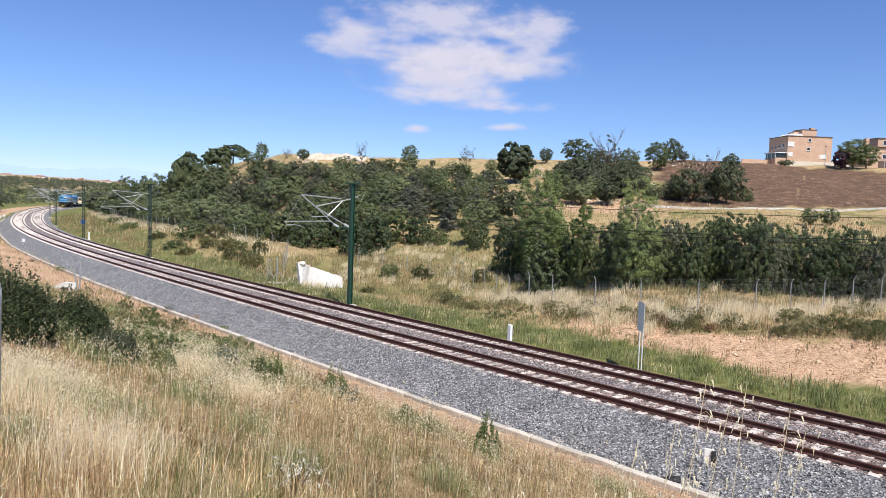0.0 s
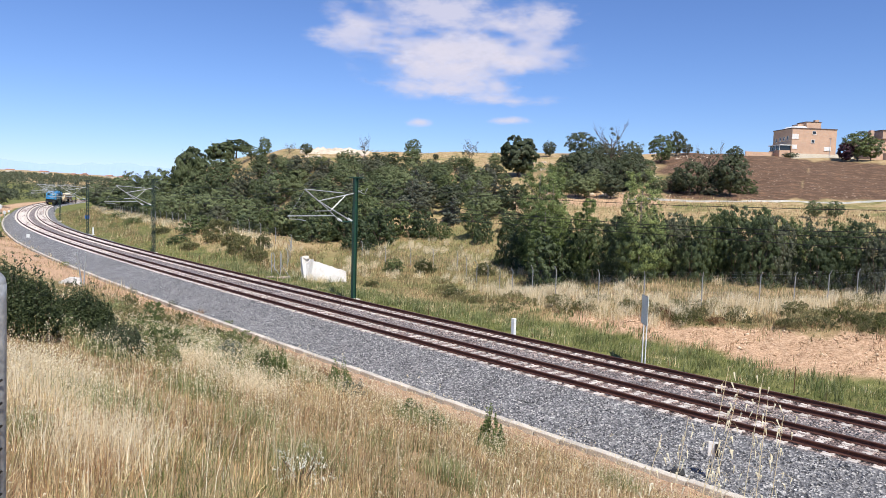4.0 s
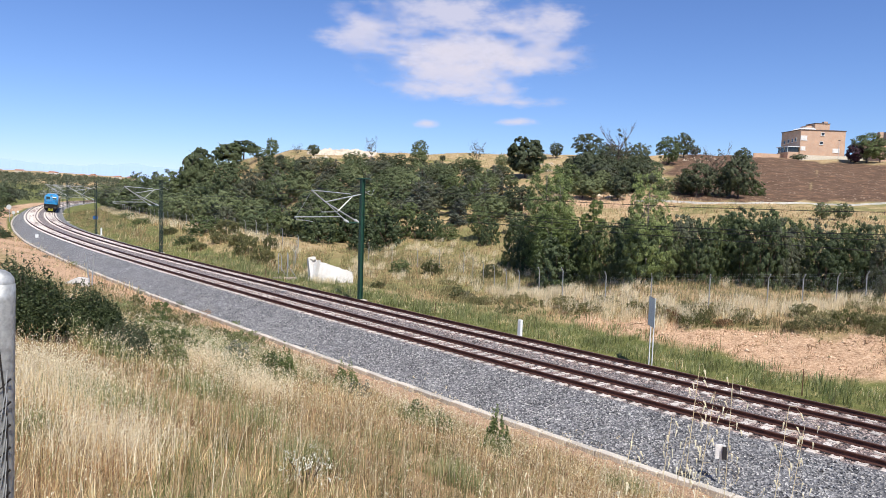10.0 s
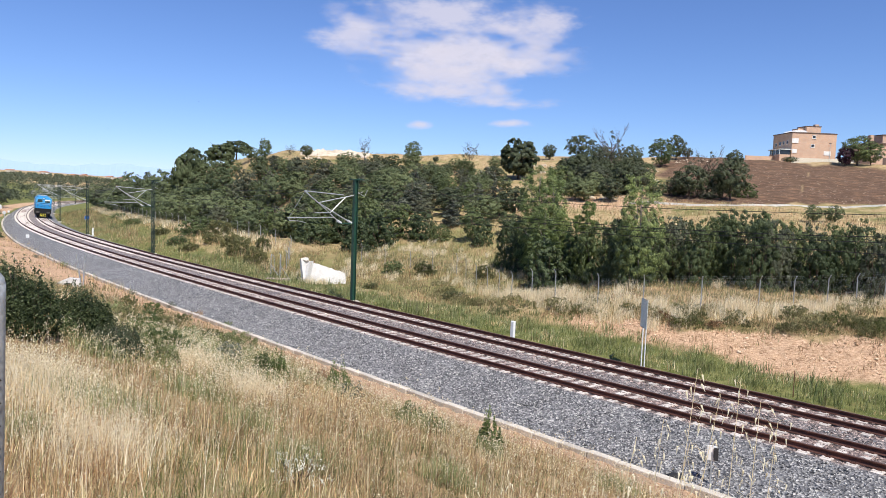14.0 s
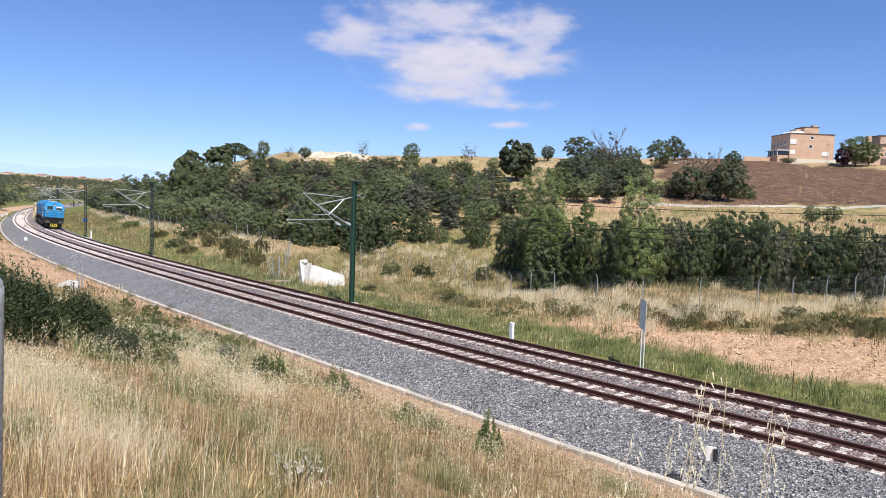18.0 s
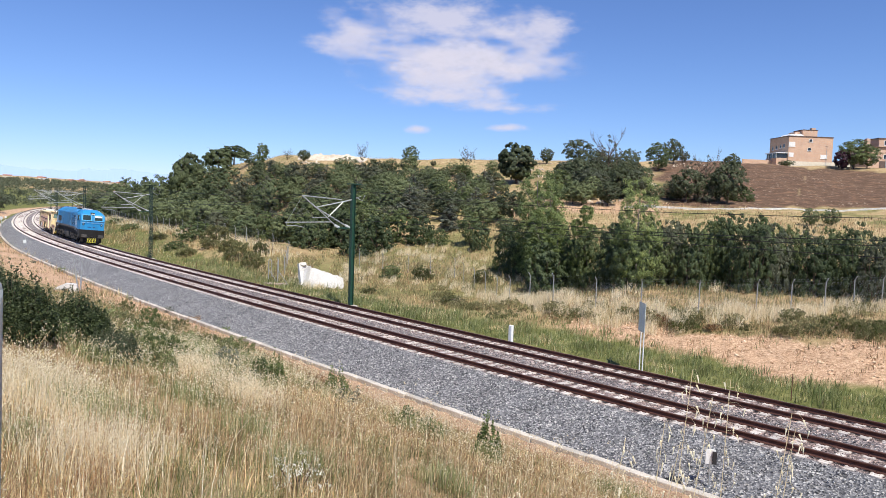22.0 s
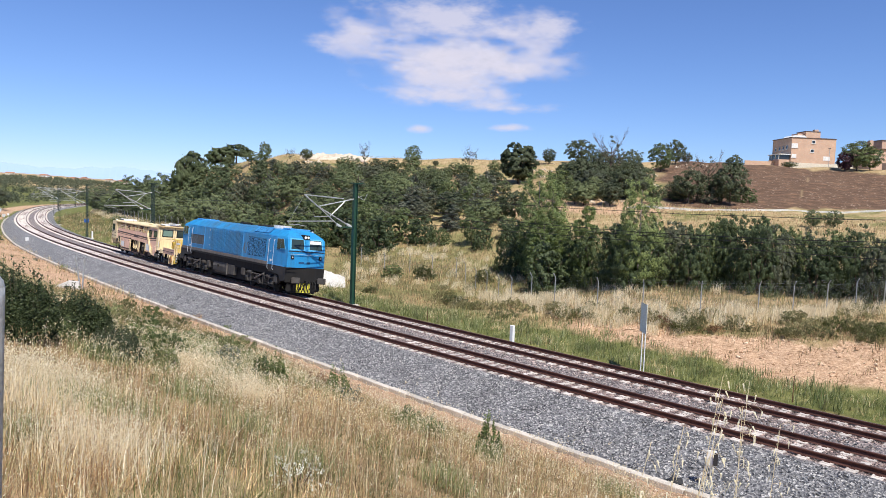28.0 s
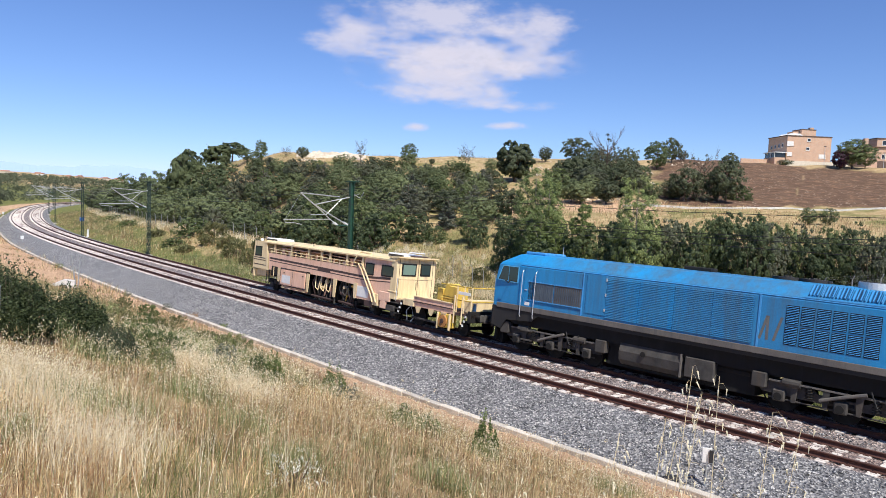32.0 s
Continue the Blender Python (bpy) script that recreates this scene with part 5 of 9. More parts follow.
def plant(key, az, d, h, w, rs):
    x, y = d * math.sin(radians(az)), d * math.cos(radians(az))
    root, h0, w0 = rs.choice(TREES[key])
    z = on_ground(x, y) - 0.05
    m = Matrix.Translation((x, y, z)) @ Matrix.Rotation(rs.uniform(0, math.tau), 4, "Z")
    if root not in USED:
        USED.add(root)
        root.matrix_basis = m @ Matrix.Diagonal((w / w0, w / w0, h / h0, 1))
    else:
        k = root.scale
        copy_thing(root, m @ Matrix.Diagonal((w / w0 / k.x, w / w0 / k.y, h / h0 / k.z, 1)))


def heroes():
    rs = random.Random(21)
    ridge = (("umbrella", -19.87, 176, 12.4, 5.3), ("umbrella", -19.11, 180, 11.5, 6.3), ("umbrella", -17.12, 178, 6.7, 6.8), ("umbrella", -15.96, 181, 4.9, 7.5), ("pine", -14.81, 164, 2.7, 3.6), ("pine", -18.05, 178, 5.9, 4.6), ("pine", -19.34, 180, 8, 6), ("pine", -16.69, 163, 4.9, 5.7), ("mid", -13.8, 158, 4.7, 3.2), ("pine", -14.29, 149, 3.5, 3.7), ("bare", -11.9, 160, 2.2, 2.3), ("pine", -12.49, 140, 2.7, 2.8), ("oak", -10.64, 155, 2.6, 3.2), ("darkoak", -11.15, 128, 4.9, 4.4), ("cedar", -8.86, 127, 3.3, 3), ("cedar", -9.47, 127, 2.8, 3), ("bare", -6.08, 158, 4.4, 2.5), ("pine", -7.31, 140, 3, 4), ("cedar", -6.05, 132, 3.9, 4), ("oak", -4.97, 134, 4, 4.9), ("mid", -2.19, 155, 4.7, 3.7), ("pine", -2.31, 146, 3.7, 4.2))
    upper = (("pine", -3.79, 144, 2.9, 3.7), ("oak", -0.34, 155, 1.4, 1.5), ("grey", -0.73, 138, 3.1, 3.8), ("bare", 2.36, 152, 4.8, 3.4), ("mid", 2.13, 135, 4.1, 3.9), ("pine", 1.22, 144, 3, 3), ("cedar", 3.83, 127, 4.2, 4.7), ("pine", 4.48, 146, 2.9, 3), ("roundoak", 6.33, 134, 7.6, 7.9), ("oak", 8.72, 160, 3.6, 3.4), ("oak", 11.21, 162, 5.7, 5.9), ("oak", 12.9, 140, 5.8, 5), ("bare", 13.5, 132, 9.2, 6), ("oak", 15.06, 151, 5.2, 4.4), ("mid", 17.31, 158, 6.2, 5.1), ("oak", 18.38, 169, 5.6, 4.4), ("oak", 19.21, 172, 2.5, 2.3), ("oak", 11.71, 125, 5.4, 6.5), ("cedar", 14.33, 114.8, 4.4, 5.9), ("pine", 10.92, 108, 3.7, 3.4), ("pine", 12.35, 113, 3.8, 3.2), ("pine", 16.31, 127, 4.2, 3.5))
    slope = (("oak", 18.7, 130, 2.1, 2.4), ("pine", 18.67, 116, 1.6, 2.5), ("bare", 20.09, 116, 6.4, 4.7), ("oak", 19.48, 114, 5, 4.6), ("oak", 22.41, 114, 6.4, 5.4), ("oak", 22.54, 155, 4.5, 3.7), ("bare", 20.8, 118, 6.8, 3.9), ("greybush", 21.01, 114.8, 2.5, 3.9), ("thicket", 23.29, 121.2, 2.7, 3.6), ("pine", 28.01, 100, 2.3, 2), ("pine", 29.36, 100, 2.3, 2.1), ("grey", 9.82, 126, 3.2, 4), ("pine", -18.73, 170, 6.8, 5.7), ("pine", -16.97, 151, 7.1, 6), ("cedar", -18.45, 170, 5.1, 3.9), ("darkoak", -15.21, 139, 6.2, 4.5), ("cedar", -13.51, 135, 4.7, 4.2), ("pine", -13.07, 124, 6, 4.8), ("pine", -11.68, 123, 3.6, 3.5), ("cedar", -13.23, 124, 4.1, 2.9), ("cedar", -10.11, 121, 3.6, 3.4), ("pine", -9.13, 115, 3.6, 3.6), ("pine", -7.81, 118, 3.3, 4.1))
    cluster = (("oak", 12.43, 129, 4.5, 5.4), ("oak", 13.96, 138, 5.1, 5.4), ("oak", 15.53, 140, 3.9, 3.9), ("oak", 10.23, 133, 3.8, 4.6), ("darkoak", 15.82, 122, 4, 3.8), ("grey", 10.53, 121, 3.7, 4.2), ("oak", 13.07, 122, 3.9, 4.8), ("thicket", 9.87, 112, 2.4, 3), ("oak", 19.08, 116, 3.1, 3.5), ("darkoak", 18.06, 117, 2.6, 2.7), ("pine", 5.18, 121, 2.3, 2.9), ("cedar", 4.56, 112, 3.3, 3), ("pine", 4.97, 98, 2.8, 3.4), ("oak", 14.6, 132, 4.3, 4.5), ("oak", 21.66, 116, 4.8, 3.8), ("pine", 5.7, 84, 2.8, 2.4), ("oak", 11.1, 122, 5.8, 5.9), ("darkoak", 12.28, 116, 4.8, 5.3), ("oak", 14.78, 114, 5.3, 5.1), ("mid", 9.73, 115, 4.6, 4.4), ("pine", 11.63, 107, 3.4, 4), ("oak", 13.63, 107, 3.7, 4.2), ("pine", 17.05, 110, 3.2, 3.4))
    middle = (("cedar", -6.38, 112, 4.3, 4.6), ("pine", -4.22, 119, 3.5, 4.4), ("pine", -2.75, 122, 2.8, 3.5), ("oak", -1.4, 127, 3.7, 4.5), ("pine", 0.07, 118, 4, 3.8), ("cedar", -2.06, 101, 4.8, 5.2), ("cedar", -3.72, 103, 3.8, 3.8), ("cedar", 1.95, 114, 3.8, 4.2), ("cedar", 0.94, 100, 3.5, 2.7), ("cedar", 1.19, 92, 3.8, 3.5), ("pine", 3.51, 92, 3.7, 4.4), ("pine", 2.98, 126, 3.4, 3), ("mid", -5.76, 104, 4.4, 3.6), ("pine", -9.55, 109, 4.3, 3.8), ("pine", -7.78, 108, 3.8, 3.4), ("grey", -0.52, 104, 3.1, 3.3), ("cedar", -4.73, 109, 2.9, 3), ("pine", -10.96, 114, 3.9, 3.6), ("pine", -6.03, 131, 2.5, 3.1), ("oak", -3.32, 132, 3.3, 3.6), ("pine", 0.32, 132, 3.5, 3.2))
    left = (("pine", -20.13, 124, 5.2, 5.6), ("pine", -17.61, 110, 5.7, 5.2), ("pine", -15.44, 106, 5.5, 4.9), ("pine", -22.41, 148, 5.3, 5), ("pine", -21.24, 134, 5, 4.6), ("pine", -18.76, 114, 5, 4.1), ("pine", -14.54, 116, 4.8, 4), ("pine", -16.62, 138, 5.5, 4.9), ("pine", -19.65, 160, 7, 5.8), ("mid", -20.85, 179, 8.1, 4.6), ("pine", -21.52, 179, 10.6, 7.2), ("oak", -22.3, 190, 10.2, 5.6), ("pine", -23.42, 215, 10.5, 6.9), ("pine", -20.54, 179, 8.1, 5.4), ("pine", -22.8, 179, 7.8, 6.1), ("pine", -24.21, 240, 8.7, 7), ("darkoak", -15.96, 138, 5.5, 4.2), ("pine", -18.72, 157, 5.8, 4.8), ("pine", -17.62, 154, 6, 5.2), ("pine", -14.48, 135, 3.8, 3.1))
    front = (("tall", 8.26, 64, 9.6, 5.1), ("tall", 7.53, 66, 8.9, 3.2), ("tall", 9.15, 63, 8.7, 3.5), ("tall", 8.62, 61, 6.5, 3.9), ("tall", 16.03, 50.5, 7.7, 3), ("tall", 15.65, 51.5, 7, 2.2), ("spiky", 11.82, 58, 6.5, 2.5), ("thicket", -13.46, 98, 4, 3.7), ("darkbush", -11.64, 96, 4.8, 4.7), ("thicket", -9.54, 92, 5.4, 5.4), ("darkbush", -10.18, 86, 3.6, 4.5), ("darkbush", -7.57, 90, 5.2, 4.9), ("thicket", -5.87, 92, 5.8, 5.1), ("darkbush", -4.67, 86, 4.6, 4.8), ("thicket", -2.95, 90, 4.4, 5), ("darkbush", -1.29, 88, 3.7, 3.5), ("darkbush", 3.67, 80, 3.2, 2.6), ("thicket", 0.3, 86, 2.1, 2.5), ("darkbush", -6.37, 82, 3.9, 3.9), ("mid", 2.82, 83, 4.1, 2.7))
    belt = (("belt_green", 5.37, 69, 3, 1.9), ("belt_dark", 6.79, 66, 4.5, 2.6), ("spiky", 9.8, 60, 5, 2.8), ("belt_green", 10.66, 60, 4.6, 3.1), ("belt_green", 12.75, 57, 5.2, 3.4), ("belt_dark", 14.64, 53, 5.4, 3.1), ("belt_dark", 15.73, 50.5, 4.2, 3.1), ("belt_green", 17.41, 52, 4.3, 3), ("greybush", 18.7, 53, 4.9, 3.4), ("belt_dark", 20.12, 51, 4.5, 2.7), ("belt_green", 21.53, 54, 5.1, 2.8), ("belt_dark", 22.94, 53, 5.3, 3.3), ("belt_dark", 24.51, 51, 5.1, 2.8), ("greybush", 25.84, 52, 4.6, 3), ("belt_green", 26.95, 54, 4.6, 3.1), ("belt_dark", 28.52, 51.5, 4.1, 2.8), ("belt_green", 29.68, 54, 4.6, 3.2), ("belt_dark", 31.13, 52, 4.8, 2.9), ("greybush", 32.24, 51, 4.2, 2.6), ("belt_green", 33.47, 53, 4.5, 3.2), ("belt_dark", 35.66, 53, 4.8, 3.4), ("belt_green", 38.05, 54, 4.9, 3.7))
    top = (("mid", 30.5, 190, 7.0, 7.0), ("purple", 29.75, 188, 4.6, 4.4), ("mid", 31.3, 192, 5.6, 5.0), ("oak", 26.3, 196, 1.6, 3.5))
    for row in ridge + upper + slope + cluster + middle + left + front + belt + top:
        plant(*row, rs)
    # second row of the belt, and low growth in the field behind it
    az = 9.0
    while az < 37:
        plant(rs.choice(("thicket", "darkbush", "darkbush", "greybush")), az, rs.uniform(56, 60), rs.uniform(4.5, 5.4) if 9 < az < 27 else rs.uniform(3.6, 4.5), rs.uniform(3.0, 4.2), rs)
        az += rs.uniform(2.2, 3.2)
    for k in range(9):
        plant(rs.choice(("thicket", "darkbush", "greybush")), rs.uniform(5.6, 10), rs.uniform(68, 84), rs.uniform(1.8, 3.0), rs.uniform(2.2, 3.2), rs)
    for k in range(7):
        plant(rs.choice(("greybush", "thicket")), rs.uniform(12, 36), rs.uniform(66, 80), rs.uniform(1.2, 2.2), rs.uniform(1.8, 2.8), rs)


heroes()


def hillside():
    """Lower pines and scrub between the grown trees of the slope, some bare soil left open."""
    rs = random.Random(5)
    bare = ((-16.0, 0.7, 132, 160), (-12.8, 1.6, 116, 126), (6.8, 2.0, 98, 170), (9.0, 1.2, 98, 112))
    d = 97.0
    while d < 150:
        az = -22.5 + rs.uniform(0, 1)
        while az < 10:
            a, dd = az + rs.uniform(-0.4, 0.4), d + rs.uniform(-2.5, 2.5)
            az += rs.uniform(1.9, 2.7) * 100 / d
            if any(abs(a - c) < r and lo < dd < hi for c, r, lo, hi in bare) or rs.random() > (0.9 if dd < 130 else 0.72):
                continue
            if plan(dd * math.sin(radians(a)), dd * math.cos(radians(a)))[1][0] > -18:
                continue
            key = rs.choices(("pine", "cedar", "oak", "thicket", "grey", "darkoak"), (6, 2.6, 1, 1, 1, 1))[0]
            # growth stays low towards the windy crest
            room = 6.4 + float(np.interp(a, (-22, -19, -17, -13.5, 4), (0.016, 0.026, 0.038, 0.05, 0.046))) * dd - on_ground(dd * math.sin(radians(a)), dd * math.cos(radians(a)))
            h = min(rs.uniform(2.6, 4.4), room)
            if h > 1.2:
                plant(key, a, dd, h, max(h, 2.2) * rs.uniform(0.9, 1.25), rs)
        d += 5.8
    # dark scrub beside the kerb beyond the bend
    for k in range(26):
        x, y, _ = along(rs.uniform(100, 175), rs.uniform(8.5, 19), 0)
        plant(rs.choice(("olivebush", "thicket", "darkbush")), math.degrees(math.atan2(x, y)), math.hypot(x, y), rs.uniform(0.8, 1.9), rs.uniform(2.4, 4.2), rs)
    # woods on the valley side beyond the bend
    for k in range(150):
        a, dd = rs.uniform(-37, -21.5), rs.choice((rs.uniform(150, 230), rs.uniform(140, 330)))
        s, u = plan(dd * math.sin(radians(a)), dd * math.cos(radians(a)))
        if -15 < u[0] < 9.5:
            continue
        plant(rs.choices(("pine", "oak", "mid", "darkoak", "thicket"), (4, 2, 1, 1, 2))[0], a, dd, rs.uniform(3.6, 6.2), rs.uniform(5, 8), rs)


hillside()


def far_woods():
    """Scrub and woods of the wide valley, only seen from afar."""
    rs = np.random.RandomState(31)
    n = 3000
    az, d = rs.uniform(-44, -13, n), 230 * (1350 / 230) ** rs.rand(n)
    x, y = d * np.sin(np.radians(az)), d * np.cos(np.radians(az))
    z = terrain(x, y)
    sl, ul = plan(x, y)
    keep = (wave(x, y, 240, 14) > -0.55) & (d < 1300) & ((np.abs(ul) > 15) | (sl > 400))
    x, y, z, d = x[keep], y[keep], z[keep], d[keep]
    h = rs.uniform(2.2, 5.5, len(x))
    k = 54
    i = np.repeat(np.arange(len(x)), k)
    p = rs.normal(size=(len(i), 3))
    p /= np.linalg.norm(p, axis=1)[:, None]
    p[:, 2] = np.abs(p[:, 2])
    r = rs.uniform(0.6, 1.0, len(i))[:, None]
    c = np.stack([x, y, z], -1)[i] + p * r * np.stack([h * 0.75, h * 0.75, h], -1)[i]
    q, f = leaf_quads(c, p * 0.7 + rs.normal(size=p.shape) * 0.5, (0.16 + 0.00035 * d)[i] * rs.uniform(0.6, 1.3, len(i)), rs, 1.3)
    tagged(raw_mesh("far_woods", q, f, "leaf_far"), "dark green woods and scrub across the far valley", "woods", kind="stuff")


far_woods()


# ---------------------------------------------------------------- bushes and shrubs on the near bank


def bank_shrub(x, y, h, w, mat, label, leaves, leaf, seed, shape="bush", name="shrub", group="shrubs on the near bank"):
    root = tagged(new(name), label, "shrub", group=group)
    part("stem", limbs("bush", h, w, 0.006 + 0.01 * h, seed), "bark", root)
    q, f = crown(shape, h, w, leaves, leaf, seed, int(40 + leaves / 60), 0.075)
    raw_mesh("foliage", q, f, mat, root)
    root.matrix_basis = hollow(x, y)


def shooting_bush(x, y, h, w, mat, label, shoots, leaf, seed, name="elm_bush", sink=0.1):
    """A bush of many upright leafy shoots that fan out from the foot."""
    rs = np.random.RandomState(seed)
    root = tagged(new(name), label, "shrub", group="shrubs on the near bank")
    a, r = rs.uniform(0, math.tau, shoots), np.sqrt(rs.rand(shoots))
    top = h * (1 - 0.5 * r ** 2.2) * np.where(rs.rand(shoots) < 0.12, rs.uniform(1.0, 1.3, shoots), rs.uniform(0.6, 1.02, shoots))
    tip = np.stack([np.cos(a) * r * w / 2, np.sin(a) * r * w / 2, top], -1)
    foot = np.stack([np.cos(a) * r * w / 4, np.sin(a) * r * w / 4, np.zeros(shoots)], -1)
    k = 44
    t = rs.uniform(0.06, 1.0, (shoots, k)) ** 0.62
    p = foot[:, None] * (1 - t)[..., None] + tip[:, None] * t[..., None] + np.stack([np.cos(a), np.sin(a), np.zeros(shoots)], -1)[:, None] * (0.12 * w * np.sin(np.pi * t))[..., None]
    out = rs.normal(size=(shoots, k, 3)) * (1, 1, 0.5)
    out /= np.linalg.norm(out, axis=2)[..., None]
    p = (p + out * (0.05 * (1.25 - t))[..., None] * w ** 0.5).reshape(-1, 3)
    out = out.reshape(-1, 3)
    p[:, 2] = np.maximum(p[:, 2], 0.01)
    nrm = out * 0.4 + (0, 0, 0.6) + rs.normal(size=p.shape) * 0.35
    q, f = leaf_quads(p, nrm, leaf * rs.uniform(0.6, 1.3, len(p)), rs, 1.9, out * 0.7 + (0, 0, 0.3))
    bm = bmesh.new()
    base = bm.verts.new((0, 0, -0.1))
    for j in range(0, shoots, 6):
        branch(bm, [(0, 0, -0.1), foot[j] + (0, 0, 0.05), foot[j] * 0.45 + tip[j] * 0.55, tip[j]], 0.008, 0.002, 4, base)
    part("stem", bm, "bark", root)
    raw_mesh("foliage", q, f, mat, root)
    root.matrix_basis = hollow(x, y) @ Matrix.Translation((0, 0, -sink))


ELM = "dark green elm bush with upright leafy shoots on the dry bank"
shooting_bush(-7.3, 12.45, 1.2, 1.15, "leaf_elm", ELM, 760, 0.015, 51)
shooting_bush(-8.0, 12.75, 1.25, 1.2, "leaf_elm", ELM, 560, 0.015, 59)
shooting_bush(-7.45, 14.75, 1.12, 1.2, "leaf_elm", ELM, 680, 0.015, 52)
shooting_bush(-7.2, 13.7, 0.55, 0.5, "leaf_mid", "paler green sapling between darker bushes", 130, 0.013, 49)
shooting_bush(-6.45, 14.1, 0.62, 0.95, "leaf_oak", "low dark green bramble on the dry bank", 260, 0.012, 48, "bramble")
shooting_bush(-6.1, 13.35, 0.58, 1.1, "leaf_oak", "low dark green bramble on the dry bank", 280, 0.012, 53, "bramble")
shooting_bush(-5.42, 13.9, 0.6, 0.72, "grass_fresh", "bright green grassy shrub on the dry bank", 260, 0.011, 54, "shrub")
shooting_bush(-3.5, 15.8, 0.95, 0.5, "leaf_fresh", "small upright green shrub in dry grass", 70, 0.014, 55, "shrub")
shooting_bush(-4.0, 16.3, 0.8, 0.5, "leaf_mid", "small dull green shrub in dry grass", 60, 0.013, 56, "shrub")
shooting_bush(-2.27, 16.75, 0.85, 0.6, "leaf_fresh", "small upright green shrub in dry grass", 80, 0.014, 57, "shrub")
shooting_bush(1.08, 12.6, 0.8, 0.46, "leaf_fresh", "small upright green shrub in dry grass", 70, 0.016, 58, "shrub")
shooting_bush(0.05, 14.2, 0.6, 0.55, "leaf_mid", "thin upright green weeds in dry grass", 50, 0.012, 61, "shrub")
shooting_bush(-0.45, 14.9, 0.55, 0.6, "leaf_mid", "thin upright green weeds in dry grass", 50, 0.012, 64, "shrub")
bank_shrub(-5.1, 17.4, 0.5, 0.8, "leaf_grey", "small grey-green shrub in dry grass", 4000, 0.013, 63)


def dry_weeds():
    """Brown and grey-green weeds on the bare shoulder above the kerb."""
    rs = random.Random(91)
    for k, (x, y) in enumerate(((-39.35, 69.43), (-33.43, 63.43), (-20.33, 47.15), (-16.12, 42.98), (-13.8, 40.73), (-11.12, 37.75), (-7.72, 18.61), (-7.39, 21.09), (-1.87, 16.34), (-2.99, 18.26))):
        bank_shrub(x, y, rs.uniform(0.25, 0.5), rs.uniform(0.5, 1.0), rs.choice(("straw_brown", "leaf_grey", "grass_grey", "leaf_fresh")), "dry brownish weed on the bare shoulder", rs.randint(1000, 2200), 0.012, 500 + k, "tall", name="dry_weed")


dry_weeds()


def bank_weeds():
    """Olive and green weeds that cover the bank beyond the elm bushes."""
    rs = random.Random(47)
    for k, (x, y) in enumerate(((-9.3, 20.8), (-8.8, 21.2), (-8.4, 21.6), (-7.5, 21.5), (-6.9, 16.2), (-6.2, 15.8), (-6.7, 21.0), (-5.6, 19.5), (-11.5, 31.9), (-13.0, 32.2), (-15.3, 35.1), (-10.5, 22.8))):
        bank_shrub(x, y, rs.uniform(0.35, 0.65), rs.uniform(0.8, 1.5), ("olive_scrub", "leaf_mid", "olive_scrub", "grass_fresh")[k % 4], "ragged olive-green weed on the dry bank", 3600, 0.016, 700 + k, "tuft", name="bank_weed")


bank_weeds()


def strip_shrubs():
    """Low scrub scattered in the strip along the wire fence."""
    rs = random.Random(83)
    line = ((31, 41.6), (26.5, 39.0), (22.0, 37.0), (17.5, 35.8), (14.3, 35.6), (10.4, 37.4), (8.0, 40.0), (4.5, 44.5), (2.0, 51.0), (0.5, 58.0))
    for k in range(60):
        a = rs.uniform(0, len(line) - 1.001)
        i = int(a)
        x = line[i][0] + (line[i + 1][0] - line[i][0]) * (a - i) + rs.gauss(0, 0.8)
        y = line[i][1] + (line[i + 1][1] - line[i][1]) * (a - i) + rs.uniform(-2.2, 2.6)
        s, u = (float(q[0]) for q in plan(np.array([x]), np.array([y])))
        if s < 21 and -u < soil_top(s) + 0.4:
            continue
        h = rs.uniform(0.3, 0.6)
        bank_shrub(x, y, h, rs.uniform(0.9, 2.2), rs.choice(("olive_scrub", "grass_grey", "grass_grey", "olive_scrub")), "low ragged olive scrub in dry grass", int(1600 + 2600 * h), 0.018, 300 + k, "tuft", name="low_scrub", group="scrub along the fence")
    # a denser drift of it and a ragged row along the upper edge of the soil
    for k in range(26):
        x, y = (float(q) for q in along(rs.uniform(-4, 8), -rs.uniform(12.9, 15.4), 0)[:2])
        bank_shrub(x, y, rs.uniform(0.35, 0.7), rs.uniform(1.0, 2.0), rs.choice(("olive_scrub", "grass_green", "grass_grey")), "low ragged olive scrub above bare soil", 2600, 0.018, 460 + k, "tuft", name="low_scrub", group="scrub along the fence")
    for k in range(34):
        s = rs.uniform(-8, 19)
        x, y = (float(q) for q in along(s, -float(soil_top(s)) - rs.uniform(0.1, 1.9), 0)[:2])
        bank_shrub(x, y, rs.uniform(0.25, 0.5), rs.uniform(0.9, 2.0), rs.choice(("olive_scrub", "olive_scrub", "grass_grey", "straw_brown", "grass_green")), "low ragged olive scrub above bare soil", rs.randint(1800, 2800), 0.018, 400 + k, "tuft", name="low_scrub", group="scrub along the fence")


strip_shrubs()
bank_shrub(-1.2, 6.4, 0.4, 0.62, "flower_white", "creamy white flowering weed in dry grass", 520, 0.0075, 62)


# ---------------------------------------------------------------- grass


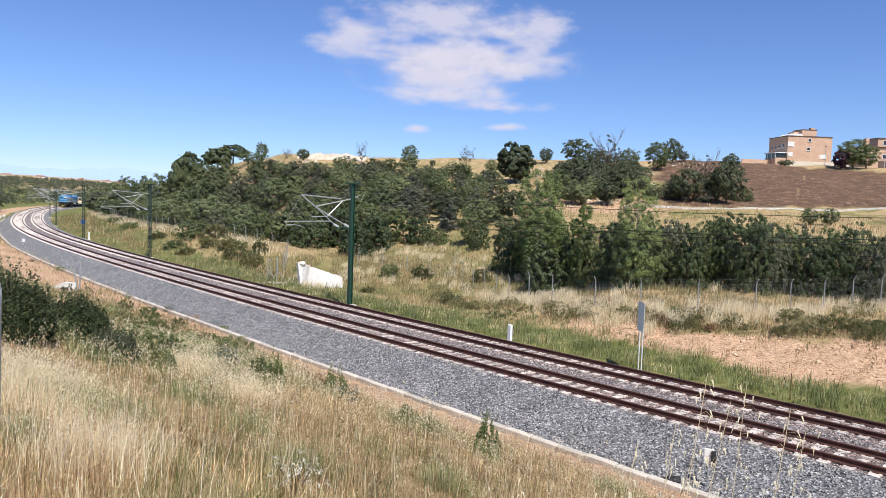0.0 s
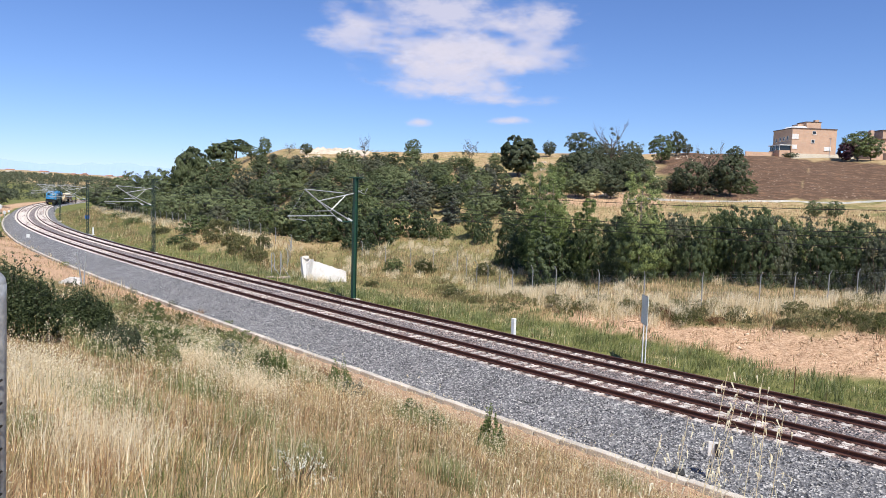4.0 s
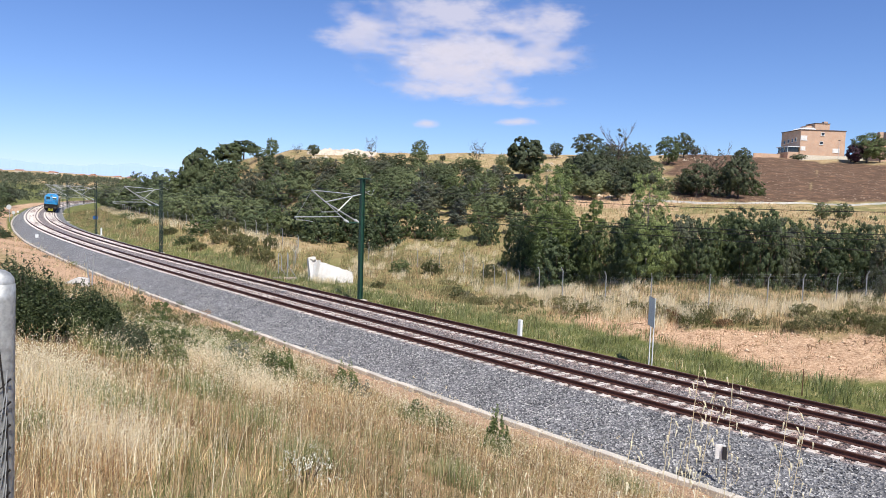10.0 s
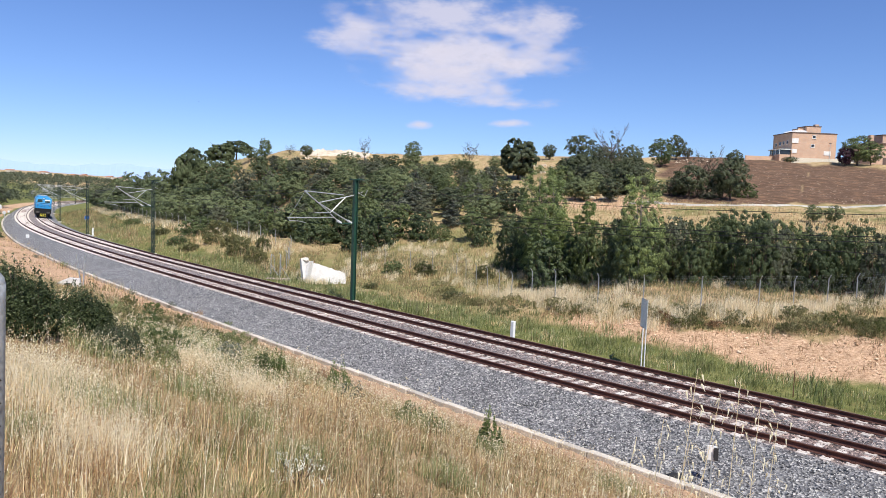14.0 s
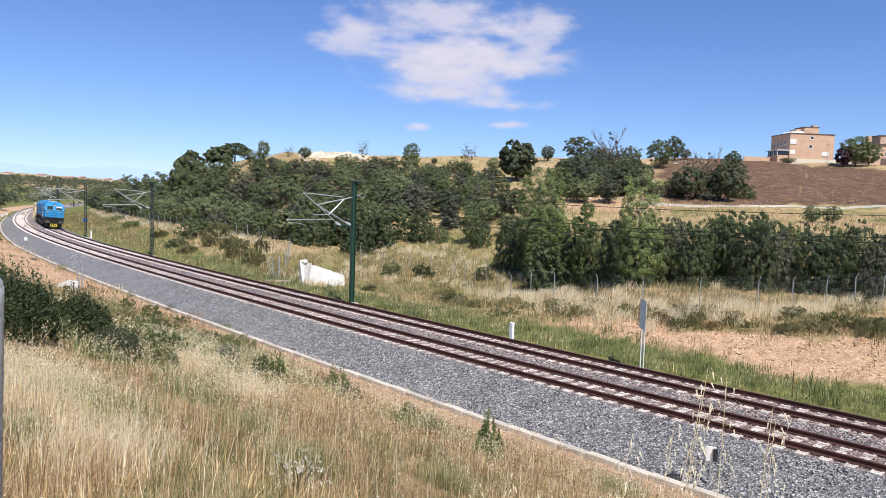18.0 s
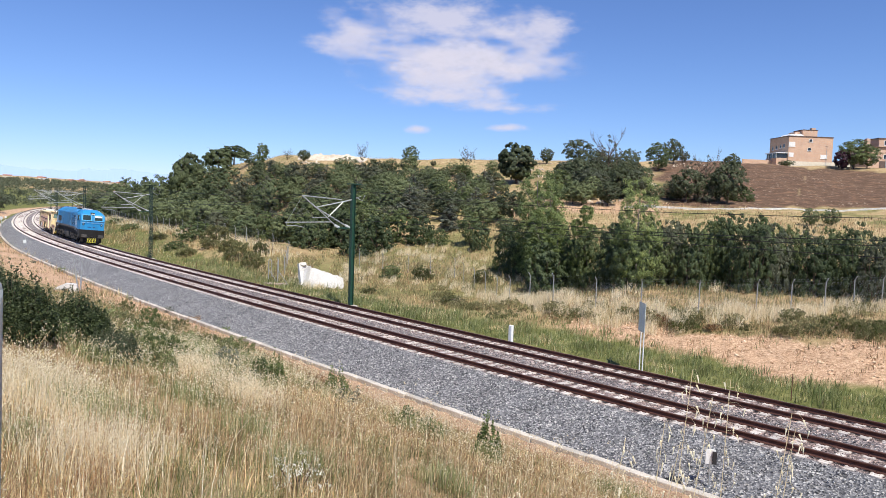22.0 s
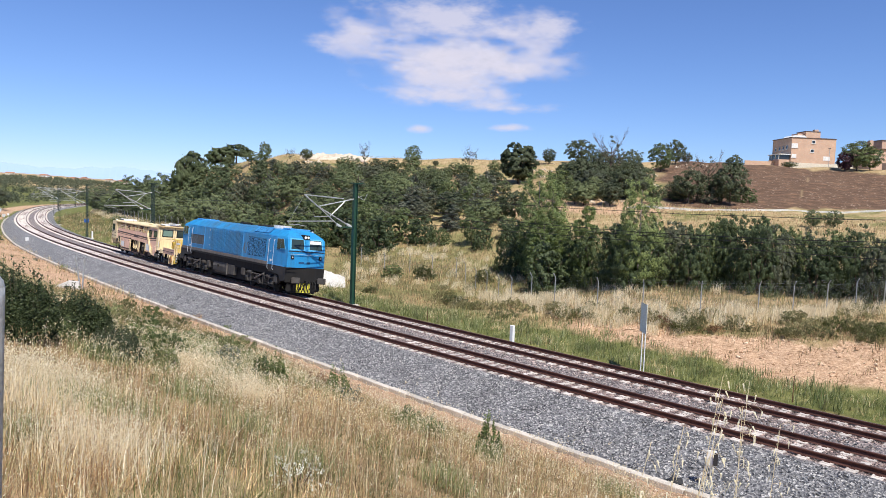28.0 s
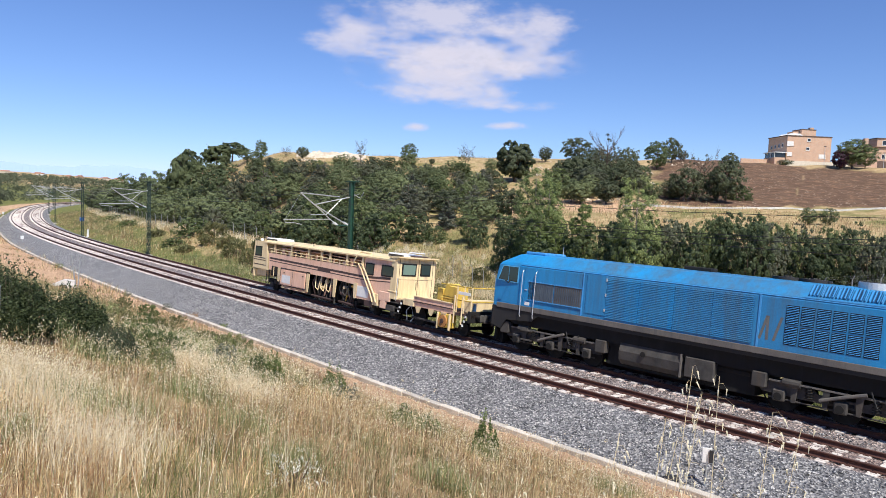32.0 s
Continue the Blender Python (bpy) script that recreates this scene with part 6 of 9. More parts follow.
def blades(x, y, z, h, w, lean, rs, head=None, head_size=0.0):
    """Curved blades or stalks of three triangles, as one array."""
    n = len(x)
    a = rs.uniform(0, math.tau, n)
    side = np.stack([np.cos(a), np.sin(a), np.zeros(n)], -1) * (w / 2)[:, None]
    b = rs.uniform(0, math.tau, n)
    bend = np.stack([np.cos(b) + 0.5, np.sin(b) + 0.15, np.zeros(n)], -1) * (h * lean)[:, None]
    base = np.stack([x, y, z - 0.03], -1)
    up = np.zeros((n, 3))
    up[:, 2] = h
    midp = base + up * 0.55 + bend * 0.3
    tip = base + up + bend
    v = np.stack([base - side, base + side, midp - side * 0.7, midp + side * 0.7, tip], 1)
    f = np.array([(0, 1, 3), (0, 3, 2), (2, 3, 4)])
    return v.reshape(-1, 3), (f[None] + 5 * np.arange(n)[:, None, None]).reshape(-1, 3), tip


def meadow(name, n, s_rng, u_rng, mats, h_rng, w, label, seed, lean=0.25, keep=None, bias=1.0, tone=None):
    """Blades over a stretch of the plan; mats: (material, share, height factor)."""
    rs = np.random.RandomState(seed)
    s = rs.uniform(*s_rng, n)
    u = u_rng[0] + (u_rng[1] - u_rng[0]) * rs.rand(n) ** bias
    p = along(s, u, 0)
    x, y = p[:, 0] + rs.normal(size=n) * 0.1, p[:, 1] + rs.normal(size=n) * 0.1
    ok = (np.hypot(x, y) > 2.2) & (np.abs(np.degrees(np.arctan2(x, y))) < 40)
    ok &= ~((u < -8.2) & (u > -20) & (np.abs(s - (44.0 + (-u - 8) * 1.38)) < 1.0))
    if keep is not None:
        ok &= keep(x, y, s, u, rs)
    x, y = x[ok], y[ok]
    z = terrain(x, y)
    sel = rs.rand(len(x)) * 0.8 + 0.1 + 0.3 * wave(x, y, 3.1, seed + 1) + (tone(x, y) if tone else 0)
    edges = np.cumsum([0] + [m[1] for m in mats])
    edges[0], edges[-1] = -9, 9
    for (mat, _, hf), lo, hi in zip(mats, edges, edges[1:]):
        q = (sel >= lo) & (sel < hi)
        k = int(q.sum())
        if not k:
            continue
        clump = 1 + 0.5 * wave(x[q], y[q], 1.6, seed + 3)
        h = rs.uniform(*h_rng, k) * hf * clump
        v, f, tip = blades(x[q], y[q], z[q], h, np.full(k, w) * rs.uniform(0.6, 1.3, k), np.abs(rs.normal(size=k)) * lean, rs)
        tagged(raw_mesh(name, v, f, mat), label, "grass", kind="stuff")
        yield mat, tip, h


def grasses():
    rs = np.random.RandomState(77)
    heads = []
    dry = (("straw", 0.3, 1.05), ("straw_brown", 0.42, 0.85), ("grass_grey", 0.16, 0.9), ("grass_green", 0.1, 0.75))
    spots = ((-6.05, 12.9, 0.5), (-5.65, 13.8, 0.4), (-3.5, 15.3, 0.3), (-2.27, 16.3, 0.3), (1.05, 12.2, 0.25), (-3.9, 8.2, 0.6), (-3.45, 5.9, 0.15), (-5.6, 18.6, 1.0), (-4.9, 19.6, 0.8), (-3.2, 18.2, 0.6), (-6.6, 16.4, 0.9), (-3.66, 10.85, 0.55), (0.0, 14.4, 0.55), (-0.5, 15.0, 0.5), (-1.4, 7.3, 0.4), (3.4, 12.4, 0.4), (-7.6, 19.0, 1.6), (-5.6, 16.6, 1.2), (-6.3, 20.5, 1.5), (-4.9, 15.6, 0.8), (-3.9, 13.4, 0.5), (0.3, 8.6, 0.3), (-2.4, 9.2, 0.35))
    cream = ((-2.85, 5.85, 0.5, 0.8), (-2.5, 5.3, 0.4, 0.6), (-4.95, 8.7, 0.7, 1.0), (-4.3, 7.5, 0.5, 0.9), (-3.4, 13.1, 0.6, 0.4), (-5.78, 12.8, 0.5, 0.2), (-5.0, 14.5, 0.6, 0.5), (-3.4, 12.4, 0.7, 0.35), (0.6, 11.0, 0.8, 0.2), (-2.7, 7.6, 0.4, 0.3))
    rust = ((-2.1, 6.3, 1.0, 0.5), (-1.7, 4.9, 0.7, 0.6), (-0.7, 5.4, 0.7, 0.55), (0.3, 6.6, 0.8, 0.5), (-3.0, 8.6, 0.7, 0.4), (-5.9, 10.9, 0.9, 0.6), (-0.4, 9.6, 0.7, 0.4), (-1.4, 11.0, 1.1, 0.36), (-6.5, 11.9, 0.7, 0.5), (0.2, 9.4, 1.0, 0.4), (-0.8, 7.8, 0.8, 0.4), (1.2, 10.5, 0.8, 0.3))
    blot = lambda x, y, rows: sum(k * np.exp(-((x - cx) ** 2 + (y - cy) ** 2) / (r * r)) for cx, cy, r, k in rows)

    def clear(x, y):
        """Straw thins out where the green grass stands."""
        out = np.ones(len(x))
        for cx, cy, r in spots:
            out *= 1 - 0.8 * np.exp(-((x - cx) ** 2 + (y - cy) ** 2) / (0.7 * r * r))
        # short orange-brown grass before the elm bushes
        d, az = np.hypot(x, y), np.degrees(np.arctan2(x, y))
        return out * (1 - 0.9 * step(10.0, 10.6, d + 0.5 * wave(x, y, 0.9, 76)) * step(-23.5, -25, az) * step(16, 14, d))

    pale = lambda x, y: blot(x, y, rust) - blot(x, y, cream)
    near_keep = lambda x, y, s, u, r: r.rand(len(x)) < np.clip(14.0 / np.hypot(x, y), 0.25, 1) * (0.16 + 0.84 * step(8.6, 12.2, u + 1.6 * wave(x, y, 3, 40))) * (0.06 + 0.94 * step(-0.1, 0.35, wave(x, y, 0.8, 47))) * clear(x, y) * (1 - 0.75 * step(17, 27, s))
    for mat, tip, h in meadow("bank_grass", 210000, (-6, 42), (6.9, 23.2), dry, (0.1, 0.44), 0.006, "tall dry straw-coloured grass on the near bank", 11, 0.34, near_keep, tone=lambda x, y: pale(x, y) + 0.3 * wave(x, y, 1.3, 46) + 0.2 * wave(x, y, 0.45, 45)):
        if mat in ("straw", "grass_grey"):
            heads.append(tip[rs.rand(len(tip)) < np.clip(0.14 - 1.4 * pale(tip[:, 0], tip[:, 1]) + 0.25 * wave(tip[:, 0], tip[:, 1], 1.1, 71), 0.05, 0.9)])
        elif mat == "straw_brown":
            heads.append(tip[rs.rand(len(tip)) < 0.06])
    # denser growth close by
    for mat, tip, h in meadow("bank_grass", 120000, (-6, 10), (12.5, 23.2), dry, (0.07, 0.38), 0.005, "tall dry straw-coloured grass on the near bank", 23, 0.42, lambda x, y, s, u, r: r.rand(len(x)) < np.clip(9.0 / np.hypot(x, y), 0.3, 1) * (0.04 + 0.96 * step(0.0, 0.35, wave(x, y, 0.5, 48))) * clear(x, y), tone=lambda x, y: pale(x, y) + 0.3 * wave(x, y, 0.9, 49) + 0.25 * wave(x, y, 0.35, 44)):
        if mat in ("straw", "grass_grey"):
            heads.append(tip[rs.rand(len(tip)) < np.clip(0.06 - 0.9 * pale(tip[:, 0], tip[:, 1]) + 0.3 * wave(tip[:, 0], tip[:, 1], 0.8, 72), 0.02, 0.7)])
    # single tall stalks that stand clear of the rest
    for mat, tip, h in meadow("bank_grass", 5200, (-6, 16), (11.5, 23.2), (("seed_head", 0.5, 1.0), ("straw", 0.3, 0.95), ("straw_brown", 0.2, 0.9)), (0.4, 0.72), 0.005, "single tall dry stalks on the near bank", 29, 0.2, lambda x, y, s, u, r: (r.rand(len(x)) < np.clip(7.0 / np.hypot(x, y), 0.2, 1)) & ((y < 10.5) | (x > -4))):
        heads.append(tip[rs.rand(len(tip)) < 0.7])
    for _ in meadow("bank_grass", 26000, (-6, 12), (12.5, 23), (("straw_brown", 0.74, 1.0), ("grass_green", 0.1, 1.0), ("grass_grey", 0.16, 1.1)), (0.05, 0.18), 0.009, "short dry grass on the near bank", 24, 0.8):
        pass
    # close carpet at the viewer's feet
    for mat, tip, h in meadow("bank_grass", 240000, (-6, 10), (12.5, 23.2), (("straw_brown", 0.46, 1.0), ("straw", 0.28, 1.1), ("grass_grey", 0.16, 0.9), ("grass_green", 0.1, 0.8)), (0.06, 0.34), 0.0045, "close dry grass on the near bank", 39, 0.4, lambda x, y, s, u, r: (np.hypot(x, y) < 8.2) & (r.rand(len(x)) < 0.9 * step(8.2, 6.2, np.hypot(x, y)) * (0.35 + 0.65 * step(-0.2, 0.3, wave(x, y, 0.5, 79)))), tone=lambda x, y: pale(x, y) + 0.25 * wave(x, y, 0.6, 80)):
        if mat == "straw":
            heads.append(tip[rs.rand(len(tip)) < np.clip(0.05 - 0.8 * pale(tip[:, 0], tip[:, 1]), 0.02, 0.5)])
    # short understory
    for _ in meadow("bank_grass", 40000, (-6, 46), (6.5, 22.5), (("straw_brown", 0.62, 1.0), ("straw", 0.22, 1.0), ("grass_grey", 0.16, 1.1)), (0.06, 0.22), 0.012, "short dry grass on the near bank", 12, 0.6, lambda x, y, s, u, r: r.rand(len(x)) < np.clip(14.0 / np.hypot(x, y), 0.3, 1) * (0.22 + 0.78 * step(7.6, 11.0, u + 1.3 * wave(x, y, 2, 50)))):
        pass
    # lush green patches between the straw
    gx, gy = [], []
    for cx, cy, r in spots:
        k = int(1700 * r)
        gx.append(cx + rs.normal(size=k) * r * 0.6), gy.append(cy + rs.normal(size=k) * r * 0.6)
    gx, gy = np.concatenate(gx), np.concatenate(gy)
    v, f, tip = blades(gx, gy, terrain(gx, gy), rs.uniform(0.12, 0.46, len(gx)), rs.uniform(0.004, 0.009, len(gx)), np.abs(rs.normal(size=len(gx))) * 0.25, rs)
    tagged(raw_mesh("green_tufts", v, f, "grass_fresh"), "fresh grey-green grass tufts among dry straw", "grass", kind="stuff")
    heads.append(tip[rs.rand(len(tip)) < 0.12])
    # cream stands of wild oats
    sx, sy = [], []
    for cx, cy, r in ((-2.9, 5.9, 0.5), (-4.95, 8.6, 0.6), (-4.3, 7.6, 0.5), (-2.6, 5.6, 0.3), (-5.0, 14.5, 0.45), (-3.2, 12.4, 0.4)):
        k = int(1500 * r)
        sx.append(cx + rs.normal(size=k) * r * 0.7), sy.append(cy + rs.normal(size=k) * r * 0.7)
    sx, sy = np.concatenate(sx), np.concatenate(sy)
    ok = np.hypot(sx, sy) > 3.4
    sx, sy = sx[ok], sy[ok]
    v, f, tip = blades(sx, sy, terrain(sx, sy), rs.uniform(0.16, 0.5, len(sx)), rs.uniform(0.004, 0.008, len(sx)), np.abs(rs.normal(size=len(sx))) * 0.25, rs)
    tagged(raw_mesh("oat_stand", v, f, "seed_head"), "cream stands of ripe wild oats on the bank", "grass", kind="stuff")
    heads.append(tip[rs.rand(len(tip)) < 0.45])
    # oat heads: drooping spikelets round the tip of a stalk
    t = np.concatenate(heads)
    k = 8
    c = np.repeat(t, k, 0) + rs.normal(size=(len(t) * k, 3)) * (0.022, 0.022, 0.06) - (0, 0, 0.05)
    nrm = rs.normal(size=c.shape) * (1, 1, 0.3)
    nrm /= np.linalg.norm(nrm, axis=1)[:, None]
    sz = rs.uniform(0.0028, 0.006, len(c)) * np.clip(np.hypot(c[:, 0], c[:, 1]) / 9, 0.6, 1.7)
    q, f = leaf_quads(c, nrm, sz, rs, 3.0)
    tagged(raw_mesh("oat_heads", q, f, "seed_head"), "pale seed heads of wild oats on the near bank", "grass", kind="stuff")
    # broken bits, husks and leaves that hang at every height in the sward
    nb = 150000
    bs, bu = rs.uniform(-6, 18, nb), 9.5 + 13.7 * rs.rand(nb)
    bp = along(bs, bu, 0)
    bx, by = bp[:, 0] + rs.normal(size=nb) * 0.15, bp[:, 1] + rs.normal(size=nb) * 0.15
    ok = (rs.rand(nb) < np.clip(6.0 / np.hypot(bx, by), 0.12, 1) * (0.15 + 0.85 * step(-0.2, 0.3, wave(bx, by, 0.7, 73)))) & (np.hypot(bx, by) > 3) & (np.abs(np.degrees(np.arctan2(bx, by))) < 38) & (bu > 10.5 + wave(bx, by, 3, 40))
    bx, by = bx[ok], by[ok]
    bz = terrain(bx, by) + rs.uniform(0.03, 0.4, len(bx)) * (1 + 0.4 * wave(bx, by, 1.6, 74))
    tint_at = rs.rand(len(bx)) + 0.8 * pale(bx, by) + 0.3 * wave(bx, by, 0.6, 75)
    for mat, lo, hi in (("seed_head", -9, 0.28), ("straw", 0.28, 0.55), ("straw_brown", 0.55, 0.9), ("grass_fresh", 0.9, 9)):
        g = (tint_at >= lo) & (tint_at < hi)
        c = np.stack([bx, by, bz], -1)[g]
        nrm = rs.normal(size=c.shape) + (0, -0.5, 0.6)
        q, f = leaf_quads(c, nrm, rs.uniform(0.003, 0.0062, len(c)) * np.clip(np.hypot(c[:, 0], c[:, 1]) / 8, 0.6, 1.6), rs, 2.6, np.tile((0.0, 0.0, 0.8), (len(c), 1)) + rs.normal(size=c.shape) * 0.5)
        tagged(raw_mesh("grass_husks", q, f, mat), "dry husks and leaf bits in the tall grass", "grass", kind="stuff")
    # olive and grey-green grass between the elm bushes and the kerb
    for _ in meadow("bank_grass", 30000, (15, 46), (7.4, 15.5), (("olive_scrub", 0.42, 1.0), ("grass_grey", 0.3, 1.0), ("straw_brown", 0.28, 0.9)), (0.1, 0.4), 0.014, "olive-green grass on the bank above the kerb", 37, 0.5, lambda x, y, s, u, r: r.rand(len(x)) < step(-0.35, 0.25, wave(x, y, 2.6, 77)) * (0.2 + 0.8 * step(7.8, 9.4, u))):
        pass
    # the left bank further along
    for _ in meadow("far_bank_grass", 12000, (26, 120), (6.6, 15), (("straw_brown", 0.4, 1.0), ("straw", 0.2, 1.0), ("grass_green", 0.4, 1.0)), (0.08, 0.3), 0.028, "sparse dry grass on the orange bank", 13, 0.3, lambda x, y, s, u, r: wave(x, y, 6, 41) > -0.1):
        pass
    # weeds that lean over the kerb
    for _ in meadow("kerb_weeds", 5200, (34, 120), (4.6, 7.8), (("straw", 0.3, 1.0), ("straw_brown", 0.3, 0.9), ("grass_fresh", 0.4, 0.8)), (0.2, 0.8), 0.022, "dry and green weeds along the kerb", 36, 0.4, lambda x, y, s, u, r: (wave(x, y, 5.5, 52) > 0.12) & (u > kerb_u(s) - 0.7), tone=lambda x, y: 0.4 * wave(x, y, 6, 51)):
        pass
    # verge beyond the far track: short sward, then taller yellow-green clumps and weeds
    for _ in meadow("verge_grass", 60000, (-12, 62), (-9.6, -4.95), (("grass_green", 0.3, 1.0), ("grass_fresh", 0.54, 1.1), ("straw", 0.16, 1.1)), (0.06, 0.36), 0.022, "yellow-green verge grass beside the far track", 14, 0.45, lambda x, y, s, u, r: (r.rand(len(x)) < 0.45 + 0.55 * step(-0.3, 0.3, wave(x, y, 1.3, 61))) & ((s > 17.5) | (u > -np.interp(s, (3, 9, 16), (8.4, 8.7, 9.2)) + 0.6 * wave(x, y, 2.5, 68))), tone=lambda x, y: 0.3 * wave(x, y, 2.4, 55)):
        pass
    for _ in meadow("verge_grass", 24000, (-12, 66), (-9.8, -5.0), (("grass_fresh", 0.42, 1.0), ("leaf_fresh", 0.34, 0.9), ("grass_grey", 0.24, 1.1)), (0.2, 0.72), 0.03, "taller green clumps of weeds in the verge", 34, 0.35, lambda x, y, s, u, r: (r.rand(len(x)) < step(0.05, 0.5, wave(x, y, 1.5, 54))) & ((s > 17.5) | (u > -np.interp(s, (3, 9, 16), (8.6, 8.9, 9.3)) + 0.6 * wave(x, y, 2.5, 68))), tone=lambda x, y: 0.4 * wave(x, y, 3.2, 53)):
        pass
    # dry strip along the fence
    for _ in meadow("fence_grass", 95000, (-14, 62), (-26, -10.6), (("straw", 0.1, 1.1), ("straw_brown", 0.34, 0.9), ("grass_grey", 0.24, 0.9), ("olive_scrub", 0.32, 0.8)), (0.1, 0.55), 0.021, "tall dry grass along the wire fence", 15, 0.42, lambda x, y, s, u, r: (r.rand(len(x)) < 0.3 + 0.7 * step(-0.4, 0.3, wave(x, y, 1.7, 62))) & ((u < -soil_top(s) - 0.2 + 0.6 * wave(x, y, 3, 63)) | (s > 18) | (r.rand(len(x)) < 0.12)), tone=lambda x, y: 0.1 + 0.3 * wave(x, y, 1.1, 66) + 0.25 * wave(x, y, 3.4, 69) + 0.12 * step(11, 19, x)):
        pass
    # pale tufts at the foot of the fence
    line = np.array([(32.5, 44.5), (26.5, 41.2), (22.0, 39.2), (17.5, 37.8), (14.3, 37.6), (11.6, 39.0), (9.5, 40.9), (7.5, 43.9), (5.5, 50.7), (4.2, 57.0)])
    tufts = 230
    at = rs.uniform(0, len(line) - 1.001, tufts)
    i = at.astype(int)
    c = line[i] + (line[i + 1] - line[i]) * (at - i)[:, None] + rs.normal(size=(tufts, 2)) * (0.7, 0.9) - (0, 0.7)
    # and more of them out in the hollow and round the culvert apron
    loose = along(rs.uniform(14, 62, 190), rs.uniform(-34, -13, 190), 0)[:, :2]
    rim = np.array([(42.6, -8.2), (45.4, -11.8), (48.4, -14.4), (51.4, -17.6), (55.0, -18.6), (43.4, -7.4), (46.0, -8.6), (49.0, -10.2)])
    rim = along(np.repeat(rim[:, 0], 5) + rs.normal(size=40) * 0.5, np.repeat(rim[:, 1], 5) + rs.normal(size=40) * 0.3, 0)[:, :2]
    out = ~((np.abs(plan(loose[:, 0], loose[:, 1])[0] - (44.0 + (-plan(loose[:, 0], loose[:, 1])[1] - 8) * 1.38)) < 3.2))
    c = np.concatenate([c, loose[out], rim])
    tufts = len(c)
    k = rs.randint(30, 110, tufts)
    c = np.repeat(c, k, 0) + rs.normal(size=(int(k.sum()), 2)) * 0.17
    n = len(c)
    v, f, tip = blades(c[:, 0], c[:, 1], terrain(c[:, 0], c[:, 1]), rs.uniform(0.3, 0.85, n), rs.uniform(0.01, 0.022, n), np.abs(rs.normal(size=n)) * 0.3, rs)
    tagged(raw_mesh("fence_tufts", v, f, "seed_head"), "pale cream tufts of dry grass along the fence", "grass", kind="stuff")
    # ragged edge above the bare soil
    for _ in meadow("edge_grass", 60000, (-12, 20), (-16, -9.5), (("straw_brown", 0.4, 1.0), ("grass_grey", 0.36, 1.0), ("grass_green", 0.24, 0.9)), (0.12, 0.42), 0.014, "dark ragged grass along the upper edge of the soil", 20, 0.5, lambda x, y, s, u, r: (np.abs(-u - soil_top(s) - 0.5 + 0.7 * wave(x, y, 2.2, 65)) < 0.85) & (r.rand(len(x)) < 0.8)):
        pass
    # hollow behind the culvert
    for _ in meadow("hollow_grass", 28000, (15, 66), (-44, -19), (("grass_green", 0.28, 0.9), ("olive_scrub", 0.14, 0.9), ("grass_grey", 0.26, 1.0), ("straw_brown", 0.2, 1.0), ("straw", 0.12, 1.1)), (0.15, 0.6), 0.03, "mixed dry and green grass in the hollow below the bushes", 19, 0.4):
        pass
    # slope between the line and the left fence: short grass, then taller weeds in drifts
    for _ in meadow("slope_grass", 52000, (50, 190), (-18, -4.8), (("grass_green", 0.14, 0.8), ("grass_grey", 0.4, 1.0), ("straw", 0.16, 1.0), ("straw_brown", 0.3, 1.0)), (0.12, 0.5), 0.026, "mixed green and dry grass on the cutting slope", 16, 0.45, lambda x, y, s, u, r: r.rand(len(x)) < 0.5 + 0.5 * step(-0.3, 0.3, wave(x, y, 3, 64)), tone=lambda x, y: 0.45 * wave(x, y, 7.0, 58)):
        pass
    for _ in meadow("slope_weeds", 30000, (46, 190), (-15.5, -6.2), (("straw", 0.16, 1.0), ("straw_brown", 0.26, 1.0), ("grass_grey", 0.3, 1.0), ("leaf_mid", 0.28, 0.9)), (0.3, 1.1), 0.04, "tall grey-green and brown weeds on the cutting slope", 18, 0.5, lambda x, y, s, u, r: r.rand(len(x)) < step(0.0, 0.5, wave(x, y, 4.2, 57)), tone=lambda x, y: 0.5 * wave(x, y, 9.0, 56)):
        pass
    for _ in meadow("slope_weeds", 9000, (62, 190), (-15.6, -12.6), (("seed_head", 0.6, 1.0), ("straw", 0.4, 1.0)), (0.4, 0.9), 0.035, "pale dry grass under the fence on the cutting", 28, 0.4):
        pass
    # tufts on the bare soil
    for _ in meadow("soil_tufts", 15000, (-10, 26), (-12.8, -8.6), (("straw_brown", 0.6, 1.0), ("grass_green", 0.4, 1.0)), (0.08, 0.25), 0.02, "small tufts on bare orange soil", 17, 0.4, lambda x, y, s, u, r: wave(x, y, 1.4, 44) > 0.42):
        pass
    # dry field below the lane and the ridge top
    n = 36000
    az, d = rs.uniform(-20, 40, n), rs.choice((0, 1), n, p=(0.75, 0.25))
    d = np.where(d == 0, rs.uniform(64, 112, n), rs.uniform(146, 185, n))
    ok = np.where(d < 120, az > 5, az < 9)
    az, d = az[ok], d[ok]
    x, y = d * np.sin(np.radians(az)), d * np.cos(np.radians(az))
    tone = rs.rand(len(x)) + 0.6 * wave(x, y, 7, 78)
    for mat, lo, hi in (("grass_grey", -9, 0.4), ("straw_brown", 0.4, 0.85), ("straw", 0.85, 9)):
        g = (tone >= lo) & (tone < hi)
        v, f, tip = blades(x[g], y[g], terrain(x[g], y[g]), rs.uniform(0.2, 0.55, g.sum()), np.full(g.sum(), 0.06), np.full(g.sum(), 0.4), rs)
        tagged(raw_mesh("field_grass", v, f, mat), "dry grass of the upper field", "grass", kind="stuff")
    # bushes on the cutting slope and in the hollow
    r2 = random.Random(12)
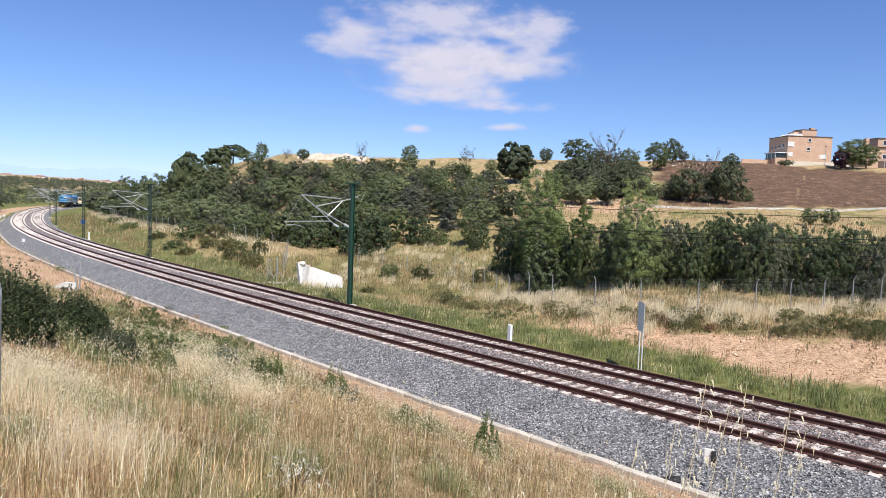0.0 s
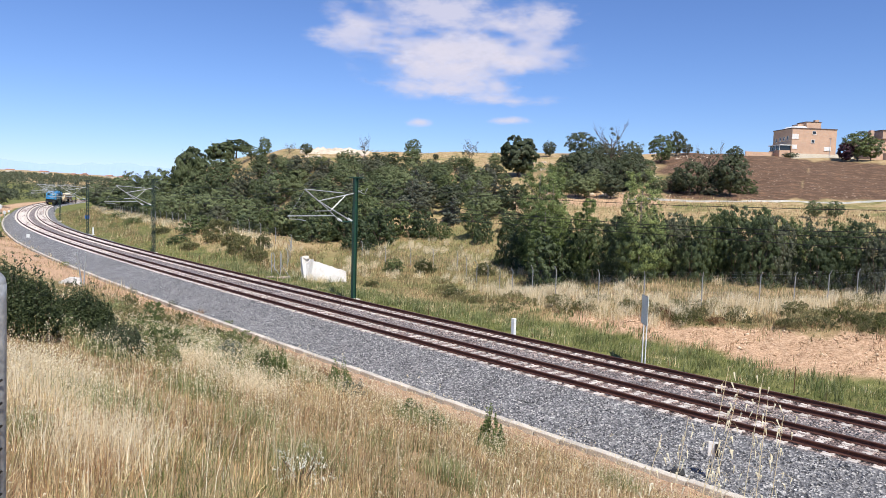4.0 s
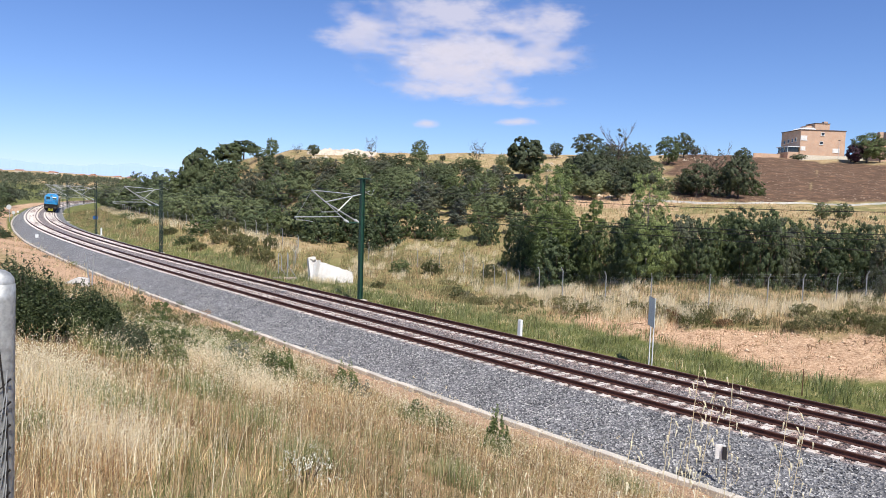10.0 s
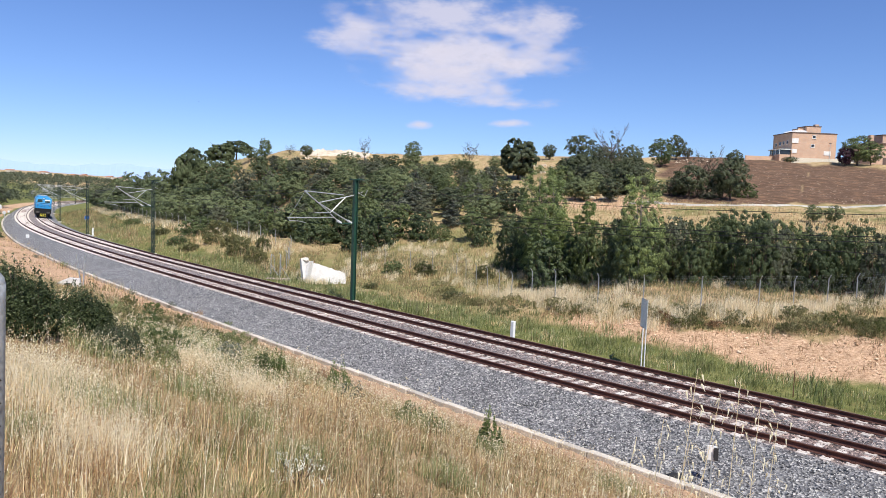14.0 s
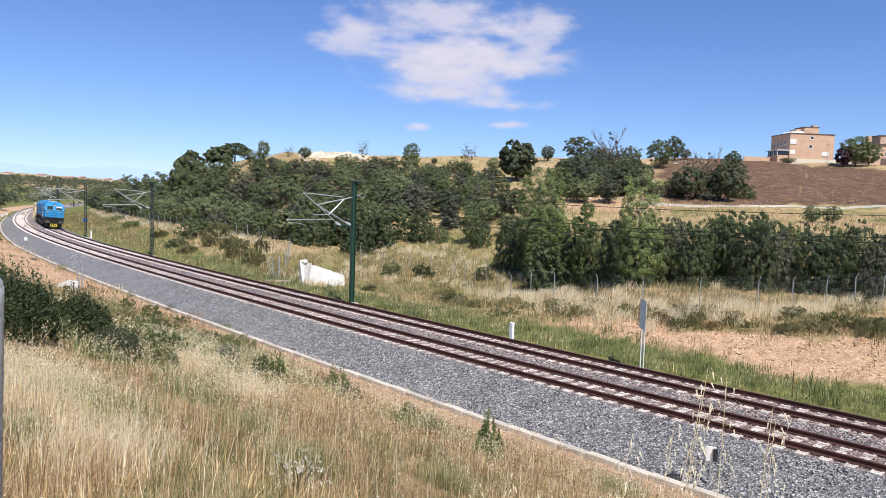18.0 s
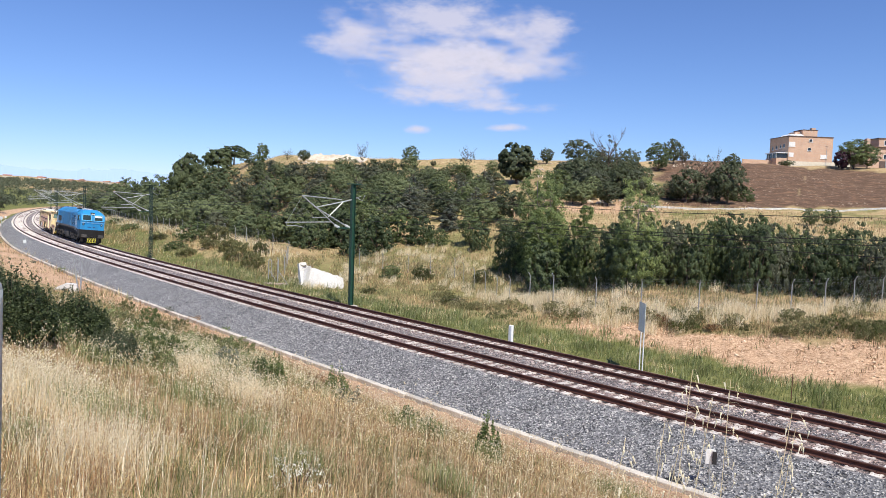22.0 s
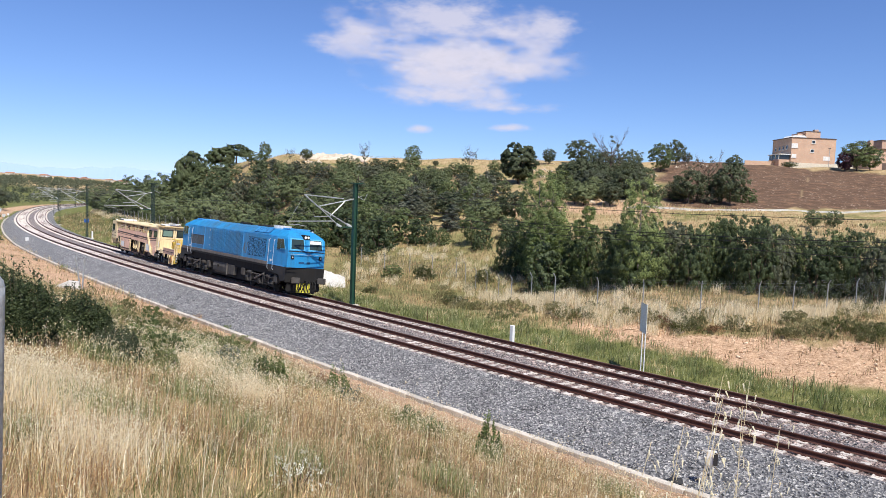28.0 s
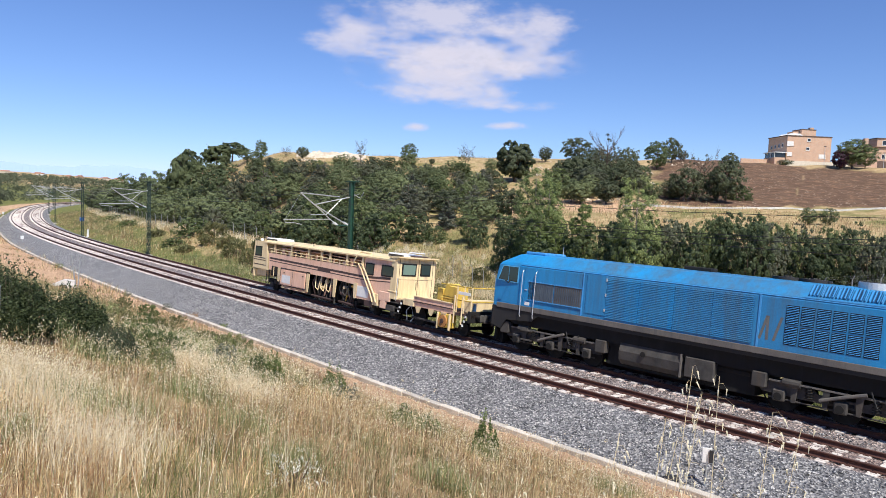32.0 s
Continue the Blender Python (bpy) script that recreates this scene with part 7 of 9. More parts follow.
    for x, y, h, w in ((-30.5, 90.4, 2.45, 4.74), (-26.5, 85.7, 2.02, 3.59), (-20.7, 74.4, 1.9, 3.0), (-18, 70.2, 1.7, 2.6), (-22.8, 78.4, 1.5, 2.8), (-25.9, 81.3, 1.23, 2.73), (-30.9, 84.5, 1.01, 2.88), (-37.3, 95.5, 0.99, 2.95), (-27.5, 78.5, 0.94, 2.67), (-49.3, 115.3, 1.01, 3.01), (-26.1, 96.3, 1.4, 3.2), (-18.9, 76.7, 1.5, 2.1), (-59, 131.3, 1.03, 2.99), (-4.1, 67.5, 1.3, 2.16), (-1.1, 66, 1.37, 2.64), (-5.3, 57.2, 0.6, 1.66), (1.5, 53.1, 0.6, 2.13), (4.3, 63.1, 1.21, 1.82)):
        plant(r2.choice(("olivebush", "thicket", "olivebush")), math.degrees(math.atan2(x, y)), math.hypot(x, y), h, w, r2)


def clods():
    """Lumps and stones half sunk in the bare soil."""
    rs = np.random.RandomState(88)
    n = 9000
    sl, u = rs.uniform(-14, 20, n), -rs.uniform(9.2, 14.2, n)
    ok = -u < soil_top(sl) + 0.1
    p = along(sl[ok], u[ok], 0)
    keep = wave(p[:, 0], p[:, 1], 1.5, 67) > -0.25
    p = p[keep]
    n = len(p)
    p[:, 2] = terrain(p[:, 0], p[:, 1])
    size = 0.02 + 0.085 * rs.rand(n) ** 6
    octa = np.array([(1, 0, 0), (0, 1, 0), (-1, 0, 0), (0, -1, 0), (0, 0, 0.75), (0, 0, -0.6)], float)
    v = p[:, None] + octa[None] * size[:, None, None] * rs.uniform(0.6, 1.4, (n, 6, 3))
    f = np.array([(0, 1, 4), (1, 2, 4), (2, 3, 4), (3, 0, 4), (1, 0, 5), (2, 1, 5), (3, 2, 5), (0, 3, 5)])
    tagged(raw_mesh("soil_clods", v.reshape(-1, 3), (f[None] + 6 * np.arange(n)[:, None, None]).reshape(-1, 3), "clod"), "pale orange clods and stones on the bare soil", "soil", kind="stuff")


def rubble():
    """A bank of pale tipped soil on the ridge, and pale stones lying about the hill."""
    rs = np.random.RandomState(61)
    na, nd = 70, 9
    az = np.radians(np.linspace(-11.2, -5.6, na))[None] + np.zeros((nd, 1))
    d = np.linspace(158, 168, nd)[:, None] + np.zeros((1, na))
    x, y = d * np.sin(az), d * np.cos(az)
    rise = np.sin(np.linspace(0, np.pi, nd))[:, None] * np.sin(np.linspace(0, np.pi, na))[None] ** 0.5
    lumps = 0.75 + 0.4 * wave(x, y, 3.1, 81) + 0.25 * wave(x, y, 1.1, 82)
    z = terrain(x.ravel(), y.ravel()).reshape(x.shape) - 0.15 + 1.15 * rise * np.clip(lumps, 0.1, 1.6)
    i = (np.arange(nd - 1)[:, None] * na + np.arange(na - 1)[None]).ravel()
    tagged(raw_mesh("soil_bank", np.stack([x, y, z], -1).reshape(-1, 3), np.stack([i, i + 1, i + 1 + na, i + na], -1), "pale_soil"), "low bank of pale tipped soil along the ridge", "soil bank", kind="structure")
    octa = np.array([(1, 0, 0), (0, 1, 0), (-1, 0, 0), (0, -1, 0), (0, 0, 0.75), (0, 0, -0.6)], float)
    f = np.array([(0, 1, 4), (1, 2, 4), (2, 3, 4), (3, 0, 4), (1, 0, 5), (2, 1, 5), (3, 2, 5), (0, 3, 5)])
    for a, r, spread in ((-10.2, 150, 1.2), (7.9, 150, 1.8), (8.4, 142, 1.6), (16.0, 150, 1.6), (16.9, 134, 0.6), (18.9, 132, 0.5), (13.4, 110, 1.2), (19.6, 168, 3.0), (10.4, 160, 1.6)):
        n = 26
        x = r * math.sin(radians(a)) + rs.normal(size=n) * spread
        y = r * math.cos(radians(a)) + rs.normal(size=n) * spread * 0.6
        size = 0.12 + 0.5 * rs.rand(n) ** 3
        v = np.stack([x, y, terrain(x, y)], -1)[:, None] + octa[None] * size[:, None, None] * rs.uniform(0.6, 1.4, (n, 6, 3))
        tagged(raw_mesh("field_stones", v.reshape(-1, 3), (f[None] + 6 * np.arange(n)[:, None, None]).reshape(-1, 3), "pale_soil"), "pale stones scattered on the hillside", "stones", kind="stuff")


rubble()
clods()
grasses()
for kind in TREES.values():
    for root, _, _ in kind:
        if root not in USED:
            for o in (*root.children_recursive, root):
                bpy.data.objects.remove(o)


# ---------------------------------------------------------------- stalks at the viewer's feet, birds and clouds
OATS = []


def near_oats():
    """Wild oat stalks close to the lens, swaying in the wind."""
    rs = random.Random(9)
    tips = ((0.87, 2.34, 5.97), (0.99, 2.51, 5.84), (1.13, 2.67, 5.86), (0.82, 2.47, 5.75), (0.65, 2.31, 5.74), (1.1, 2.36, 5.84), (1.3, 2.59, 5.71), (0.75, 2.07, 5.81), (0.33, 2.98, 5.32), (0.44, 2.76, 5.35), (0.19, 3.19, 5.19), (0.58, 2.43, 5.52))
    for x, y, z in tips:
        bx, by = x - rs.uniform(0.02, 0.12), y + rs.uniform(-0.05, 0.1)
        bz = on_ground(bx, by)
        h = z - bz
        root = tagged(new("oat_stalk"), "tall pale wild oat stalk with drooping spikelets", "grass stalk", group="wild oats near the viewer")
        top = Vector((x - bx, y - by, h))
        mid = Vector((top.x * 0.3, top.y * 0.3, h * 0.6))
        part("stem", tube(bmesh.new(), [(0, 0, -0.05), mid, top], 0.0021, 5, 0.001), "seed_head", root)
        for k in range(15):
            a = rs.uniform(0, math.tau)
            st = mid.lerp(top, 0.45 + 0.55 * k / 14)
            out = Vector((math.cos(a), math.sin(a), 0)) * rs.uniform(0.015, 0.05)
            en = st + out + Vector((0.012, 0, -rs.uniform(0.0, 0.03)))
            bm = bmesh.new()
            tube(bm, [st, (st + en) / 2 + Vector((0, 0, 0.012)), en], 0.0005, 3)
            d = Vector((rs.uniform(-0.3, 0.5), rs.uniform(-0.3, 0.3), -1)).normalized()
            tube(bm, [en, en + d * 0.013, en + d * 0.028], 0.0036, 5, 0.0006)
            part("spikelet", bm, "seed_head", root)
        OATS.append((root, Matrix.Translation((bx, by, bz)), rs.uniform(0, 6)))
        root.matrix_basis = OATS[-1][1]


near_oats()
BIRDS = (
    ((0, -63.6, -126.9, 25.6), (12.5, -3.6, -6.9, 5.6), (13, -19.1, 33.1, 12.1), (13.1, -22.2, 41.1, 13.4), (13.2, -24.8, 49.4, 14.7), (13.3, -26.9, 57.8, 16.2), (13.4, -29.3, 66, 17.6), (13.5, -31.1, 74.5, 18.7), (13.6, -32.6, 83.1, 19.4), (13.8, -35.7, 100.1, 20), (14, -39.6, 116.7, 20.5), (14.2, -43.9, 133.2, 20), (14.4, -48.9, 149.5, 19.8), (16.4, -98.9, 312.5, 14.8), (32, -38.9, 812.5, 25)),
    ((0, -62.2, -135.4, 27.4), (12.4, -2.2, -15.4, 7.4), (12.9, -15.7, 25.6, 8.4), (13, -18.4, 33.8, 8.6), (13.1, -21.1, 42, 8.7), (13.2, -23.2, 50.4, 8.3), (15.2, -65.2, 218.4, -2.7), (32, -5.2, 718.4, 25)),
    ((0, -67.4, -117.7, 28.1), (12.8, -7.4, 2.3, 8.1), (13.3, -24.9, 41.3, 11.1), (13.4, -28.4, 49.1, 11.7), (13.5, -31.6, 57.1, 12.5), (13.6, -34.5, 65.2, 13), (13.8, -40.3, 81.3, 13.7), (14, -45.5, 97.7, 14.1), (14.2, -50, 114.3, 15.6), (14.4, -54.5, 130.9, 16.3), (16.4, -99.5, 296.9, 20.3), (32, -39.5, 796.9, 25)),
)
FLOCK = []


def birds():
    for rows in BIRDS:
        root = tagged(new("bird"), "small dark bird flying over the valley", "bird", group="birds in flight")
        bm = bmesh.new()
        tube(bm, [(-0.11, 0, 0), (-0.05, 0, 0.005), (0.03, 0, 0.008), (0.09, 0, 0.0)], 0.012, 6, 0.01)
        bmesh.ops.create_uvsphere(bm, u_segments=10, v_segments=6, radius=0.03, matrix=Matrix.Diagonal((2.6, 1, 0.9, 1)))
        part("body", bm, "rubber_black", root)
        part("tail", prism(bmesh.new(), [(-0.19, -0.03), (-0.19, 0.03), (-0.09, 0.012), (-0.09, -0.012)], -0.002, 0.004, "z"), "rubber_black", root)
        wings = []
        for side in (-1, 1):
            w = part("wing", prism(bmesh.new(), [(0.045, 0.0), (0.05, side * 0.1), (-0.03, side * 0.21), (-0.035, side * 0.1), (-0.05, 0.0)], -0.002, 0.004, "z"), "rubber_black", root)
            w.matrix_basis = Matrix.Translation((0, side * 0.02, 0.01))
            wings.append((w, side))
        FLOCK.append((root, rows, wings))


birds()


def cloud_material():
    m, n, l, b = shader("cloud")
    n.remove(b)
    c = n.new("ShaderNodeTexCoord")
    big = noise_tex(n, l, 1.0, 9, 0.6, vec=None)
    mp = n.new("ShaderNodeMapping")
    mp.inputs["Scale"].default_value = (0.0042, 0.0042, 0.0095)
    l.new(c.outputs["Object"], mp.inputs[0]), l.new(mp.outputs[0], big.inputs["Vector"])
    g = n.new("ShaderNodeMapping")
    g.inputs["Location"].default_value, g.inputs["Scale"].default_value = (-1, -1, -1), (2, 2, 2)
    l.new(c.outputs["UV"], g.inputs[0])
    sp = n.new("ShaderNodeTexGradient")
    sp.gradient_type = "SPHERICAL"
    flat = n.new("ShaderNodeVectorMath")
    flat.operation = "MULTIPLY"
    flat.inputs[1].default_value = (1, 1, 0)
    l.new(g.outputs[0], flat.inputs[0]), l.new(flat.outputs[0], sp.inputs[0])
    f = n.new("ShaderNodeMath")
    f.operation = "MULTIPLY_ADD"
    l.new(sp.outputs["Fac"], f.inputs[0])
    f.inputs[1].default_value = 0.62
    l.new(big.outputs["Fac"], f.inputs[2])
    r = n.new("ShaderNodeMapRange")
    r.interpolation_type = "SMOOTHSTEP"
    r.inputs[1].default_value, r.inputs[2].default_value, r.inputs[4].default_value = 0.6, 1.1, 0.8
    l.new(f.outputs[0], r.inputs[0])
    edge = n.new("ShaderNodeMath")
    edge.operation = "MULTIPLY"
    e2 = n.new("ShaderNodeMapRange")
    e2.inputs[2].default_value = 0.3
    l.new(sp.outputs["Fac"], e2.inputs[0])
    l.new(r.outputs[0], edge.inputs[0]), l.new(e2.outputs[0], edge.inputs[1])
    em, tr, mx = n.new("ShaderNodeEmission"), n.new("ShaderNodeBsdfTransparent"), n.new("ShaderNodeMixShader")
    em.inputs[0].default_value, em.inputs[1].default_value = (0.62, 0.6, 0.7, 1), 0.9
    l.new(edge.outputs[0], mx.inputs[0]), l.new(tr.outputs[0], mx.inputs[1]), l.new(em.outputs[0], mx.inputs[2])
    l.new(mx.outputs[0], n["Material Output"].inputs[0])


cloud_material()


def clouds():
    """Thin ragged fair-weather cloud far over the hill, in overlapping veils."""
    veils = ((1.2, 11.3, 12.0, 3.2), (1.5, 11.0, 10.5, 2.0), (-0.2, 14.1, 11.0, 2.8), (0.6, 9.6, 9.0, 2.2), (1.0, 8.3, 7.4, 1.3), (-1.7, 5.8, 1.6, 0.55), (5.4, 6.1, 2.5, 0.5), (-7.3, 12.4, 4.6, 2.2), (7.8, 13.6, 5.0, 2.2), (5.6, 7.6, 5.4, 0.8), (-1.0, 11.5, 6.2, 1.5), (7.0, 10.9, 5.0, 1.6))
    for i, (az, el, w, h) in enumerate(veils):
        d = 4300 + i * 12
        bm = bmesh.new()
        uv = bm.loops.layers.uv.new("veil")
        n = 8
        grid = [[bm.verts.new((d * math.sin(radians(az + w * (2 * a / n - 1))), d * math.cos(radians(az + w * (2 * a / n - 1))), d * math.tan(radians(el + h * (2 * b / n - 1))))) for b in range(n + 1)] for a in range(n + 1)]
        for a in range(n):
            for b in range(n):
                face = bm.faces.new((grid[a][b], grid[a + 1][b], grid[a + 1][b + 1], grid[a][b + 1]))
                for loop, (ka, kb) in zip(face.loops, ((a, b), (a + 1, b), (a + 1, b + 1), (a, b + 1))):
                    loop[uv].uv = (ka / n, kb / n)
        ob = part("backdrop_cloud", bm, "cloud", None)
        tagged(ob, "thin ragged white and lilac fair-weather cloud", "cloud", kind="structure")


clouds()

# ---------------------------------------------------------------- the train


def paint(name, c1, c2, grime, rough=0.42, scale=0.7, soot=None):
    """Weathered vehicle paint: fading, soot streaks that run down, fine dust."""
    m, n, l, b = shader(name)
    co = n.new("ShaderNodeTexCoord").outputs["Object"]
    big = noise_tex(n, l, scale, 5, 0.6, vec=co)
    mp = n.new("ShaderNodeMapping")
    mp.inputs["Scale"].default_value = (2.6, 2.6, 0.25)
    l.new(co, mp.inputs[0])
    streak = noise_tex(n, l, 1.3, 6, 0.7, vec=mp.outputs[0])
    fine = noise_tex(n, l, 26, 4, 0.6, vec=co)
    base = ramp(n, l, big.outputs["Fac"], [(0.3, c1), (0.7, c2)])
    s = ramp(n, l, streak.outputs["Fac"], [(0.46, (0, 0, 0)), (0.72, (0.6, 0.6, 0.6))])
    col = mix(n, l, 0.0, base.outputs[0], grime)
    l.new(s.outputs[0], col.node.inputs[0])
    if soot:
        # exhaust soot and brake dust, thickest along the engine room and low on the side
        sx = n.new("ShaderNodeSeparateXYZ")
        l.new(co, sx.inputs[0])
        ax = n.new("ShaderNodeMath")
        ax.operation = "ABSOLUTE"
        l.new(sx.outputs[0], ax.inputs[0])
        mr = n.new("ShaderNodeMapRange")
        mr.inputs[1].default_value, mr.inputs[2].default_value, mr.inputs[3].default_value, mr.inputs[4].default_value = 6.6, 3.4, 0.08, 0.8
        l.new(ax.outputs[0], mr.inputs[0])
        dirt = noise_tex(n, l, 0.55, 6, 0.7, vec=mp.outputs[0])
        dr = ramp(n, l, dirt.outputs["Fac"], [(0.34, (0.05,) * 3), (0.5, (0.45,) * 3), (0.64, (0.97,) * 3)])
        k = n.new("ShaderNodeMath")
        k.operation = "MULTIPLY"
        l.new(dr.outputs[0], k.inputs[0]), l.new(mr.outputs[0], k.inputs[1])
        col = mix(n, l, 0.0, col, soot)
        l.new(k.outputs[0], col.node.inputs[0])
    g = ramp(n, l, fine.outputs["Fac"], [(0.3, (0.86, 0.86, 0.86)), (0.7, (1.04, 1.04, 1.04))])
    col = mix(n, l, 1.0, col, g.outputs[0], "MULTIPLY")
    l.new(col, b.inputs["Base Color"])
    rr = ramp(n, l, streak.outputs["Fac"], [(0.3, (rough,) * 3), (0.8, (rough + 0.25,) * 3)])
    l.new(rr.outputs[0], b.inputs["Roughness"])
    bump(n, l, b, fine.outputs["Fac"], 0.05, 0.01)


paint("loco_blue", (0.009, 0.222, 0.51), (0.015, 0.275, 0.59), (0.04, 0.15, 0.26), soot=(0.07, 0.12, 0.16))
paint("loco_navy", (0.01, 0.06, 0.16), (0.014, 0.08, 0.2), (0.03, 0.05, 0.08))
paint("loco_blue_pale", (0.05, 0.27, 0.6), (0.07, 0.32, 0.65), (0.06, 0.16, 0.28))
paint("loco_cyan", (0.09, 0.42, 0.72), (0.12, 0.48, 0.78), (0.08, 0.25, 0.4))
paint("loco_grey", (0.011, 0.011, 0.012), (0.022, 0.021, 0.021), (0.045, 0.035, 0.026), 0.65)
# deepened below real paint: shade under the vehicles is put into this black
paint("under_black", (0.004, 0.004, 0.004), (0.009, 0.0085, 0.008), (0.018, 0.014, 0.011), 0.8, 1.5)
paint("bogie_grey", (0.03, 0.029, 0.028), (0.085, 0.078, 0.07), (0.08, 0.058, 0.04), 0.75, 2.0)
paint("rust_fade", (0.12, 0.13, 0.13), (0.17, 0.15, 0.13), (0.06, 0.14, 0.22), 0.7, 2)
paint("tamper_cream", (0.76, 0.59, 0.32), (0.84, 0.69, 0.42), (0.5, 0.32, 0.19), 0.5)
paint("tamper_pink", (0.78, 0.47, 0.33), (0.85, 0.57, 0.42), (0.55, 0.31, 0.2), 0.6)
paint("tamper_yellow", (0.6, 0.4, 0.06), (0.7, 0.5, 0.1), (0.3, 0.19, 0.08), 0.55)
paint("tamper_brown", (0.06, 0.035, 0.03), (0.09, 0.05, 0.04), (0.05, 0.035, 0.03), 0.6)
paint("dusty_sill", (0.1, 0.092, 0.085), (0.17, 0.15, 0.13), (0.06, 0.065, 0.075), 0.7)
paint("grille_grey", (0.075, 0.1, 0.13), (0.12, 0.15, 0.18), (0.06, 0.07, 0.08), 0.6)
surface("hi_vis_yellow", (0.75, 0.68, 0.06), (0.85, 0.78, 0.1), 2, 0.5, fine=30, bump_s=0)
surface("silver_rail", (0.55, 0.6, 0.66), (0.7, 0.74, 0.78), 3, 0.35, metal=0.4, fine=40, bump_s=0)
surface("rust_orange", (0.4, 0.17, 0.05), (0.55, 0.27, 0.09), 3, 0.8, fine=20)
m_, n_, l_, b_ = shader("cab_glass")
b_.inputs["Base Color"].default_value = (0.03, 0.05, 0.05, 1)
b_.inputs["Roughness"].default_value, b_.inputs["Specular IOR Level"].default_value = 0.06, 0.4
m_, n_, l_, b_ = shader("cab_glass_pale")
b_.inputs["Base Color"].default_value = (0.16, 0.24, 0.2, 1)
b_.inputs["Roughness"].default_value, b_.inputs["Specular IOR Level"].default_value = 0.08, 0.7
m_, n_, l_, b_ = shader("lamp_glass")
b_.inputs["Base Color"].default_value = (0.75, 0.76, 0.72, 1)
b_.inputs["Roughness"].default_value = 0.15
b_.inputs["Emission Color"].default_value, b_.inputs["Emission Strength"].default_value = (1, 0.95, 0.8, 1), 0.05

WHEELS = []


def wheelset(parent, x, r, name="wheelset", half=0.83):
    """Two wheels on an axle; turns as the train runs."""
    bm = bmesh.new()
    tube(bm, [(0, -half, 0), (0, half, 0)], 0.09, 10)
    for y in (-half, half):
        drum(bm, (0, y, 0), r, 0.065, "y", 24)
        drum(bm, (0, y * 0.93, 0), r + 0.03, 0.015, "y", 24)
        for k in range(5):
            a = k * math.tau / 5
            drum(bm, (math.cos(a) * r * 0.6, y + math.copysign(0.06, y), math.sin(a) * r * 0.6), r * 0.16, 0.02, "y", 8)
    ob = part(name, bm, "under_black", parent)
    ob.matrix_basis = Matrix.Translation((x, 0, r))
    WHEELS.append((ob, Vector((x, 0, r)), r))
    return ob


def louvres(bm, x0, x1, z0, z1, y, n, depth=0.035, along_x=True, thick=0.27):
    """Sloping slats in a frame on the side at y (facing -y)."""
    sgn = -1 if y < 0 else 1
    for i in range(n):
        if along_x:
            z = z0 + (z1 - z0) * (i + 0.5) / n
            h = (z1 - z0) / n * thick
            a = [(x0, y, z + h), (x1, y, z + h), (x1, y + sgn * depth, z + h * 0.3), (x0, y + sgn * depth, z + h * 0.3)]
            b = [(x0, y, z - h), (x1, y, z - h), (x1, y + sgn * depth, z - h), (x0, y + sgn * depth, z - h)]
        else:
            x = x0 + (x1 - x0) * (i + 0.5) / n
            h = (x1 - x0) / n * thick
            a = [(x - h, y, z0), (x - h, y, z1), (x + h, y + sgn * depth, z1), (x + h, y + sgn * depth, z0)]
            b = [(x - h * 1.6, y, z0), (x - h * 1.6, y, z1), (x + h * 0.4, y + sgn * depth, z1), (x + h * 0.4, y + sgn * depth, z0)]
        va, vb = [bm.verts.new(p) for p in a], [bm.verts.new(p) for p in b]
        bm.faces.new(va), bm.faces.new(vb[::-1])
        for k in range(4):
            bm.faces.new((va[k], vb[k], vb[(k + 1) % 4], va[(k + 1) % 4]))
    return bm


def corrugated(x0, x1, z0, z1, y, n, depth):
    """One pressed sheet with n ribs."""
    bm = bmesh.new()
    rows = []
    for i in range(n):
        for f, d in ((0.0, 0.0), (0.22, 1.0), (0.7, 0.75), (0.82, 0.0)):
            z = z0 + (z1 - z0) * (i + f) / n
            rows.append([bm.verts.new((x, y + depth * d, z)) for x in (x0, x1)])
    for a, b in zip(rows, rows[1:]):
        bm.faces.new((a[0], a[1], b[1], b[0]))
    bmesh.ops.recalc_face_normals(bm, faces=bm.faces)
    return bm


def loft(sections, strips=False):
    """Skin through rings of equal count, ends closed."""
    bm = bmesh.new()
    rings = [[bm.verts.new(p) for p in s] for s in sections]
    k = len(rings[0])
    for a, b in zip(rings, rings[1:]):
        for i in range(k):
            bm.faces.new((a[i], a[(i + 1) % k], b[(i + 1) % k], b[i]))
    for ring in (rings[0], rings[-1]):
        if strips:
            for i in range(k // 2 - 1):
                bm.faces.new((ring[i], ring[i + 1], ring[k - 2 - i], ring[k - 1 - i]))
        else:
            bm.faces.new(ring)
    bmesh.ops.recalc_face_normals(bm, faces=bm.faces)
    return bm


HALF = 9.2


def nose(z):
    """How far the cab front stands back from its foremost point at a height."""
    return float(np.interp(z, (1.3, 2.9, 3.1, 3.78, 3.95, 4.3), (0.0, 0.0, 0.04, 0.2, 0.4, 1.1)))


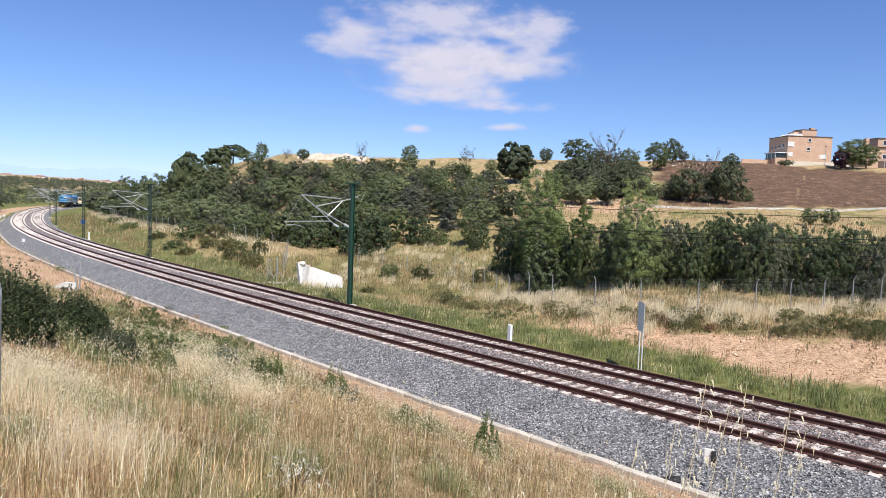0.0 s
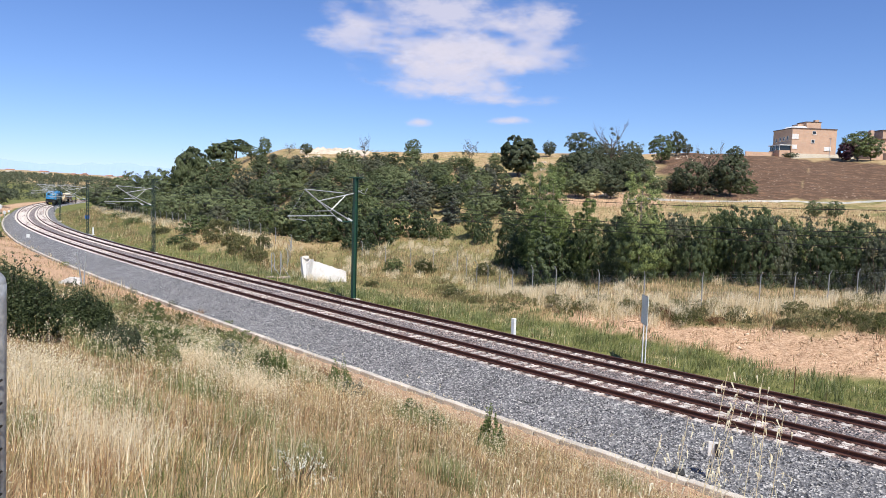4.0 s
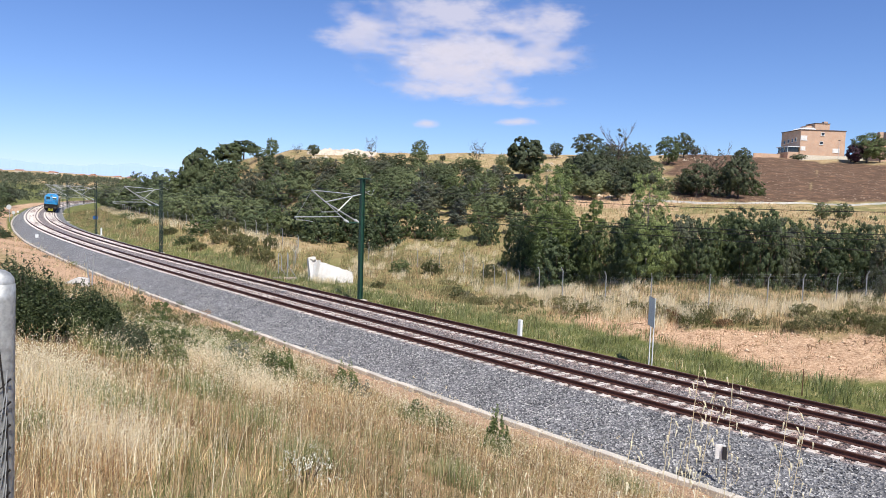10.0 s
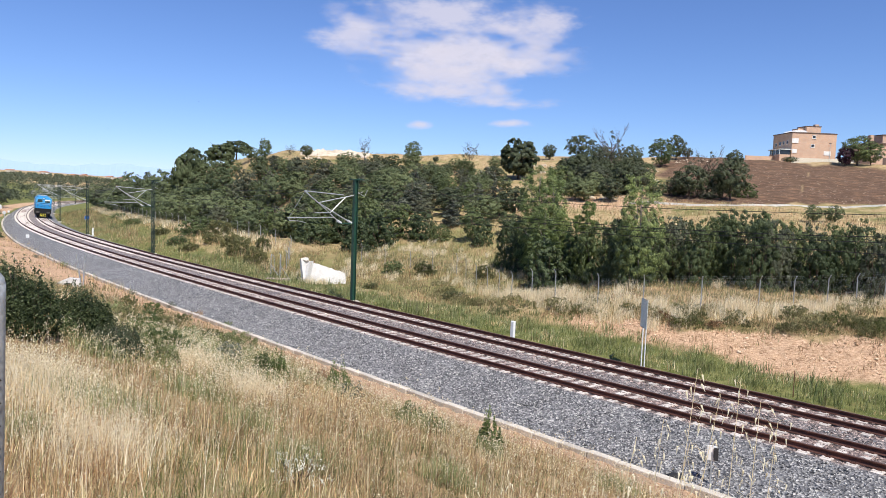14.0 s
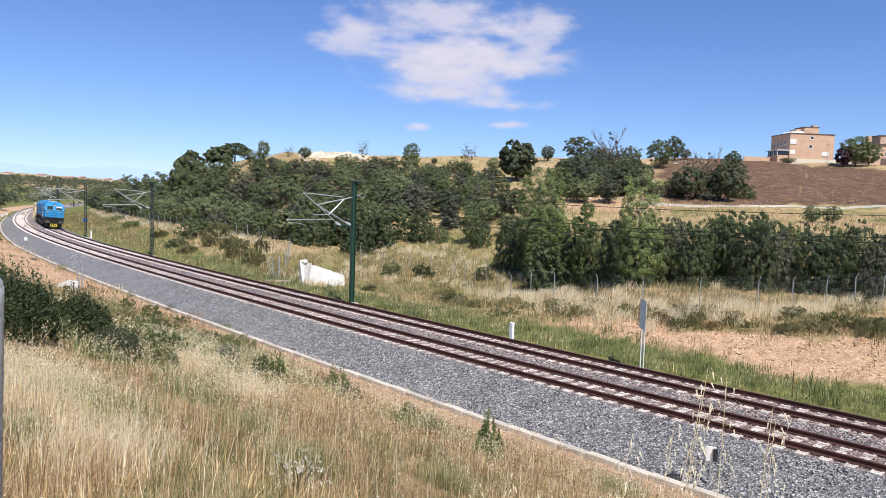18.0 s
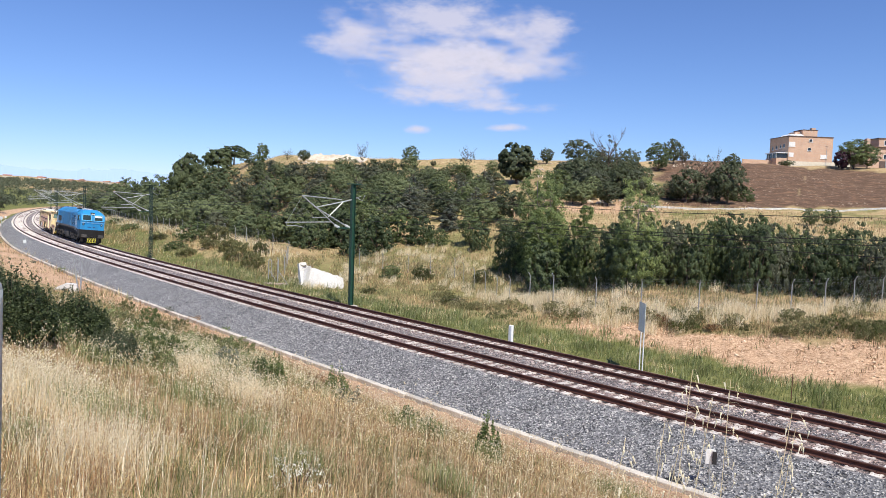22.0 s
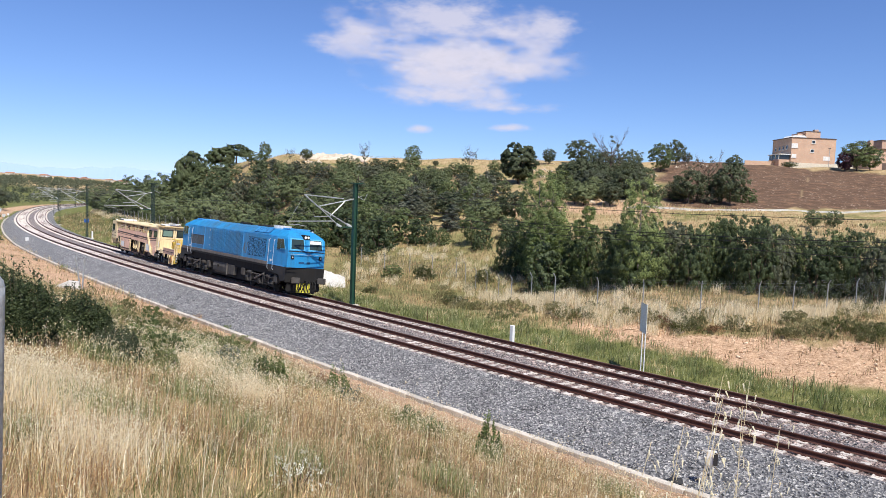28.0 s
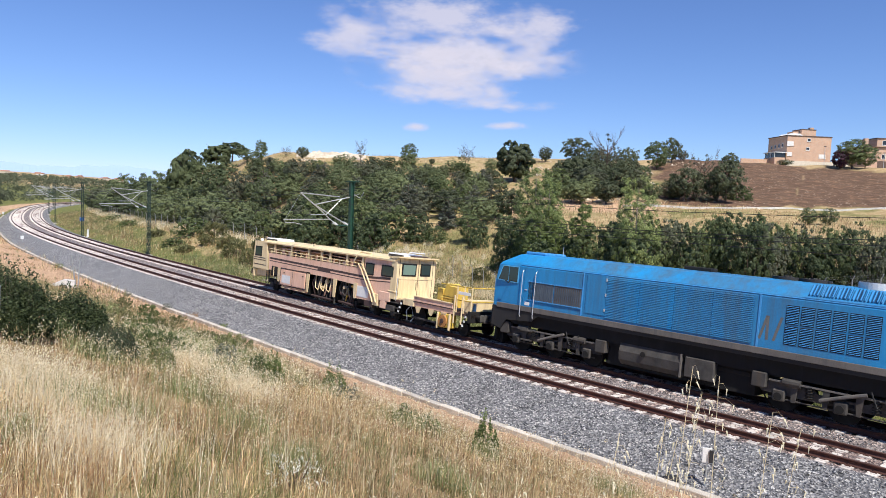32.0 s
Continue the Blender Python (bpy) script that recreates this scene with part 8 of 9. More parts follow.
def locomotive():
    root = tagged(new("diesel_locomotive"), "bright blue six-axle diesel locomotive, weathered, running on the far track", "locomotive")
    prof = [(1.48, 1.86), (1.48, 2.9), (1.48, 3.1), (1.48, 3.72), (1.42, 3.84), (0.98, 4.24), (0.5, 4.32)]
    prof = [(-y, z) for y, z in prof] + prof[::-1]
    xs = [-HALF, -HALF + 1.45, -3.0, 3.0, HALF - 1.45, HALF]
    rings = []
    for i, x in enumerate(xs):
        e = 1 if i == len(xs) - 1 else (-1 if i == 0 else 0)
        taper = 0.94 if e else 1.0
        rings.append([(x - e * nose(z), y * taper, z) for y, z in prof])
    part("body", loft(rings, True), "loco_blue", root)
    # frame band below the body, cut up over the bogies
    band = [(-9.15, 1.86), (-9.15, 1.0), (-8.6, 0.86), (-8.3, 1.3), (-6.9, 1.4), (-6.6, 1.66), (6.6, 1.66), (6.9, 1.4), (8.3, 1.3), (8.6, 0.86), (9.15, 1.0), (9.15, 1.86)]
    for y0, y1 in ((-1.485, -1.43), (1.43, 1.485)):
        part("side_sill", prism(bmesh.new(), band, y0, y1), "loco_grey", root, "dark grey side sill")
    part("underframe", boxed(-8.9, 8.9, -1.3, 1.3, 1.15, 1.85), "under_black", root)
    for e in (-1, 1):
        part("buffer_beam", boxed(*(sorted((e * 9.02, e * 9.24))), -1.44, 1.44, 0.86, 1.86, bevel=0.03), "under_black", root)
    for side in (-1, 1):
        part("rub_strip", boxed(6.6, 8.95, *sorted((side * 1.482, side * 1.495)), 1.86, 1.93), "loco_blue_pale", root)
        part("dusty_ledge", boxed(-8.9, 6.6, *sorted((side * 1.482, side * 1.53)), 1.8, 2.02, bevel=0.01), "dusty_sill", root, "ledge grey with brake dust")
    bm = bmesh.new()
    for e in (-1, 1):
        tube(bm, [(-7.7, e * 1.46, 3.79), (7.7, e * 1.46, 3.79)], 0.02, 5)
    part("cant_rail", bm, "loco_blue_pale", root)
    for side in (-1, 1):
        y = side * 1.482
        o = side * 0.02
        ya, yb = sorted((y, y + o))
        # engine-room grilles, six by two
        for i in range(6):
            for j in range(2):
                x0 = 3.49 + i * 0.467
                z0 = 2.24 + j * 0.67
                panel = part("grille_panel", boxed(x0, x0 + 0.405, *sorted((y - o * 0.5, y + o * 0.2)), z0, z0 + 0.62), "under_black", root)
                part("slats", louvres(bmesh.new(), x0 + 0.015, x0 + 0.39, z0 + 0.015, z0 + 0.605, y + o * 0.25, 11, 0.014, thick=0.17), "loco_blue_pale", panel)
        # long ribbed panel in four lengths
        for i in range(4):
            x0 = -3.27 + i * 1.435
            back = part("panel_backing", boxed(x0, x0 + 1.42, *sorted((y - o * 0.5, y + o * 0.2)), 2.1, 3.68), "loco_navy", root)
            part("ribbed_panel", corrugated(x0, x0 + 1.42, 2.1, 3.68, y + o * 0.25, 25, side * 0.02), "loco_blue", back)
        part("panel_seam", boxed(2.62, 2.68, ya, yb, 1.95, 3.78), "loco_blue_pale", root)
        part("panel_door", boxed(-4.22, -3.3, ya, yb, 2.18, 3.76, bevel=0.006), "loco_blue", root, "blue hinged panel door")
        for z in (2.4, 3.0, 3.6):
            part("hinge", boxed(-3.33, -3.27, *sorted((y + o, y + o * 1.9)), z - 0.06, z + 0.06), "silver_rail", root)
        for x0, x1 in ((-7.18, -5.86), (-5.8, -4.45)):
            panel = part("intake_grille", boxed(x0, x1, ya, yb, 2.34, 3.1), "grille_grey", root)
            part("slats", louvres(bmesh.new(), x0 + 0.03, x1 - 0.03, 2.37, 3.07, y + o, 13, 0.02, along_x=False, thick=0.17), "grille_grey" if x0 < -6 else "dusty_sill", panel)
            for zz in (2.3, 3.1):
                part("grille_frame", boxed(x0 - 0.03, x1 + 0.03, *sorted((y + o, y + o * 2)), zz, zz + 0.04), "loco_blue_pale", panel)
        part("panel_seam", boxed(-4.42, -4.37, ya, yb, 1.95, 3.78), "loco_blue_pale", root)
        # doors and hand rails at both cabs
        for e in (-1, 1):
            xd = sorted((e * 6.86, e * 7.44))
            door = part("cab_door", boxed(xd[0], xd[1], ya, yb, 1.86, 3.72, bevel=0.008), "loco_blue", root)
            part("door_handle", boxed(xd[0] + 0.08, xd[0] + 0.2, *sorted((y + o, y + o * 2.4)), 2.72, 2.77), "silver_rail", door)
            part("door_plate", boxed(xd[0] + 0.12, xd[0] + 0.38, *sorted((y + o, y + o * 1.3)), 2.08, 2.22), "white_paint", door)
            for x in (xd[0] - 0.07, xd[1] + 0.07):
                part("hand_rail", tube(bmesh.new(), [(x, y + o, 3.58), (x, y + side * 0.09, 3.5), (x, y + side * 0.09, 1.62), (x, y + o, 1.54)], 0.018, 6), "silver_rail", root, "pale hand rail")
            # side window with a slanting front edge
            w = [(e * 7.8, 2.96), (e * 9.0, 3.02), (e * 8.72, 3.7), (e * 7.8, 3.7)]
            win = part("side_window", prism(bmesh.new(), w, ya, yb), "loco_cyan", root)
            inner = [(e * 7.84, 3.01), (e * 8.33, 3.03), (e * 8.33, 3.66), (e * 7.84, 3.66)]
            part("pane", prism(bmesh.new(), inner, *sorted((y + o, y + o * 1.4))), "cab_glass", win)
            inner = [(e * 8.36, 3.03), (e * 8.93, 3.06), (e * 8.69, 3.66), (e * 8.36, 3.66)]
            part("pane", prism(bmesh.new(), inner, *sorted((y + o, y + o * 1.4))), "cab_glass", win)
            part("mirror", tube(bmesh.new(), [(e * 8.25, y + o, 3.05), (e * 8.2, y + side * 0.2, 2.95), (e * 8.35, y + side * 0.22, 3.05)], 0.03, 5), "under_black", root)
            part("step_ladder", boxed(xd[0], xd[1], *sorted((side * 1.30, side * 1.47)), 0.55, 0.6), "bogie_grey", root)
            part("step_ladder", boxed(xd[0], xd[1], *sorted((side * 1.34, side * 1.47)), 0.95, 1.0), "bogie_grey", root)
        # rust-brown ghost of a removed emblem: slanting bars
        for x0, lean in ((2.66, -0.22), (2.9, 0.0), (3.12, -0.22)):
            part("emblem_ghost", prism(bmesh.new(), [(x0, 2.3), (x0 + 0.09, 2.3), (x0 + 0.09 - lean, 3.1), (x0 - lean, 3.1)], *sorted((y + side * 0.001, y + side * 0.003))), "rust_fade", root)
    # cab fronts
    for e in (-1, 1):
        for y0, y1 in ((-1.24, -0.12), (0.12, 1.24)):
            def fx(z):
                return e * (HALF - nose(z) + 0.012)
            pts = [(y0, 3.0), (y1, 3.0), (y1 - 0.04, 3.78), (y0 + 0.04, 3.78)]
            bm = bmesh.new()
            a = [bm.verts.new((fx(z), y, z)) for y, z in pts]
            b = [bm.verts.new((fx(z) - e * 0.06, y, z)) for y, z in pts]
            bm.faces.new(a), bm.faces.new(b[::-1])
            for k in range(4):
                bm.faces.new((a[k], b[k], b[(k + 1) % 4], a[(k + 1) % 4]))
            bmesh.ops.recalc_face_normals(bm, faces=bm.faces)
            frame_ob = part("windscreen", bm, "loco_cyan", root)
            bm = bmesh.new()
            pts = [(y0 + 0.08, 3.08), (y1 - 0.08, 3.08), (y1 - 0.12, 3.71), (y0 + 0.12, 3.71)]
            bm.faces.new([bm.verts.new((fx(z) + e * 0.008, y, z)) for y, z in pts])
            part("pane", bm, "cab_glass", frame_ob)
            if y0 > 0:
                bm = bmesh.new()
                pts = [(y0 + 0.12, 3.46), (y1 - 0.13, 3.46), (y1 - 0.15, 3.67), (y0 + 0.15, 3.67)]
                bm.faces.new([bm.verts.new((fx(z) + e * 0.012, y, z)) for y, z in pts])
                part("destination_blind", bm, "white_paint", frame_ob, "pale blind behind the windscreen")
            part("wiper", tube(bmesh.new(), [(fx(3.1) + e * 0.03, (y0 + y1) / 2, 3.1), (fx(3.5) + e * 0.03, (y0 + y1) / 2 + 0.25, 3.5)], 0.012, 4), "under_black", root)
        for y0, y1 in ((-0.55, -0.15), (0.05, 0.3)):
            part("lettering_bar", boxed(*sorted((e * HALF, e * (HALF + 0.006))), y0, y1, 2.12, 2.26), "loco_navy", root, "faint dark lettering bar")
        part("front_band", boxed(*sorted((e * (HALF - 0.06), e * (HALF + 0.015))), -1.36, 1.36, 2.9, 2.96, bevel=0.004), "loco_grey", root)
        part("headlight_box", boxed(*sorted((e * (HALF - 0.9), e * (HALF - 0.16))), -0.24, 0.24, 3.72, 4.04, bevel=0.03), "under_black", root)
        for y in (-0.12, 0.12):
            part("headlight", drum(bmesh.new(), (e * (HALF - 0.15), y * 0.9, 3.88), 0.085, 0.02, "x", 14), "lamp_glass", root)
        for y in (-1.05, 1.05):
            housing = part("marker_lamp", boxed(*sorted((e * (HALF - 0.02), e * (HALF + 0.06))), y - 0.11, y + 0.11, 2.42, 2.66, bevel=0.02), "under_black", root)
            part("lens", drum(bmesh.new(), (e * (HALF + 0.06), y, 2.54), 0.05, 0.012, "x", 12), "silver_rail", housing)
        part("front_hand_rail", tube(bmesh.new(), [(e * (HALF + 0.02), -1.25, 2.72), (e * (HALF + 0.08), -1.2, 2.74), (e * (HALF + 0.08), 1.2, 2.74), (e * (HALF + 0.02), 1.25, 2.72)], 0.015, 5), "silver_rail", root)
        for y in (-0.97, 0.97):
            buf = part("buffer", drum(bmesh.new(), (e * 9.5, y, 1.06), 0.11, 0.28, "x", 14), "under_black", root)
            part("buffer_head", boxed(*sorted((e * 9.74, e * 9.82)), y - 0.32, y + 0.32, 0.86, 1.26, bevel=0.04), "bogie_grey", buf)
        part("coupling_hook", tube(bmesh.new(), [(e * 9.2, 0, 1.02), (e * 9.5, 0, 1.02), (e * 9.62, 0, 0.9), (e * 9.55, 0, 0.7)], 0.06, 6), "under_black", root)
        for k, y in enumerate((-0.7, -0.5, -0.32, 0.32, 0.5, 0.7)):
            part("air_hose", tube(bmesh.new(), [(e * 9.24, y, 1.0), (e * 9.42, y * 1.05, 0.86), (e * 9.45, y * 1.1, 0.55), (e * 9.36, y * 1.02, 0.42)], 0.045, 6), "rubber_black" if k % 2 else "under_black", root)
        plow = [(-1.2, 0.86), (-1.25, 0.32), (-0.75, 0.16), (0.75, 0.16), (1.25, 0.32), (1.2, 0.86)]
        guard = part("rail_guard", prism(bmesh.new(), plow, *sorted((e * 9.0, e * 9.12)), axis="x"), "under_black", root)
        part("warning_board", boxed(*sorted((e * 9.12, e * 9.15)), -0.52, 0.52, 0.2, 0.82), "hi_vis_yellow", guard, "yellow and black striped board")
        for k in range(4):
            y = -0.36 + k * 0.24
            s = 1 if y > 0 else -1
            part("black_stripe", prism(bmesh.new(), [(y - 0.05, 0.22), (y + 0.05, 0.22), (y + 0.05 - s * 0.2, 0.8), (y - 0.05 - s * 0.2, 0.8)], *sorted((e * 9.151, e * 9.156)), axis="x"), "under_black", guard)
        for y in (-0.9, 0.9):
            part("guard_iron", boxed(*sorted((e * 8.8, e * 8.95)), y - 0.1, y + 0.1, 0.12, 0.9), "under_black", root)
    # roof
    part("roof_grille", louvres(bmesh.new(), 4.05, 6.35, -0.0, 0.52, -0.001, 26, 0.05, along_x=False), "loco_navy", root).matrix_basis = Matrix.Translation((0, -1.36, 3.9)) @ Matrix.Rotation(radians(-48), 4, "X")
    for k in range(20):
        part("rib", boxed(4.1 + k * 0.112, 4.125 + k * 0.112, -0.065, 0.05, 0.02, 0.5), "loco_blue_pale", root).matrix_basis = Matrix.Translation((0, -1.36, 3.9)) @ Matrix.Rotation(radians(-48), 4, "X")
    part("roof_grille_frame", prism(bmesh.new(), [(3.95, 3.82), (6.45, 3.82), (6.45, 3.86), (3.95, 3.86)], -1.47, -1.40), "loco_blue_pale", root)
    for x in (4.1, 5.0):
        fan = part("roof_fan", drum(bmesh.new(), (x - 1.2, 0, 4.36), 0.5, 0.06, "z", 24), "loco_grey", root)
        part("fan_hub", drum(bmesh.new(), (x - 1.2, 0, 4.43), 0.14, 0.03, "z", 12), "bogie_grey", fan)
    part("exhaust", boxed(-0.8, 0.3, -0.25, 0.25, 4.3, 4.46, bevel=0.03), "under_black", root)
    part("roof_unit", boxed(6.3, 7.0, -0.55, 0.55, 4.28, 4.36, bevel=0.03), "white_paint", root, "white roof cooling unit")
    rim = part("fan_rim", drum(bmesh.new(), (5.75, -0.1, 4.4), 0.62, 0.11, "z", 28), "insulator", root)
    part("fan_grille", drum(bmesh.new(), (5.75, -0.1, 4.52), 0.52, 0.012, "z", 24), "bogie_grey", rim)
    for e in (-1, 1):
        bm = bmesh.new()
        box(bm, *sorted((e * 7.0, e * 8.1)), -0.75, 0.75, 4.28, 4.4, bevel=0.03)
        unit = part("roof_vent", bm, "loco_blue_pale", root)
        for k in range(2):
            part("vent_opening", boxed(*sorted((e * (7.1 + k * 0.5), e * (7.5 + k * 0.5))), -0.65, 0.65, 4.401, 4.41), "under_black", unit)
        part("horn", tube(bmesh.new(), [(e * 7.9, 0.85, 4.22), (e * 8.25, 0.85, 4.26)], 0.03, 8, 0.07), "silver_rail", root)
        part("aerial", tube(bmesh.new(), [(e * 6.4, -0.3, 4.3), (e * 6.4, -0.3, 4.75)], 0.012, 4), "silver_rail", root)
    # tanks under the middle
    part("fuel_tank", loft([[(x, y, z) for y, z in ((-1.36, 0.62), (-1.4, 0.95), (-1.3, 1.25), (1.3, 1.25), (1.4, 0.95), (1.36, 0.62), (1.15, 0.42), (-1.15, 0.42))] for x in (-2.55, -0.02)]), "bogie_grey", root)
    part("tank_end", boxed(-0.02, 0.03, -1.4, 1.4, 0.42, 1.27), "dusty_sill", root)
    part("battery_box", boxed(0.15, 1.25, -1.38, 1.38, 0.5, 1.22, bevel=0.03), "bogie_grey", root)
    # black block added to stand for the shade between the bogies
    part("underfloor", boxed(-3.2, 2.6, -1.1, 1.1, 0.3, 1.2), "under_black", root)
    part("tank_cap", drum(bmesh.new(), (-1.5, -1.42, 0.98), 0.1, 0.03, "y", 12), "under_black", root)
    part("air_reservoir", tube(bmesh.new(), [(1.2, -0.95, 1.0), (2.4, -0.95, 1.0)], 0.18, 12), "under_black", root)
    for c in (-5.9, 5.3):
        bogie = part("bogie", prism(bmesh.new(), [(c - 2.55, 0.75), (c - 2.2, 0.98), (c - 1.0, 1.05), (c - 0.7, 0.8), (c + 0.7, 0.8), (c + 1.0, 1.05), (c + 2.2, 0.98), (c + 2.55, 0.75), (c + 2.45, 0.58), (c + 1.2, 0.55), (c - 1.2, 0.55), (c - 2.45, 0.58)], -1.22, -1.08), "bogie_grey", root, "dusty grey bogie")
        part("side_frame", prism(bmesh.new(), [(c - 2.55, 0.75), (c - 2.2, 0.98), (c + 2.2, 0.98), (c + 2.55, 0.75), (c + 2.45, 0.58), (c - 2.45, 0.58)], 1.08, 1.22), "bogie_grey", bogie)
        part("transom", boxed(c - 0.5, c + 0.5, -1.08, 1.08, 0.6, 0.95), "under_black", bogie)
        for dx in (-1.85, 0.0, 1.85):
            for y in (-1.22, 1.22):
                part("axle_box", boxed(c + dx - 0.2, c + dx + 0.2, *sorted((y, y * 1.12)), 0.36, 0.74, bevel=0.04), "bogie_grey", bogie)
                part("axle_cap", drum(bmesh.new(), (c + dx, y * 1.14, 0.52), 0.13, 0.03, "y", 12), "under_black", bogie)
            wheelset(root, c + dx, 0.51)
        for dx in (-0.95, 0.95):
            for y in (-1.24, 1.24):
                bm = bmesh.new()
                tube(bm, [(c + dx + 0.12 * math.cos(k * 0.785), y + 0.12 * math.sin(k * 0.785), 0.58 + k * 0.0105) for k in range(45)], 0.022, 5)
                part("coil_spring", bm, "under_black", bogie)
        for dx in (-2.5, 2.5):
            part("sand_box", boxed(c + dx - 0.24, c + dx + 0.24, -1.42, -1.1, 0.7, 1.2, bevel=0.03), "bogie_grey", bogie)
            part("sand_pipe", tube(bmesh.new(), [(c + dx, -1.2, 0.72), (c + dx * 0.96, -1.0, 0.4), (c + dx * 0.93, -0.87, 0.12)], 0.025, 5), "under_black", bogie)
        part("brake_cylinder", tube(bmesh.new(), [(c + 1.2, -1.3, 1.02), (c + 1.75, -1.3, 1.02)], 0.13, 10), "bogie_grey", bogie)
        part("brake_cylinder", tube(bmesh.new(), [(c - 1.75, -1.3, 1.02), (c - 1.2, -1.3, 1.02)], 0.13, 10), "bogie_grey", bogie)
        part("brake_rod", tube(bmesh.new(), [(c - 2.2, -1.26, 0.45), (c + 2.2, -1.26, 0.42)], 0.03, 5), "bogie_grey", bogie)
        for dx in (-1.4, -0.45, 0.5, 1.4):
            part("brake_hanger", prism(bmesh.new(), [(c + dx - 0.1, 1.0), (c + dx + 0.12, 1.0), (c + dx + 0.06, 0.4), (c + dx - 0.06, 0.4)], -1.32, -1.24), "bogie_grey", bogie)
        part("damper", tube(bmesh.new(), [(c - 0.6, -1.36, 0.66), (c + 0.1, -1.36, 0.92), (c + 0.7, -1.36, 1.12)], 0.06, 7), "dusty_sill", bogie)
        part("cable_loop", tube(bmesh.new(), [(c + 0.8, -1.38, 1.25), (c + 1.0, -1.42, 0.8), (c + 1.3, -1.42, 0.72), (c + 1.45, -1.38, 1.2)], 0.025, 5), "rubber_black", bogie)
        part("dusty_ledge", boxed(c - 2.2, c + 2.2, -1.34, -1.2, 0.98, 1.03), "dusty_sill", bogie)
        part("frame_slot", boxed(c - 0.35, c + 0.35, -1.235, -1.215, 0.62, 0.72), "under_black", bogie)
    return root


def tamper():
    """Origin at the rail level, x forward; 22.9 m from buffer to buffer."""
    root = tagged(new("track_tamping_machine"), "cream and faded pink track-tamping machine with an open gallery, towed", "track machine")
    rr = random.Random(4)

    def b(name, x0, x1, y0, y1, z0, z1, mat, bevel=0.0, parent=None, label=""):
        return part(name, boxed(min(x0, x1), max(x0, x1), min(y0, y1), max(y0, y1), z0, z1, bevel=bevel), mat, parent or root, label)

    for side in (-1, 1):
        y = side * 1.44
        o = side * 0.02
        # long side girder with openings over the work units
        out = [(-8.85, 2.5), (-8.7, 1.4), (-7.25, 1.4), (-7.25, 1.62), (-3.6, 1.72), (-3.5, 1.62), (-0.95, 1.6), (-0.75, 0.75), (-0.6, 1.58), (1.25, 1.52), (1.4, 0.78), (3.0, 0.8), (3.2, 1.1), (4.75, 1.15), (4.75, 2.5)]
        part("side_panel", prism(bmesh.new(), out, *sorted((y, y - side * 0.06))), "tamper_pink", root, "faded pink side panel")
        for z0, z1 in ((2.12, 2.24), (1.98, 2.03)):
            part("stripe", prism(bmesh.new(), [(-8.7, z0), (2.1, z0 - 0.13), (4.7, z0 + 0.02), (4.7, z1 + 0.02), (2.1, z1 - 0.13), (-8.7, z1)], *sorted((y, y + side * 0.004))), "tamper_brown", root)
        b("machine_number_bar", -2.75, -1.35, y + side * 0.005, y + side * 0.009, 1.92, 2.1, "tamper_brown", label="unreadable dark lettering bar")
        cab = b("cabinet", -7.0, -3.95, y, y + side * 0.06, 0.62, 1.6, "tamper_pink", 0.05, label="pink hatch cabinet")
        b("cabinet_rim", -7.12, -3.83, y - side * 0.005, y + side * 0.03, 0.55, 1.68, "tamper_brown", 0.03, cab)
        b("cabinet_seam", -5.5, -5.47, y + side * 0.06, y + side * 0.066, 0.66, 1.56, "tamper_brown", 0, cab)
        b("cabinet_plate", -6.8, -5.75, y + side * 0.06, y + side * 0.066, 0.74, 1.25, "white_paint", 0, cab)
        for x in (-6.6, -4.3):
            b("latch", x, x + 0.12, y + side * 0.06, y + side * 0.08, 1.35, 1.42, "under_black", 0, cab)
        for x in (-6.9, -6.1, -5.2, -4.4):
            part("hanging_hose", tube(bmesh.new(), [(x, y - side * 0.05, 0.62), (x + 0.12, y, 0.42), (x + 0.38, y, 0.42), (x + 0.5, y - side * 0.05, 0.62)], 0.03, 5), "tamper_cream", root)
        b("skirt", -7.0, -3.9, y - side * 0.12, y - side * 0.16, 0.36, 0.62, "tamper_pink", 0.01)
        # post between the work openings, cream ribs
        for x, z0 in ((-3.72, 0.5), (-0.75, 0.55), (1.32, 0.75), (-7.3, 0.75)):
            part("post_rib", prism(bmesh.new(), [(x - 0.17, 1.62), (x + 0.17, 1.62), (x + 0.1, z0), (x - 0.1, z0)], *sorted((y - side * 0.01, y + side * 0.035))), "tamper_cream", root)
        b("step_port", -8.3, -7.5, y, y + side * 0.02, 1.12, 1.68, "under_black", 0.02)
        b("step_port_rail", -8.0, -7.94, y + side * 0.02, y + side * 0.05, 1.0, 1.66, "tamper_cream")
        b("white_plate", 1.5, 2.58, y, y + o, 0.9, 1.5, "white_paint", 0.01)
        # pieces hung under the cabin
        for x0, x1, z0, z1, mat in ((3.0, 3.5, 0.6, 1.25, "tamper_cream"), (3.55, 4.5, 0.95, 1.45, "tamper_pink"), (3.7, 4.2, 0.55, 0.95, "tamper_pink"), (4.25, 4.95, 0.5, 0.8, "bogie_grey"), (2.3, 3.0, 0.45, 0.8, "tamper_brown"), (4.3, 5.0, 1.5, 1.58, "tamper_cream")):
            b("under_unit", x0, x1, y - side * 0.1, y + side * 0.04, z0, z1, mat, 0.02)
        # sloping hand ladder
        for dx in (0.0, 0.32):
            part("sloping_rail", tube(bmesh.new(), [(1.45 + dx, y + side * 0.04, 2.72), (1.75 + dx, y + side * 0.07, 2.5), (2.85 + dx, y + side * 0.09, 1.2), (3.1 + dx, y + side * 0.09, 0.78)], 0.045, 6), "tamper_cream", root)
